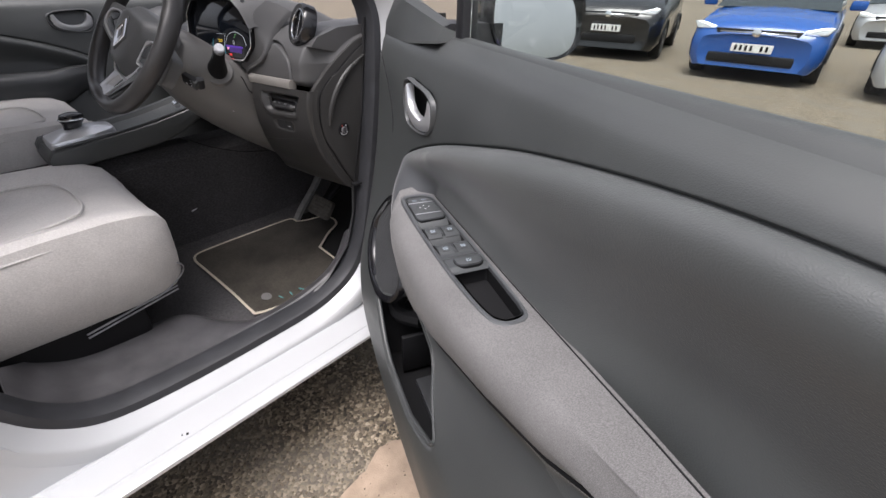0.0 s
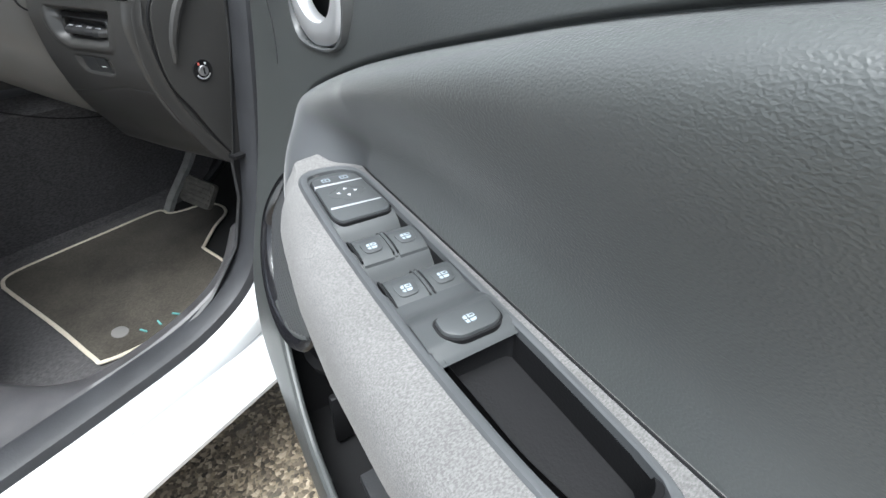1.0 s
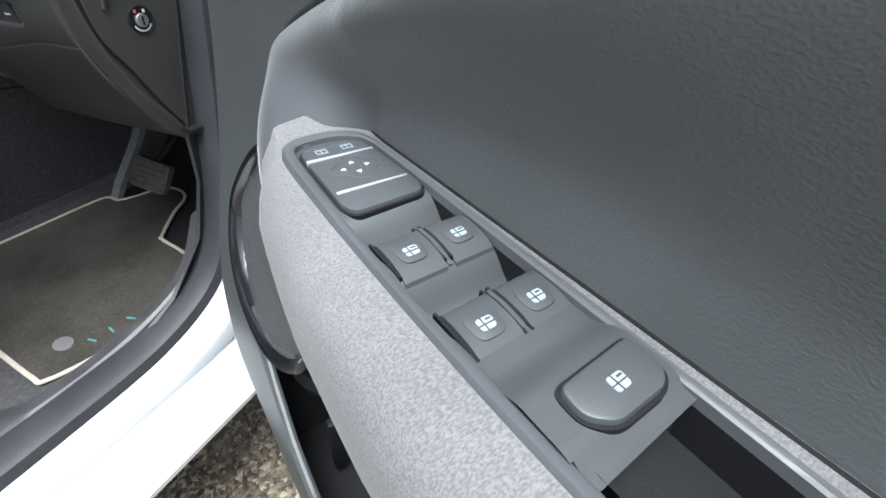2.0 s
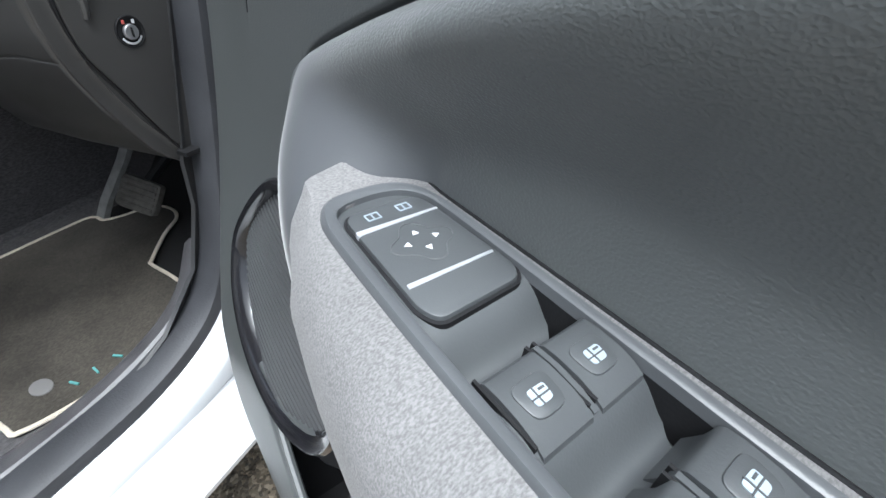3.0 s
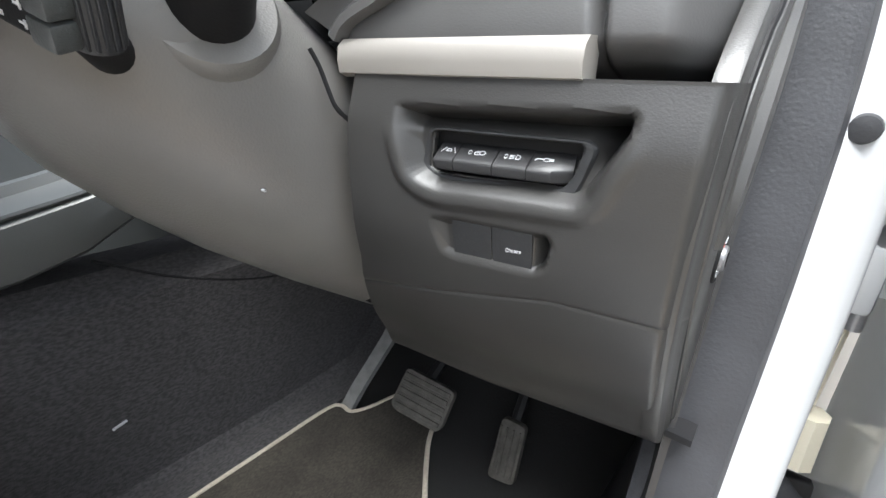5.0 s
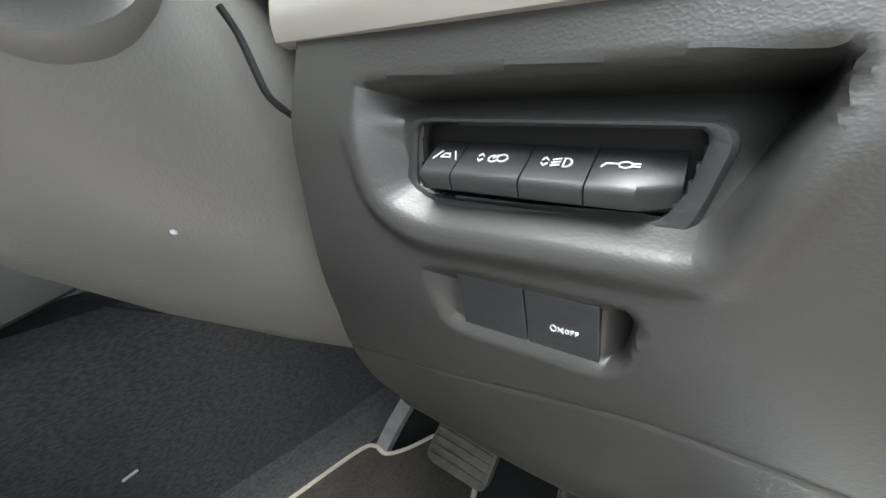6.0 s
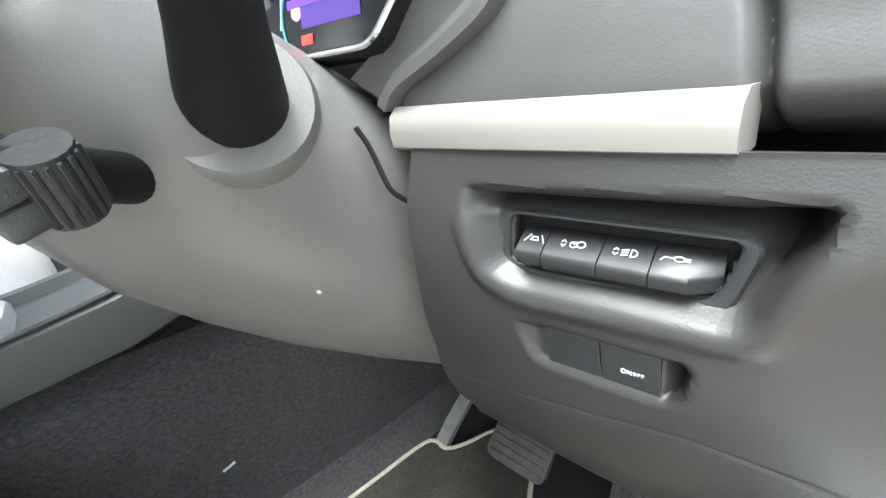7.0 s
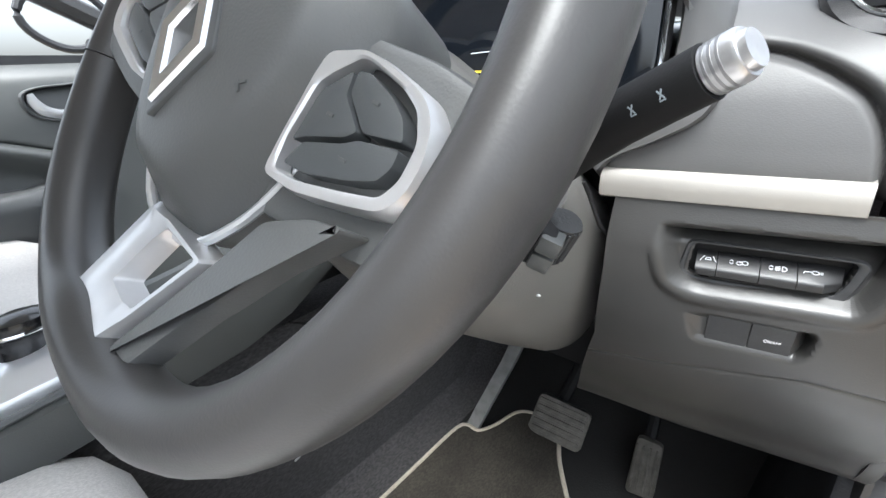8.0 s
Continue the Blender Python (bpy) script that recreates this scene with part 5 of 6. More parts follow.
cuts = [-0.0395, -0.0262, -0.0012, 0.0190, 0.0430]
for k, kind in enumerate(("lane", "dial", "lamp", "plug")):
    x0, x1 = cuts[k] + 0.0003, cuts[k + 1] - 0.0003
    prof = [(-0.008, 0.0053), (-0.006, 0.0047), (0.0048, -0.0021), (0.0062, -0.0034), (0.0066, -0.0050), (0.0055, -0.0090), (0.0, -0.0105), (-0.008, -0.0105)]
    rings_ = []
    for j, x in enumerate((x0, x0 + 0.0006, x1 - (0.010 if k == 3 else 0.0006), x1)):
        f = 0.35 if (k == 3 and j == 3) else 1.0
        g = 0.0035 if (k == 0 and j == 0) else 0.0
        rings_.append([(x + (g if z < -0.006 else 0), -(min(a, -0.003) if f < 1 else a), z) for a, z in prof])
    btn = part("push_button", loft(rings_), BUTTON, row, "dark button with a white symbol")
    part("icon", moved(symbol(kind), Matrix.Translation(((x0 + x1) / 2 - (0.004 if k == 3 else 0) + (0.001 if k == 0 else 0), 0.0004, 0.0017)) @ Matrix.Rotation(radians(32), 4, "X") @ Matrix.Diagonal((0.92, 0.92, 1, 1))), ICON, btn, "white symbol")

bay = thing("switch_plate", pose(-1.034, 0.5416, 0.8720, 13.5, 0, 9.6), "blanking plate and speaker switch with white symbol", "switches")
for x0, x1, nm in ((-0.0272, -0.0009, "blank"), (-0.0003, 0.0246, "push_button")):
    k = part(nm, moved(slab(round_poly([(x0, -0.0135), (x1, -0.0135), (x1, 0.0132), (x0, 0.0132)], 0.0008), -0.006, 0.0035, 0.0004), STAND), PLASTIC_DEEP, bay)
    for poly in k.data.polygons:
        poly.use_smooth = False
part("icon", moved(moved(symbol("horn"), Matrix.Diagonal((0.72, 0.72, 1, 1))), Matrix.Translation((0.0125, -0.0038, -0.0005)) @ Matrix.Rotation(radians(90), 4, "X")), ICON, k, "white symbol")
part("seam", moved(slab([(-0.0005, -0.0135), (0.0005, -0.0135), (0.0005, 0.014), (-0.0005, 0.014)], 0.0, 0.002), STAND), BLACK, bay)

# ---- steering ----
CENTRE, TIP, TURNED = (-1.262, 0.318, 1.080), 55.5, -17.0
WHEEL = pose(*CENTRE, TIP, 0, 0)
column = thing("steering_column", WHEEL, "dark grey plastic steering column shroud", "steering column")
rows = []
for s, w, lo, hi in ((0.055, 0.062, 0.050, 0.058), (0.064, 0.078, 0.062, 0.064), (0.10, 0.094, 0.086, 0.066), (0.15, 0.106, 0.106, 0.066), (0.20, 0.112, 0.116, 0.066), (0.26, 0.114, 0.123, 0.066), (0.34, 0.114, 0.126, 0.066), (0.46, 0.110, 0.126, 0.06)):
    ring = []
    for a in np.linspace(0, 6.2832, 40, endpoint=False):
        c, sn = math.cos(a), math.sin(a)
        p = 0.92
        ring.append((w * math.copysign(abs(c) ** p, c), (hi if sn > 0 else lo) * math.copysign(abs(sn) ** p, sn), -s))
    rows.append(ring)
to_column = WHEEL.inverted()
part("shroud", loft(rows), COLUMN_LIT, column, "grained plastic shroud")
seam_line = [to_column @ Vector(p) for p in ((-1.148, 0.500, 0.980), (-1.145, 0.504, 0.970), (-1.140, 0.506, 0.956), (-1.137, 0.508, 0.947), (-1.136, 0.515, 0.940), (-1.136, 0.524, 0.934))]
part("shroud_seam", tube(spline(seam_line, 16), 0.0016, 6), BLACK, column, "dark seam between the shroud halves")
part("speck", box(0.004, 0.002, 0.003, 0.0008, 1, at=(0.097, -0.067, -0.2286)), ICON, column, "white speck")

CAP = mat("brushed silver", (0.55, 0.55, 0.56), 0.32, metal=0.8, vary=0.1, vary_size=0.01)
stalk = thing("wiper_stalk", pose(0, 0, 0), "dark wiper stalk with a silver ribbed end", "stalk")
A, B = Vector((-1.178, 0.455, 0.992)), Vector((-1.050, 0.420, 1.062))
path = [A.lerp(B, f) for f in (-0.1, 0.1, 0.3, 0.45, 0.6, 0.90)]
part("collar", tube([A.lerp(B, f) for f in (-0.30, 0.02, 0.09, 0.115, 0.11, -0.04)], [0.044, 0.040, 0.0370, 0.0345, 0.0318, 0.0305], 36), COLUMN_LIT, stalk, "moulded collar on the column")
part("boot", tube([A.lerp(B, -0.16), A.lerp(B, 0.02), A.lerp(B, 0.03)], [0.0316, 0.0312, 0.0300], 24), BLACK, stalk, "black stalk opening")
part("arm", tube(path, [0.0240, 0.0235, 0.0195, 0.0162, 0.0140, 0.0126], 28), BLACK, stalk, "satin black stalk")
part("end_cap", tube([A.lerp(B, f) for f in (0.90, 0.905, 0.985, 1.0)], [0.0102, 0.0111, 0.0111, 0.0102], 28), CAP, stalk, "silver stalk end")
for f in (0.915, 0.935, 0.955):
    part("rib", tube([A.lerp(B, f), A.lerp(B, f + 0.008)], 0.0114, 28), STEEL, stalk)
part("button", tube([A.lerp(B, 1.0), A.lerp(B, 1.02)], [0.0086, 0.0080], 24), CAP, stalk, "push button in the end")
D = (B - A).normalized()
face_n = (Vector((0.15, -0.95, 0.1)) - D * Vector((0.15, -0.95, 0.1)).dot(D)).normalized()
frame_m = Matrix((D, face_n.cross(D) * -1, face_n)).transposed().to_4x4()
for f, s in ((0.70, 0.9), (0.80, 0.9)):
    bits = [moved(box(0.0011, 0.009 * s, 0.0005), Matrix.Rotation(0.5, 4, "Z")), moved(box(0.0011, 0.009 * s, 0.0005), Matrix.Rotation(-0.5, 4, "Z")), box(0.005, 0.001, 0.0005, at=(0, 0.0045, 0))]
    part("icon", moved(joined(*bits), Matrix.Translation(A.lerp(B, f) + face_n * 0.0136) @ frame_m @ Matrix.Scale(0.6, 4)), ICON_BLUE, stalk, "white wiper symbol")

pod = thing("audio_control", pose(-1.123, 0.369, 0.990, 18, 24, 24) @ Matrix.Scale(0.64, 4), "dark audio control pod on the steering column", "switch")
part("body", box(0.058, 0.022, 0.036, 0.004, 3), BLACK, pod)
to_pod = (pose(-1.123, 0.369, 0.990, 18, 24, 24) @ Matrix.Scale(0.64, 4)).inverted()
part("stem", tube([to_pod @ Vector(p) for p in ((-1.126, 0.373, 0.989), (-1.150, 0.392, 0.980), (-1.185, 0.412, 0.970))], [0.013, 0.015, 0.018], 20), BLACK, pod, "black stem into the column")
part("paddle", box(0.017, 0.026, 0.016, 0.0025, 2, at=(0.026, -0.002, 0.0085)), PLASTIC, pod, "grey paddle")
part("paddle", box(0.017, 0.026, 0.016, 0.0025, 2, at=(0.026, -0.002, -0.0085)), PLASTIC, pod, "grey paddle")
part("wheel_drum", tube([(0.030, 0.012, -0.018), (0.030, 0.012, 0.018)], 0.013, 18), PLASTIC_DEEP, pod, "ribbed thumb wheel")
for k in range(7):
    a = radians(-60 + 20 * k)
    part("rib", box(0.0022, 0.0022, 0.032, 0.0004, 1, at=(0.030 + 0.0132 * math.cos(a), 0.012 + 0.0132 * math.sin(a), 0)), PLASTIC_DEEP, pod)
for z in (-0.010, 0.0, 0.010):
    part("icon", joined(box(0.0050, 0.0006, 0.0013, at=(0.010, -0.0113, z)), box(0.0013, 0.0006, 0.0046, at=(0.0115, -0.0113, z))), ICON, pod, "white arrow")
part("print", box(0.009, 0.0006, 0.0028, at=(-0.008, -0.0113, -0.0105)), ICON, pod, "small white lettering bar")

SPOKE = mat("satin spoke silver", (0.62, 0.62, 0.63), 0.32, metal=0.65, vary=0.06, vary_size=0.02)
wheel = thing("steering_wheel", pose(-1.248, 0.313, 1.0765, 56, 0, 2.7) @ pose(0, 0, 0, 0, 0, TURNED), "black leather steering wheel with satin silver spokes", "steering wheel")
R = 0.1740
n = 96
rings = []
for k in range(n):
    a = 2 * math.pi * k / n
    deg = (math.degrees(a) + 360) % 360
    flat = 0.012 * math.exp(-(((deg - 270) / 32) ** 2))
    r = 0.0174 + 0.0018 * (math.exp(-(((deg - 40) / 18) ** 2)) + math.exp(-(((deg - 140) / 18) ** 2)))
    c = Vector(((R - flat * 0.3) * math.cos(a), (R - flat) * math.sin(a), 0))
    o = Vector((math.cos(a), math.sin(a), 0))
    foot = 0.010 * math.exp(-(((deg - 270) / 13) ** 2))
    c, r = c - o * foot * 0.5, r + foot * 0.35
    rings.append([c + o * (r * 0.88 * math.cos(b)) + Vector((0, 0, r * 1.08 * math.sin(b))) for b in np.linspace(0, 6.2832, 18, endpoint=False)])
part("rim", loft(rings + [rings[0]], caps=False), WHEEL_SKIN, wheel, "black leather rim")
for deg in (196,):
    a = radians(deg)
    o, tng = Vector((math.cos(a), math.sin(a), 0)), Vector((-math.sin(a), math.cos(a), 0))
    c = o * R
    seam = [c + o * (0.0155 * math.cos(b)) + Vector((0, 0, 0.0190 * math.sin(b))) for b in np.linspace(0, 6.2832, 20, endpoint=False)]
    part("stitch_seam", tube(seam, 0.0007, 4, closed=True), BLACK, wheel)
# Hub pad.
PAD = [(-0.072, 0.052), (-0.048, 0.066), (0.048, 0.066), (0.071, 0.053), (0.077, 0.025), (0.068, -0.021), (0.052, -0.063), (0.024, -0.096), (-0.024, -0.096), (-0.052, -0.063), (-0.068, -0.021), (-0.077, 0.025)]
pad = round_poly(PAD, 0.018)
rows = [[(x * s, y * s, z) for x, y in pad] for s, z in ((0.98, -0.055), (1.0, -0.024), (0.988, -0.016), (0.965, -0.0115), (0.74, 0.0085), (0.70, 0.0122), (0.60, 0.0148), (0.45, 0.0165), (0.2, 0.0175))]
hub = part("hub_pad", loft(rows), HUB_SKIN, wheel, "grained dark grey airbag pad")
lower_edge = [(x * 1.018, y * 1.018, -0.010) for x, y in pad if y < 0.028]
k = max(range(len(lower_edge)), key=lambda q: math.dist(lower_edge[q], lower_edge[q - 1]))
part("hub_trim", tube(lower_edge[k:] + lower_edge[:k], 0.0026, 8), SATIN_CHROME, hub, "thin bright trim round the hub")
part("crease_mark", moved(joined(moved(box(0.010, 0.0012, 0.0006), Matrix.Rotation(0.5, 4, "Z")), moved(box(0.008, 0.0012, 0.0006), Matrix.Rotation(-0.9, 4, "Z"))), Matrix.Translation((0.040, -0.012, 0.0148))), SMOOTH, hub, "small moulded mark")
# Badge as a plain chrome lozenge.
badge = part("badge", moved(loft([[(x * s, y * s, z) for x, y in ((0, 0.036), (0.020, 0.0), (0, -0.036), (-0.020, 0.0))] for s, z in ((1.0, 0.0), (0.95, 0.004), (0.60, 0.004), (0.56, 0.001))], caps=False), Matrix.Translation((-0.006, -0.006, 0.0172))), CHROME, hub, "plain chrome lozenge badge")
part("badge_bed", moved(slab(round_poly([(0, 0.043), (0.026, 0.0), (0, -0.043), (-0.026, 0.0)], 0.004), 0.0, 0.0030, 0.001), Matrix.Translation((-0.006, -0.006, 0.0160))), SMOOTH, hub, "dark bed of the badge")
# Side spokes with button pads.
FRAME_OUT = [(0.060, 0.021), (0.0825, 0.0262), (0.0945, 0.0252), (0.1190, 0.0198), (0.1285, 0.0125), (0.1345, -0.003), (0.1340, -0.0175), (0.1275, -0.0270), (0.1105, -0.0325), (0.0825, -0.0400), (0.060, -0.0402)]
FRAME_IN = [(0.0655, 0.006), (0.0810, 0.0216), (0.0855, 0.0220), (0.1060, 0.0178), (0.1175, 0.0122), (0.1245, 0.0020), (0.1255, -0.0120), (0.1215, -0.0210), (0.1050, -0.0265), (0.0800, -0.0338), (0.0660, -0.0350), (0.0635, -0.020)]
KEY_SHAPES = [[(0.0735, -0.021), (0.0750, 0.003), (0.0870, 0.0165), (0.0892, 0.0062), (0.1040, -0.0046), (0.0995, -0.0088), (0.0800, -0.0165)],
        [(0.0908, 0.0075), (0.0890, 0.0172), (0.0960, 0.0178), (0.1110, 0.0133), (0.1208, 0.0078), (0.1262, 0.0), (0.1065, -0.0040)],
        [(0.0750, -0.0308), (0.0890, -0.0298), (0.1115, -0.0225), (0.1240, -0.0168), (0.1272, -0.0100), (0.1265, -0.0026), (0.1066, -0.0070), (0.1000, -0.0112), (0.0800, -0.0190)]]
for s in (-1, 1):
    flip = lambda poly: [(s * a, b) for a, b in (poly if s > 0 else poly[::-1])]
    sp = part("side_spoke", ring_between(round_poly(flip(FRAME_OUT), 0.005), round_poly(flip(FRAME_IN), 0.003), -0.0130, 0.0020, -0.0065, 160), SPOKE, wheel, "satin silver spoke frame")
    part("spoke_back", slab(round_poly(flip([(0.05, 0.036), (0.105, 0.036), (0.158, 0.026), (0.164, -0.02), (0.158, -0.040), (0.110, -0.052), (0.05, -0.060)]), 0.01), -0.032, -0.0085, 0.006), HUB_SKIN, sp, "dark spoke body")
    for key_shape in [[(a - 0.0075, b) for a, b in shape_] for shape_ in KEY_SHAPES]:
        part("key", slab(round_poly(flip(key_shape), 0.0022), -0.013, 0.0004, 0.0005), SWITCH, sp, "dark wheel button")
        cx, cy = np.mean(flip(key_shape), axis=0)
        part("icon", box(0.004, 0.0014, 0.0005, at=(float(cx), float(cy), 0.0006)), SMOOTH, sp)
# Lower spoke: an open satin frame with a dark flank.
foot_out = round_poly([(-0.024, -0.090), (0.056, -0.088), (0.034, -0.158), (-0.024, -0.158)], 0.003)
foot_in = round_poly([(0.011, -0.094), (0.048, -0.092), (0.0385, -0.126), (0.010, -0.1263)], 0.002)
def ramp(bm):
    for v_ in bm.verts:
        v_.co.z += -0.008 + 0.30 * min(0.068, max(0, -0.090 - v_.co.y))
    return bm
part("lower_spoke", ramp(ring_between(foot_out, foot_in, -0.012, 0.003, -0.010, 160)), SPOKE, wheel, "satin silver lower spoke")
part("spoke_flank", ramp(slab(round_poly([(0.058, -0.084), (0.074, -0.056), (0.100, -0.042), (0.122, -0.036), (0.092, -0.070), (0.072, -0.105), (0.056, -0.156), (0.0365, -0.157)], 0.005), -0.016, -0.001, 0.003)), HUB_SKIN, wheel, "dark flank of the lower spoke")
# The hub and the side spokes lean a little towards the passenger side.
for ob in [q for q in bpy.data.objects if q.name.split(".")[0] in ("hub_pad", "hub_trim", "crease_mark", "badge_bed", "side_spoke", "spoke_back") or q.parent and q.parent.name.split(".")[0] == "side_spoke" or q.name == "badge" and q.parent == hub]:
    for v_ in ob.data.vertices:
        v_.co.z -= 0.135 * v_.co.x
part("boss", loft([[(r * math.cos(a), r * math.sin(a), z) for a in np.linspace(0, 6.2832, 24, endpoint=False)] for r, z in ((0.055, -0.075), (0.06, -0.03))]), BLACK, wheel)

# Instrument display behind the wheel.
cluster = thing("instrument_display", pose(-1.242, 0.513, 1.085, 82, 0, 9.6), "dark digital instrument display with lit speed figure", "display")
glass = part("screen", slab(round_poly([(-0.100, -0.068), (0.095, -0.068), (0.127, -0.035), (0.127, 0.025), (0.095, 0.065), (-0.095, 0.065), (-0.127, 0.025), (-0.127, -0.035)], 0.008), -0.012, 0.0, 0.002), SCREEN, cluster)
part("rim", ring_between(round_poly([(-0.104, -0.074), (0.099, -0.074), (0.1325, -0.038), (0.1325, 0.028), (0.099, 0.071), (-0.099, 0.071), (-0.1325, 0.028), (-0.1325, -0.038)], 0.010), round_poly([(-0.100, -0.068), (0.095, -0.068), (0.127, -0.035), (0.127, 0.025), (0.095, 0.065), (-0.095, 0.065), (-0.127, 0.025), (-0.127, -0.035)], 0.008), -0.01, 0.006, -0.001, 90), BLACK, cluster)
part("edge_line", tube([(x * 1.02, y * 1.03, 0.006) for x, y in round_poly([(-0.100, -0.068), (0.095, -0.068), (0.127, -0.035), (0.127, 0.025), (0.095, 0.065), (-0.095, 0.065), (-0.127, 0.025), (-0.127, -0.035)], 0.008)], 0.0016, 6, closed=True), CHROME, cluster, "thin bright edge line")
GLOW_W, GLOW_P, GLOW_Y, GLOW_R = glowing("lit white", (0.55, 0.58, 0.60), 0.35), glowing("lit violet", (0.08, 0.03, 0.30), 0.5), glowing("lit amber", (0.6, 0.42, 0.03), 0.4), glowing("lit red", (0.6, 0.04, 0.03), 0.5)
GLOW_C, GLOW_P2, GLOW_G, GLOW_K = glowing("lit cyan", (0.05, 0.25, 0.32), 0.35), glowing("dim violet", (0.04, 0.02, 0.12), 0.6), glowing("lit green", (0.10, 0.35, 0.08), 0.3), glowing("lit pink", (0.7, 0.3, 0.45), 0.5)
dial = [(0.064 + 0.040 * math.cos(a), -0.036 + 0.030 * math.sin(a), 0.001) for a in np.linspace(0.0, 3.0, 30)]
part("dial_arc", tube(dial, 0.0005, 4), GLOW_W, glass, "lit dial arc")
part("side_line", tube([(0.022 - 0.006 * math.sin(3 * a), -0.066 + 0.034 * a, 0.001) for a in np.linspace(0, 0.9, 10)], 0.0006, 4), GLOW_C, glass, "lit cyan line")
part("side_line", tube([(-0.030, -0.064, 0.001), (-0.034, -0.045, 0.001), (-0.030, -0.028, 0.001)], 0.0006, 4), GLOW_C, glass, "lit cyan line")
part("frame_line", tube([(-0.012, -0.014, 0.001), (0.022, -0.013, 0.001), (0.014, -0.052, 0.001)], 0.0004, 4), GLOW_W, glass, "thin lit line")
part("band", box(0.066, 0.0045, 0.0006, at=(0.056, -0.0405, 0.0008)), GLOW_P, glass, "violet lit band")
part("band", box(0.050, 0.012, 0.0004, at=(0.060, -0.048, 0.0006)), GLOW_P2, glass, "dim violet field")
for k in range(2):
    part("tick", box(0.007, 0.0014, 0.0006, at=(0.060 + 0.003 * k, -0.018 + 0.006 * k, 0.0008)), GLOW_G, glass, "green lit mark")
tx = bpy.data.curves.new("figure", "FONT")
tx.body, tx.size, tx.align_x = "0", 0.014, "CENTER"
fig = new("figure", tx)
me = bpy.data.meshes.new_from_object(fig)
bpy.data.objects.remove(fig)
me.materials.clear()
me.materials.append(GLOW_W)
fg = new("figure", me)
fg.parent, fg.location = glass, (0.056, -0.036, 0.0012)
fg["label"] = "lit zero"
for k in range(2):
    part("message", box(0.018 - 0.004 * k, 0.0018, 0.0006, at=(0.0, -0.028 - 0.004 * k, 0.0008)), GLOW_Y, glass, "amber message bar")
part("warning", box(0.010, 0.005, 0.0006, at=(0.039, -0.060, 0.0008)), GLOW_R, glass, "red warning lamp")
part("lamp", loft([[(0.030 + r * math.cos(a), -0.045 + r * math.sin(a), z) for a in np.linspace(0, 6.2832, 14, endpoint=False)] for r, z in ((0.0042, 0.0), (0.0040, 0.001))]), GLOW_K, glass, "pink lit lamp")

# ---- floor mat and pedals ----
MAT = [(-1.440, 0.340), (-1.472, 0.352), (-1.486, 0.385), (-1.489, 0.47), (-1.489, 0.60), (-1.488, 0.715), (-1.474, 0.740), (-1.447, 0.742), (-1.428, 0.775), (-1.408, 0.838), (-1.36, 0.855), (-1.315, 0.835), (-1.28, 0.775), (-1.222, 0.700), (-1.205, 0.688), (-1.13, 0.682), (-1.085, 0.668), (-1.036, 0.60), (-1.012, 0.52), (-1.008, 0.43), (-1.030, 0.350), (-1.06, 0.342), (-1.20, 0.344)]
MATZ = 0.350
outline = [tuple(p) for p in spline(MAT + [MAT[0]], 110)[:-1]]
fmat = thing("floor_mat", pose(0, 0, 0), "brown-grey carpet floor mat with cream piping", "floor mat")
part("carpet_sheet", slab(outline, MATZ, MATZ + 0.009, 0.002), MAT_CLOTH, fmat)
part("piping", tube([(x, y, MATZ + 0.0085) for x, y in outline], 0.0043, 8, 0.8, closed=True), PIPING, fmat, "cream bound edge")
part("badge", slab([(-1.083 + 0.019 * math.cos(a), 0.406 + 0.015 * math.sin(a)) for a in np.linspace(0, 6.2832, 20, endpoint=False)], MATZ + 0.009, MATZ + 0.0112, 0.001), GREY_PRINT, fmat, "grey oval badge")
# Three small stitched marks beside the badge.
for k, (x, y) in enumerate(((-1.046, 0.434), (-1.041, 0.465), (-1.038, 0.500))):
    part("stitching", moved(box(0.017, 0.0032, 0.003), Matrix.Translation((x, y, MATZ + 0.0112)) @ Matrix.Rotation(radians((14, -8, 24)[k]), 4, "Z")), TEAL_PRINT, fmat, "teal stitched bar")

brake = thing("brake_pedal", pose(-1.2755, 0.755, 0.4765, 58, 9, 11), "worn ribbed rubber brake pedal", "pedal")
part("pad", slab(round_poly([(-0.048, -0.030), (-0.036, -0.036), (0.040, -0.036), (0.047, -0.028), (0.048, 0.034), (-0.044, 0.036)], 0.010), -0.010, 0.006, 0.003), PEDAL, brake)
for k in range(5):
    part("rib", box(0.084, 0.0075, 0.004, 0.001, 1, at=(0, -0.025 + 0.0125 * k, 0.0070)), PEDAL, brake)
part("arm", tube([(-0.01, 0.0, -0.012), (0.0, 0.09, -0.05), (0.0, 0.24, -0.06), (0.0, 0.38, -0.02)], 0.011, 8), BLACK, brake, "black pedal arm")
accel = thing("accelerator_pedal", pose(-1.143, 0.808, 0.412, 70, 0, 6), "slim grey rubber accelerator pedal", "pedal")
part("pad", slab(round_poly([(-0.022, -0.052), (0.023, -0.048), (0.023, 0.050), (-0.018, 0.052)], 0.010), -0.008, 0.006, 0.003), PEDAL, accel)
for k in range(4):
    part("rib", box(0.004, 0.080, 0.004, 0.001, 1, at=(-0.0155 + 0.0105 * k, 0, 0.0075)), PEDAL, accel)
part("arm", tube([(0.0, 0.03, -0.01), (0.0, 0.14, -0.05), (0.0, 0.30, -0.03)], 0.010, 8), BLACK, accel, "black pedal arm")
BAR = mat("grey worn metal", (0.22, 0.22, 0.215), 0.5, vary=0.2, vary_size=0.02)
rest = thing("foot_rest_bar", pose(0, 0, 0), "grey metal bar rising from the footwell floor", "bar")
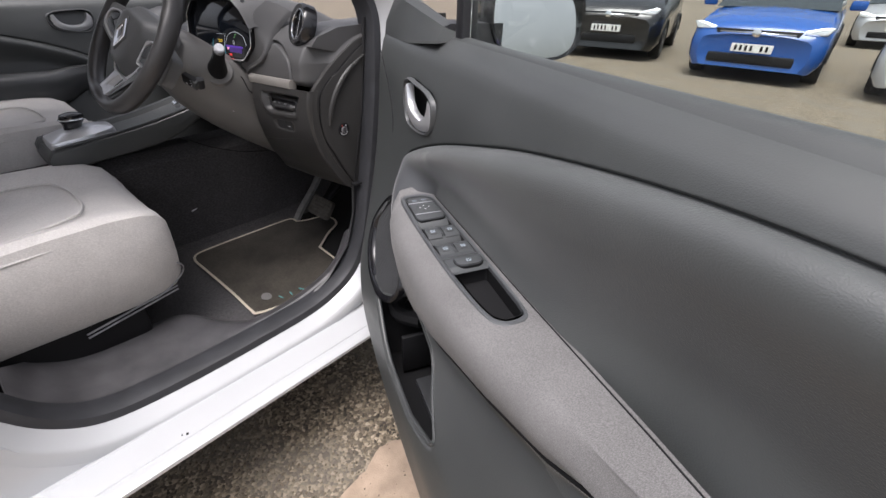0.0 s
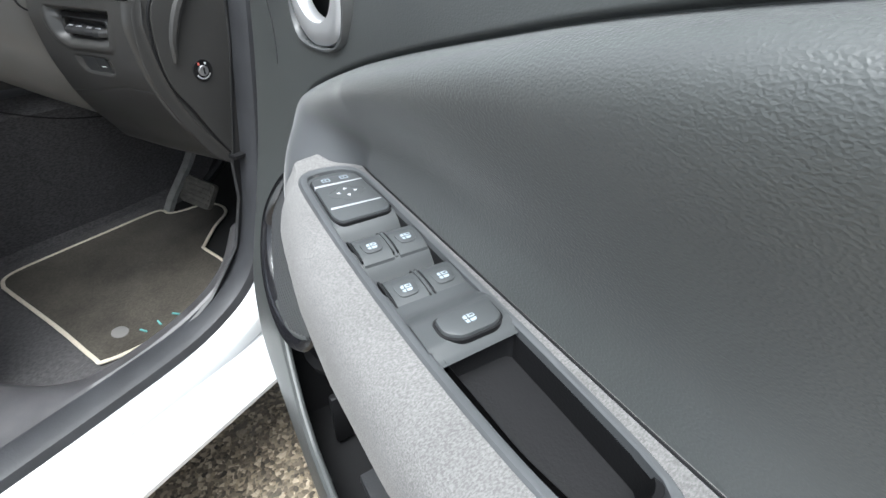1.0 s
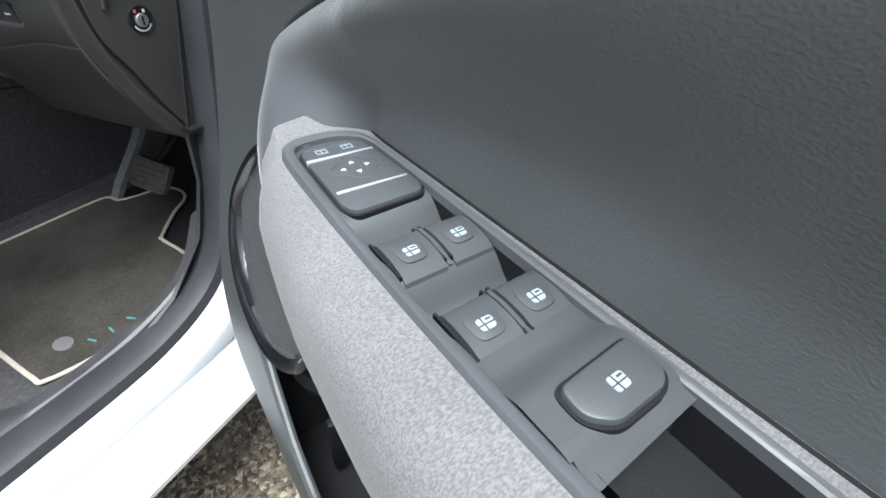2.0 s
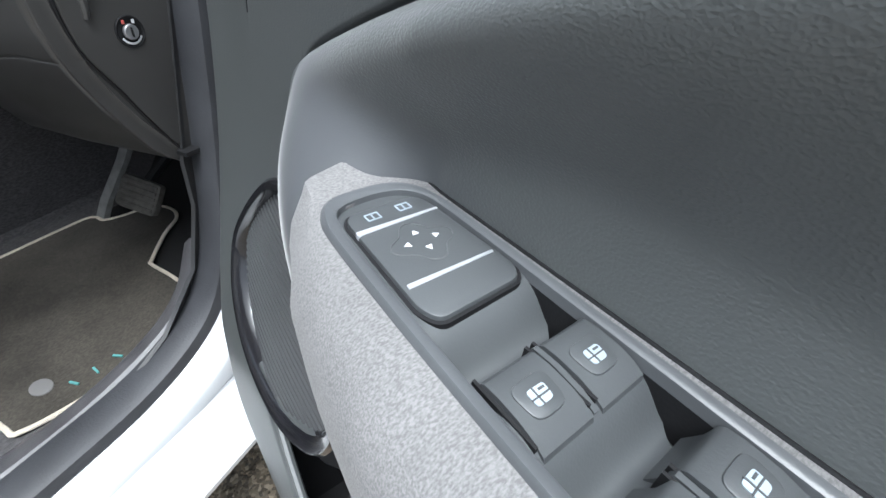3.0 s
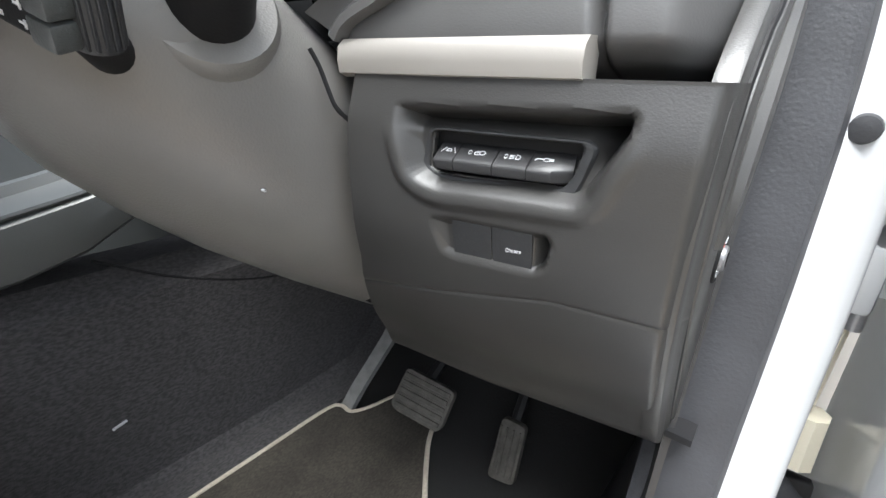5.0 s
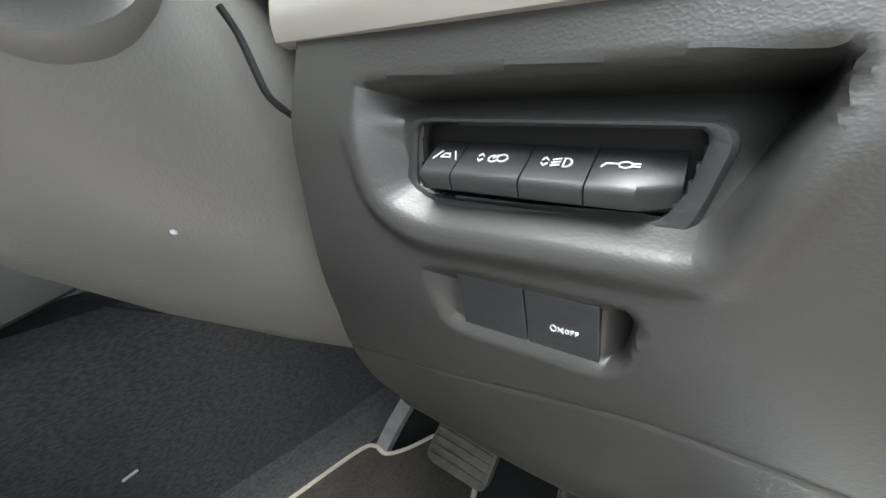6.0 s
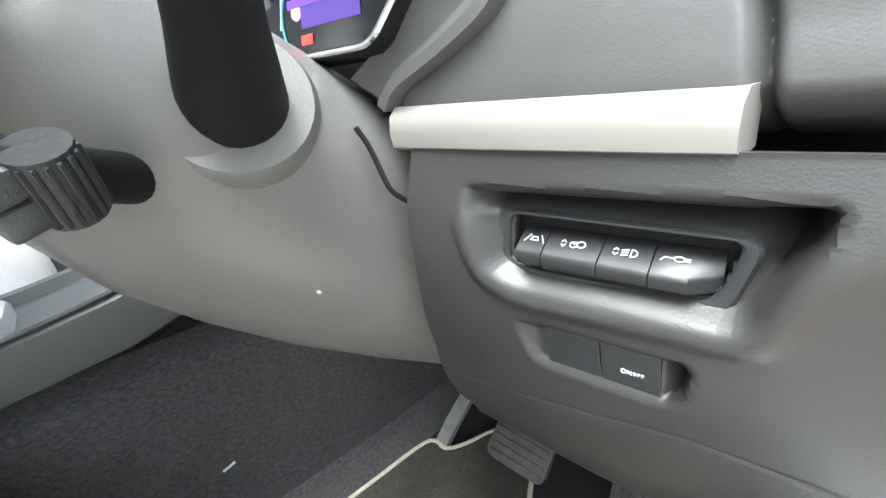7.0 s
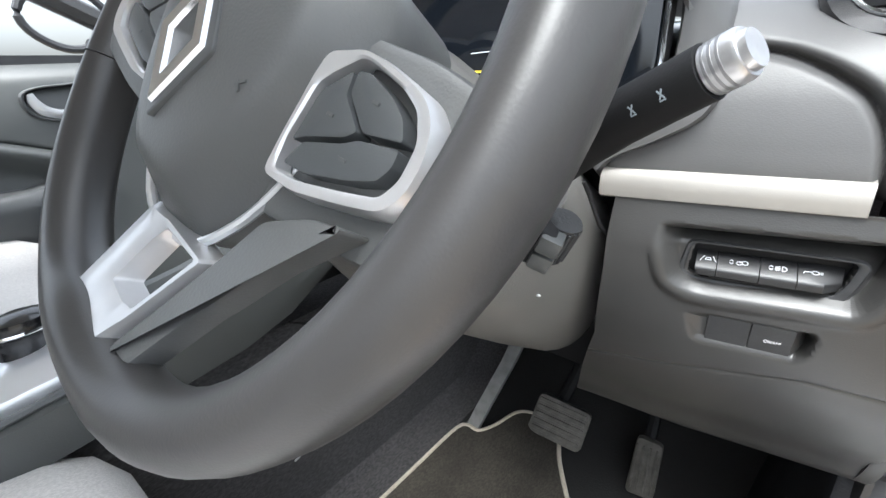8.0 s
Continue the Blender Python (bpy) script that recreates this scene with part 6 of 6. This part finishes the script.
part("bar", loft([[(x + a, y + b, z) for a, b in ((-0.014, -0.008), (0.014, -0.008), (0.014, 0.008), (-0.014, 0.008))] for x, y, z in ((-1.468, 0.745, 0.345), (-1.452, 0.77, 0.40), (-1.428, 0.83, 0.49), (-1.40, 0.90, 0.62))]), BAR, rest)

# ---- centre console ----
console = thing("centre_console", pose(0, 0, 0), "dark grey centre console with a gear selector and open tray", "centre console")
rows = []
for y, lo, hi in ((0.10, 0.735, 0.765), (0.112, 0.722, 0.782), (0.20, 0.728, 0.792), (0.30, 0.736, 0.803), (0.375, 0.744, 0.814), (0.44, 0.762, 0.828), (0.52, 0.806, 0.848), (0.62, 0.86, 0.88)):
    rows.append([(x, y, z) for x, z in ((-1.530, lo), (-1.521, lo + 0.006), (-1.518, (lo + hi) / 2), (-1.522, hi - 0.006), (-1.530, hi), (-1.545, hi - 0.001), (-1.552, hi - 0.014), (-1.69, hi - 0.014), (-1.697, hi - 0.001), (-1.712, hi), (-1.722, hi - 0.008), (-1.724, lo), (-1.70, lo - 0.01), (-1.56, lo - 0.01))])
part("body", loft(rows), PLASTIC, console, "moulded console body")
plate = round_poly([(-1.556, 0.118), (-1.686, 0.118), (-1.690, 0.22), (-1.668, 0.285), (-1.574, 0.285), (-1.552, 0.22)], 0.022)
part("selector_plate", loft([[(-1.62 + (x + 1.62) * s, 0.195 + (y - 0.195) * s, z + 0.10 * (y - 0.195) * s) for x, y in plate] for s, z in ((1.0, 0.772), (1.0, 0.792), (0.96, 0.7985), (0.80, 0.803), (0.55, 0.810), (0.42, 0.8125), (0.2, 0.813))]), SATIN_CHROME, console, "sculpted silver gear selector plate")
lever = part("gear_lever", loft([[(-1.62 + r * math.cos(a), 0.185 + r * 1.25 * math.sin(a) + k, z) for a in np.linspace(0, 6.2832, 20, endpoint=False)] for r, z, k in ((0.022, 0.796, 0), (0.017, 0.808, 0.004), (0.019, 0.824, 0.008), (0.025, 0.836, 0.01), (0.023, 0.850, 0.012), (0.010, 0.855, 0.012))]), GLOSS, console, "gloss black gear lever")
part("lever_ring", tube([(-1.62 + 0.0235 * math.cos(a), 0.195 + 0.031 * math.sin(a), 0.838) for a in np.linspace(0, 6.2832, 24, endpoint=False)], 0.0022, 6, closed=True), CHROME, lever, "chrome ring")
part("tray_lip", tube(spline([(-1.528, 0.12, 0.786), (-1.528, 0.30, 0.805), (-1.528, 0.44, 0.830), (-1.53, 0.53, 0.852)], 14), 0.0035, 6), SMOOTH, console, "lighter tray lip")
for k, (dx, dy) in enumerate(((0.0, 0.0), (0.02, 0.04))):
    part("socket", tube([(-1.58 - dx, 0.47 + dy, 0.838), (-1.60 - dx, 0.47 + dy, 0.842)], 0.009, 10), CHROME, console, "small chrome socket")
part("tunnel_seam", tube(spline([(-1.535, 0.44, 0.748), (-1.532, 0.52, 0.70), (-1.530, 0.62, 0.66), (-1.528, 0.72, 0.64)], 14), 0.0018, 5), BLACK, console, "dark joint in the carpet")

scrap = thing("paper_scrap", pose(-1.5765, 0.424, 0.478), "tiny white paper scrap stuck to the carpeted tunnel", "litter")
part("paper", moved(box(0.002, 0.020, 0.0045, 0.0008, 1), Matrix.Rotation(radians(14), 4, "X")), ICON, scrap)


# ---- seats ----
def seat(name, m, label, group):
    s = thing(name, m, label, "car seat", group)
    def ring(y, top, low, half, bol, drop):
        pts = []
        for f, z in ((-0.78, low), (-0.90, low + 0.03), (-0.99, (top + low) / 2), (-1.0, top - 0.030), (-0.97, top + bol * 0.6), (-0.90, top + bol), (-0.78, top + bol * 0.8), (-0.64, top + 0.002), (-0.45, top - 0.006), (0, top - 0.008)):
            pts.append((f, z))
        pts += [(-f, z) for f, z in pts[-2::-1]]
        return [(f * half, y, z - drop * (1 if z > (top + low) / 2 else 0)) for f, z in pts]
    rows = [ring(-0.46, 0.30, 0.12, 0.245, 0.05, 0), ring(-0.30, 0.305, 0.12, 0.248, 0.055, 0), ring(-0.10, 0.325, 0.115, 0.250, 0.045, 0), ring(0.10, 0.345, 0.11, 0.250, 0.030, 0), ring(0.22, 0.352, 0.11, 0.248, 0.020, 0.0),
            ring(0.28, 0.350, 0.115, 0.240, 0.012, 0.002), ring(0.315, 0.340, 0.12, 0.226, 0.006, 0.004), ring(0.335, 0.315, 0.135, 0.205, 0.002, 0.006), ring(0.340, 0.28, 0.16, 0.18, 0.0, 0.004)]
    cushion = part("cushion", loft(rows), SEAT_CLOTH, s, "light grey woven cloth cushion")
    path = spline([(0.155, -0.40, 0.312), (0.160, -0.10, 0.334), (0.158, 0.08, 0.352), (0.135, 0.175, 0.3555), (0.08, 0.205, 0.350), (0, 0.212, 0.347), (-0.08, 0.205, 0.350), (-0.135, 0.175, 0.3555), (-0.158, 0.08, 0.352), (-0.160, -0.10, 0.334), (-0.155, -0.40, 0.312)], 60)
    part("seam", tube(path, 0.0035, 6), SEAT_CLOTH, cushion, "stitched seam")
    for f in (-1, 1):
        part("seam", tube(spline([(f * 0.235, -0.40, 0.325), (f * 0.243, -0.1, 0.335), (f * 0.243, 0.12, 0.342), (f * 0.222, 0.27, 0.338), (f * 0.19, 0.325, 0.318)], 20), 0.003, 6), SEAT_CLOTH, cushion, "stitched seam")
    part("base", box(0.40, 0.62, 0.12, 0.02, 2, at=(0, -0.08, 0.075)), BLACK, s, "black seat base")
    for f in (-1, 1):
        part("runner", box(0.035, 0.70, 0.03, 0.004, 1, at=(f * 0.19, -0.05, 0.0)), BLACK, s, "black metal runner")
    for k in range(2):
        part("rail", tube([(0.205, 0.10, 0.088 + 0.010 * k), (0.200, 0.31, 0.118 + 0.010 * k)], 0.0026, 6), STEEL, s, "grey metal rail")
    part("wire_loop", tube(spline([(0.20, 0.29, 0.205), (0.20, 0.335, 0.185), (0.20, 0.328, 0.155), (0.20, 0.27, 0.120), (0.19, 0.22, 0.110)], 16), 0.0022, 6), STEEL, s, "thin grey wire loop")
    back = [[(x * w, y + dy * (1 - abs(x) * 0.5), z) for x, dy in ((-1, 0.02), (-0.9, 0.07), (-0.6, 0.04), (0, 0.03), (0.6, 0.04), (0.9, 0.07), (1, 0.02), (0.9, -0.08), (0, -0.1), (-0.9, -0.08))] for y, z, w in ((-0.44, 0.26, 0.22), (-0.50, 0.45, 0.245), (-0.58, 0.70, 0.24), (-0.64, 0.88, 0.19), (-0.655, 0.92, 0.12))]
    part("backrest", loft(back), SEAT_CLOTH, s, "light grey cloth backrest")
    return s


driver = seat("front_seat", pose(-1.305, -0.115, 0.375), "light grey cloth driver's seat with stitched seams", "front seats")
other = copy_thing(driver, pose(-1.985, -0.04, 0.435))
other["label"] = "light grey cloth passenger seat beyond the console"

# ---- the far front door ----
FAR = Matrix(((0, -1, 0, -2.39), (-1, 0, 0, 0.79), (0, 0, 1, 0), (0, 0, 0, 1)))
far = thing("passenger_door", pose(0, 0, 0), "closed far car door with dark grey lining", "car door")
us = np.concatenate([np.linspace(-0.30, 0.30, 24), np.linspace(0.31, 0.55, 40), np.linspace(0.56, 1.30, 40)])
fu, fz = door_grid(us, 60, 30)
part("trim_panel", thicken(moved(sheet(fu, -(door_face(np.maximum(fu, 0.12), fz) + recess_depth(np.minimum(fu, 1.1), fz)), fz), FAR), 0.004), PLASTIC, far, "dark grey grained lining")
part("armrest", moved(loft([[(p[0], p[1], p[2]) for i, p in enumerate(arm_ring(u)) if i not in (3, 4)] for u in (0.370, 0.376, 0.39, 0.43, 0.50, 0.62, 0.75, 0.9, 1.05, 1.2)]), FAR), SMOOTH, far, "smooth grey armrest")
before = set(bpy.data.objects)
handle(far, 0.372, 1.035, 0.0945)
for ob in set(bpy.data.objects) - before:
    ob.data.transform(FAR)
part("outer_skin", box(0.05, 2.6, 0.75, 0.01, 2, at=(-2.40, -0.2, 0.72)), PAINT, far, "white painted skin")
rings = [[(-2.42, y, z), (-2.36, y, z), (-2.36, y, z + 0.05), (-2.42, y, z + 0.05)] for y, z in ((1.0, 1.075), (0.3, 1.09), (-1.8, 1.12))]
part("belt_strip", loft(rings), RUBBER, far, "black window strip")
bm = tube([(-2.56, 0.52 + 0.085 * math.cos(a) * (1 + 0.1 * math.cos(2 * a)), 1.235 + 0.075 * math.sin(a)) for a in np.linspace(0, 6.2832, 30, endpoint=False)], 0.010, 8, closed=True)
far_mirror = thing("far_door_mirror", pose(0, 0, 0), "far door mirror in a dark housing", "wing mirror")
part("housing_rim", bm, RUBBER, far_mirror)
part("glass", moved(slab([(0.52 + 0.083 * math.cos(a) * (1 + 0.1 * math.cos(2 * a)), 1.235 + 0.073 * math.sin(a)) for a in np.linspace(0, 6.2832, 30, endpoint=False)], -0.01, 0.0), Matrix(((0, 0, 1, -2.56), (1, 0, 0, 0), (0, 1, 0, 0), (0, 0, 0, 1)))), MIRROR, far_mirror, "mirror glass")
part("arm", tube([(-2.40, 0.62, 1.13), (-2.50, 0.58, 1.15), (-2.56, 0.56, 1.17)], 0.02, 8), RUBBER, far_mirror)

# ---- the near door mirror ----
wm = thing("wing_mirror", pose(-0.84, 0.79, 0, 0, 0, -27), "door mirror in a black housing with clear glass", "wing mirror")
shape = [(0.200 + 0.105 * math.copysign(abs(math.cos(a)) ** 0.75, math.cos(a)), 1.140 + 0.078 * math.copysign(abs(math.sin(a)) ** 0.75, math.sin(a)) - 0.010 * math.cos(a)) for a in np.linspace(0, 6.2832, 48, endpoint=False)]
def mirror_ring(s, u):
    return [(u, 0.200 + (a - 0.200) * s, 1.140 + (b - 1.140) * s) for a, b in shape]
part("housing", loft([mirror_ring(0.97, 0.266), mirror_ring(0.985, 0.284), mirror_ring(1.04, 0.286), mirror_ring(1.07, 0.272), mirror_ring(1.06, 0.24), mirror_ring(0.96, 0.19), mirror_ring(0.72, 0.15), mirror_ring(0.4, 0.135)], caps=False), GLOSS, wm, "black mirror housing")
bm = loft([[(u - 0.13 * (z - 1.14), y, z) for u, y, z in mirror_ring(0.97, f)] for f in (0.270, 0.273)])
part("glass", bm, MIRROR, wm, "mirror glass")
part("foot", loft([[(u, y, z) for u, z in ((0.16, 1.07), (0.28, 1.07), (0.28, 1.13), (0.18, 1.13))] for y in (0.0, 0.06, 0.12)]), RUBBER, wm, "black mirror foot")

# ---- hinge gap between the pillar and the door ----
hinge = thing("door_hinge", pose(-0.838, 0.80, 0.822), "white painted door hinge on the pillar", "hinge", "hinges")
part("leaf", box(0.030, 0.040, 0.060, 0.006, 2), PAINT, hinge)
part("leaf", box(0.060, 0.012, 0.040, 0.004, 2, at=(0.035, 0.012, 0.0)), PAINT, hinge)
part("pin", tube([(0.008, -0.01, -0.045), (0.008, -0.01, 0.045)], 0.007, 10), STEEL, hinge, "steel hinge pin")
copy_thing(hinge, pose(-0.838, 0.80, 0.47))
strap = thing("check_strap", pose(0, 0, 0), "black door check strap and wiring boot", "check strap")
part("arm", box(0.085, 0.014, 0.030, 0.004, 2, at=(-0.838, 0.80, 0.590)), BLACK, strap)
part("boot", tube(spline([(-0.885, 0.80, 0.600), (-0.85, 0.785, 0.595), (-0.825, 0.80, 0.575), (-0.79, 0.81, 0.57)], 12), 0.020, 10), RUBBER, strap, "ribbed rubber wiring boot")
part("block", box(0.022, 0.02, 0.055, 0.003, 1, at=(-0.838, 0.795, 0.905)), BLACK, strap, "black striker block")
CREAM = mat("primer cream", (0.66, 0.62, 0.50), 0.5, grain=0.2, grain_size=0.003)
for a, b, r in (((-0.840, 0.80, 0.79), (-0.842, 0.80, 0.69), 0.012), ((-0.830, 0.80, 0.68), (-0.828, 0.80, 0.62), 0.015), ((-0.835, 0.80, 0.55), (-0.84, 0.79, 0.42), 0.014)):
    part("seam_sealer", tube([a, b], r, 8), CREAM, strap, "cream seam sealer")
part("jamb", loft([[(-0.86, 0.80, z), (-0.83, 0.84, z), (-0.78, 0.92, z), (-0.72, 1.1, z)] for z in (0.30, 0.5, 0.8, 1.08)], closed=False), PAINT, strap, "white inner wing behind the hinges")
stop = thing("bump_stop", pose(-0.872, 0.745, 0.940, 90, 0, 0), "black rubber bump stop on the pillar", "bump stop")
part("pad", loft([[(r * math.cos(a), r * math.sin(a), z) for a in np.linspace(0, 6.2832, 18, endpoint=False)] for r, z in ((0.0105, -0.012), (0.0105, 0.004), (0.009, 0.008), (0.004, 0.009))]), RUBBER, stop)

# ---- parked cars ----
TYRE = mat("tyre rubber", (0.018, 0.018, 0.018), 0.8)
ALLOY = mat("alloy rim", (0.25, 0.26, 0.27), 0.35, metal=0.9)
LAMP_GLASS = mat("headlamp", (0.75, 0.78, 0.80), 0.08, metal=0.3, coat=0.8, vary=0.1, vary_size=0.05)
GLASS_DARK = mat("dark car glass", (0.03, 0.04, 0.045), 0.05, coat=0.6)
PLATE = mat("white plate", (0.78, 0.78, 0.76), 0.4)


def parked_car(name, m, paint, label, tall=1.45, wide=1.76):
    """A hatchback seen from the front; its nose points along -y at y = 0."""
    c = thing(name, m, label, "car", "parked cars")
    k = tall / 1.45
    hw = wide / 2
    def ring(y, bonnet, low, w):
        z0, z1 = low, bonnet
        return [(-w * 0.90, y, z0), (-w * 0.985, y, z0 + 0.12), (-w, y, z0 + (z1 - z0) * 0.55), (-w * 0.97, y, z0 + (z1 - z0) * 0.85), (-w * 0.88, y, z1 - 0.02), (-w * 0.5, y, z1 + 0.02), (0, y, z1 + 0.03), (w * 0.5, y, z1 + 0.02), (w * 0.88, y, z1 - 0.02), (w * 0.97, y, z0 + (z1 - z0) * 0.85), (w, y, z0 + (z1 - z0) * 0.55), (w * 0.985, y, z0 + 0.12), (w * 0.90, y, z0)]
    body_ = loft([ring(0.02, 0.60 * k, 0.24, hw * 0.70), ring(0.0, 0.62 * k, 0.20, hw * 0.80), ring(0.05, 0.70 * k, 0.18, hw * 0.90), ring(0.16, 0.77 * k, 0.18, hw * 0.97), ring(0.5, 0.86 * k, 0.20, hw), ring(1.05, 0.95 * k, 0.20, hw), ring(2.0, 0.98 * k, 0.20, hw), ring(3.6, 1.0 * k, 0.22, hw * 0.98), ring(4.0, 0.9 * k, 0.28, hw * 0.9)])
    part("body", body_, paint, c)
    cab = loft([[(s * w, y, z) for s, y, z in ((-1, y0, z0), (-0.6, y0 - 0.06, z0 + 0.01), (0.6, y0 - 0.06, z0 + 0.01), (1, y0, z0), (1, 3.4 - (z0 - 0.95 * k) * 0.5, z0), (-1, 3.4 - (z0 - 0.95 * k) * 0.5, z0))] for y0, z0, w in ((1.05, 0.95 * k, hw * 0.92), (1.45, 1.18 * k, hw * 0.84), (1.85, 1.38 * k, hw * 0.72))])
    part("glasshouse", cab, GLASS_DARK, c, "dark windows")
    part("roof", loft([[(s * hw * 0.74, y, z + (0.03 if abs(s) < 0.9 else 0)) for s in (-1, -0.5, 0, 0.5, 1)] for y, z in ((1.80, 1.37 * k), (2.3, 1.42 * k), (3.0, 1.41 * k), (3.4, 1.36 * k))], closed=False), paint, c)
    part("grille", moved(slab(round_poly([(-0.50, -0.035), (0.50, -0.035), (0.54, 0.05), (-0.54, 0.05)], 0.02), -0.02, 0.03, 0.01), Matrix.Translation((0, 0.045, 0.655 * k)) @ Matrix.Rotation(radians(80), 4, "X")), GLOSS, c, "gloss black grille")
    part("grille_bar", box(0.94, 0.012, 0.018, 0.004, 1, at=(0, 0.012, 0.665 * k)), CHROME, c, "chrome bar")
    part("badge", moved(slab([(0.055 * math.cos(a), 0.055 * math.sin(a)) for a in np.linspace(0, 6.2832, 20, endpoint=False)], 0, 0.012, 0.004), Matrix.Translation((0, 0.012, 0.665 * k)) @ Matrix.Rotation(radians(85), 4, "X")), CHROME, c, "plain round badge")
    pl = part("number_plate", box(0.52, 0.012, 0.11, 0.003, 1, at=(0, -0.022, 0.47 * k)), PLATE, c, "white number plate")
    for q in range(7):
        if q != 4:
            part("plate_bar", box(0.032, 0.004, 0.07, at=(-0.20 + 0.065 * q, -0.030, 0.47 * k)), BLACK, pl)
    part("lower_grille", box(1.10, 0.05, 0.13, 0.02, 2, at=(0, 0.02, 0.32 * k)), BLACK, c, "black lower grille")
    for s in (-1, 1):
        lamp = moved(slab(round_poly([(0.50, -0.03), (0.80, 0.0), (0.86, 0.09), (0.78, 0.10), (0.54, 0.04)], 0.015), -0.02, 0.04, 0.012), Matrix.Diagonal((s, 1, 1, 1)))
        hl = part("headlight", moved(lamp, Matrix.Translation((0, 0.10, 0.68 * k)) @ Matrix.Rotation(radians(72), 4, "X")), LAMP_GLASS, c, "clear headlight")
        part("lamp_bar", box(0.22, 0.01, 0.012, at=(s * 0.66, 0.035, 0.70 * k)), ICON, hl)
        part("fog_lamp", box(0.16, 0.04, 0.08, 0.015, 2, at=(s * 0.68, 0.055, 0.36 * k)), BLACK, c, "black fog lamp recess")
        part("mirror", box(0.20, 0.10, 0.13, 0.03, 2, at=(s * (hw + 0.10), 1.35, 1.02 * k)), paint, c)
        for y in (0.80, 3.35):
            circle = np.linspace(0, 6.2832, 26, endpoint=False)
            wh = part("wheel", loft([[(s * (hw - 0.20 + x), y + r * math.cos(a), 0.315 + r * math.sin(a)) for a in circle] for x, r in ((0.0, 0.30), (0.02, 0.315), (0.17, 0.315), (0.20, 0.30), (0.20, 0.22))]), TYRE, c, "black tyre")
            part("rim", loft([[(s * (hw - 0.20 + x), y + r * math.cos(a), 0.315 + r * math.sin(a)) for a in circle] for x, r in ((0.17, 0.21), (0.203, 0.215), (0.195, 0.10), (0.205, 0.03))]), ALLOY, wh, "grey alloy rim")
            part("arch", tube([(s * (hw - 0.008), y + 0.36 * math.cos(a), 0.315 + 0.36 * math.sin(a)) for a in np.linspace(0, math.pi, 14)], 0.025, 6), BLACK, c, "dark wheel arch")
    return c


BLUE = mat("bright blue car paint", (0.014, 0.085, 0.34), 0.25, coat=0.6, vary=0.03)
NEAR_BLACK = mat("black car paint", (0.012, 0.013, 0.015), 0.25, coat=0.6, vary=0.03)
SILVER = mat("silver car paint", (0.45, 0.46, 0.47), 0.3, metal=0.4, coat=0.5, vary=0.03)
parked_car("parked_car", pose(-1.24, 8.05, 0, 0, 0, 2), BLUE, "bright blue hatchback parked facing the camera")
parked_car("parked_car", pose(-3.75, 8.7, 0, 0, 0, 12), NEAR_BLACK, "black sport utility car parked beside a blue one", 1.65, 1.90)
parked_car("parked_car", pose(0.98, 7.7, 0, 0, 0, -6), PAINT, "white hatchback parked at the end of the row")
parked_car("parked_car", pose(0.4, 15.5, 0, 0, 0, 0), SILVER, "silver car parked in the row behind")
parked_car("parked_car", pose(-6.4, 9.3, 0, 0, 0, 12), SILVER, "silver car parked beyond the black one")
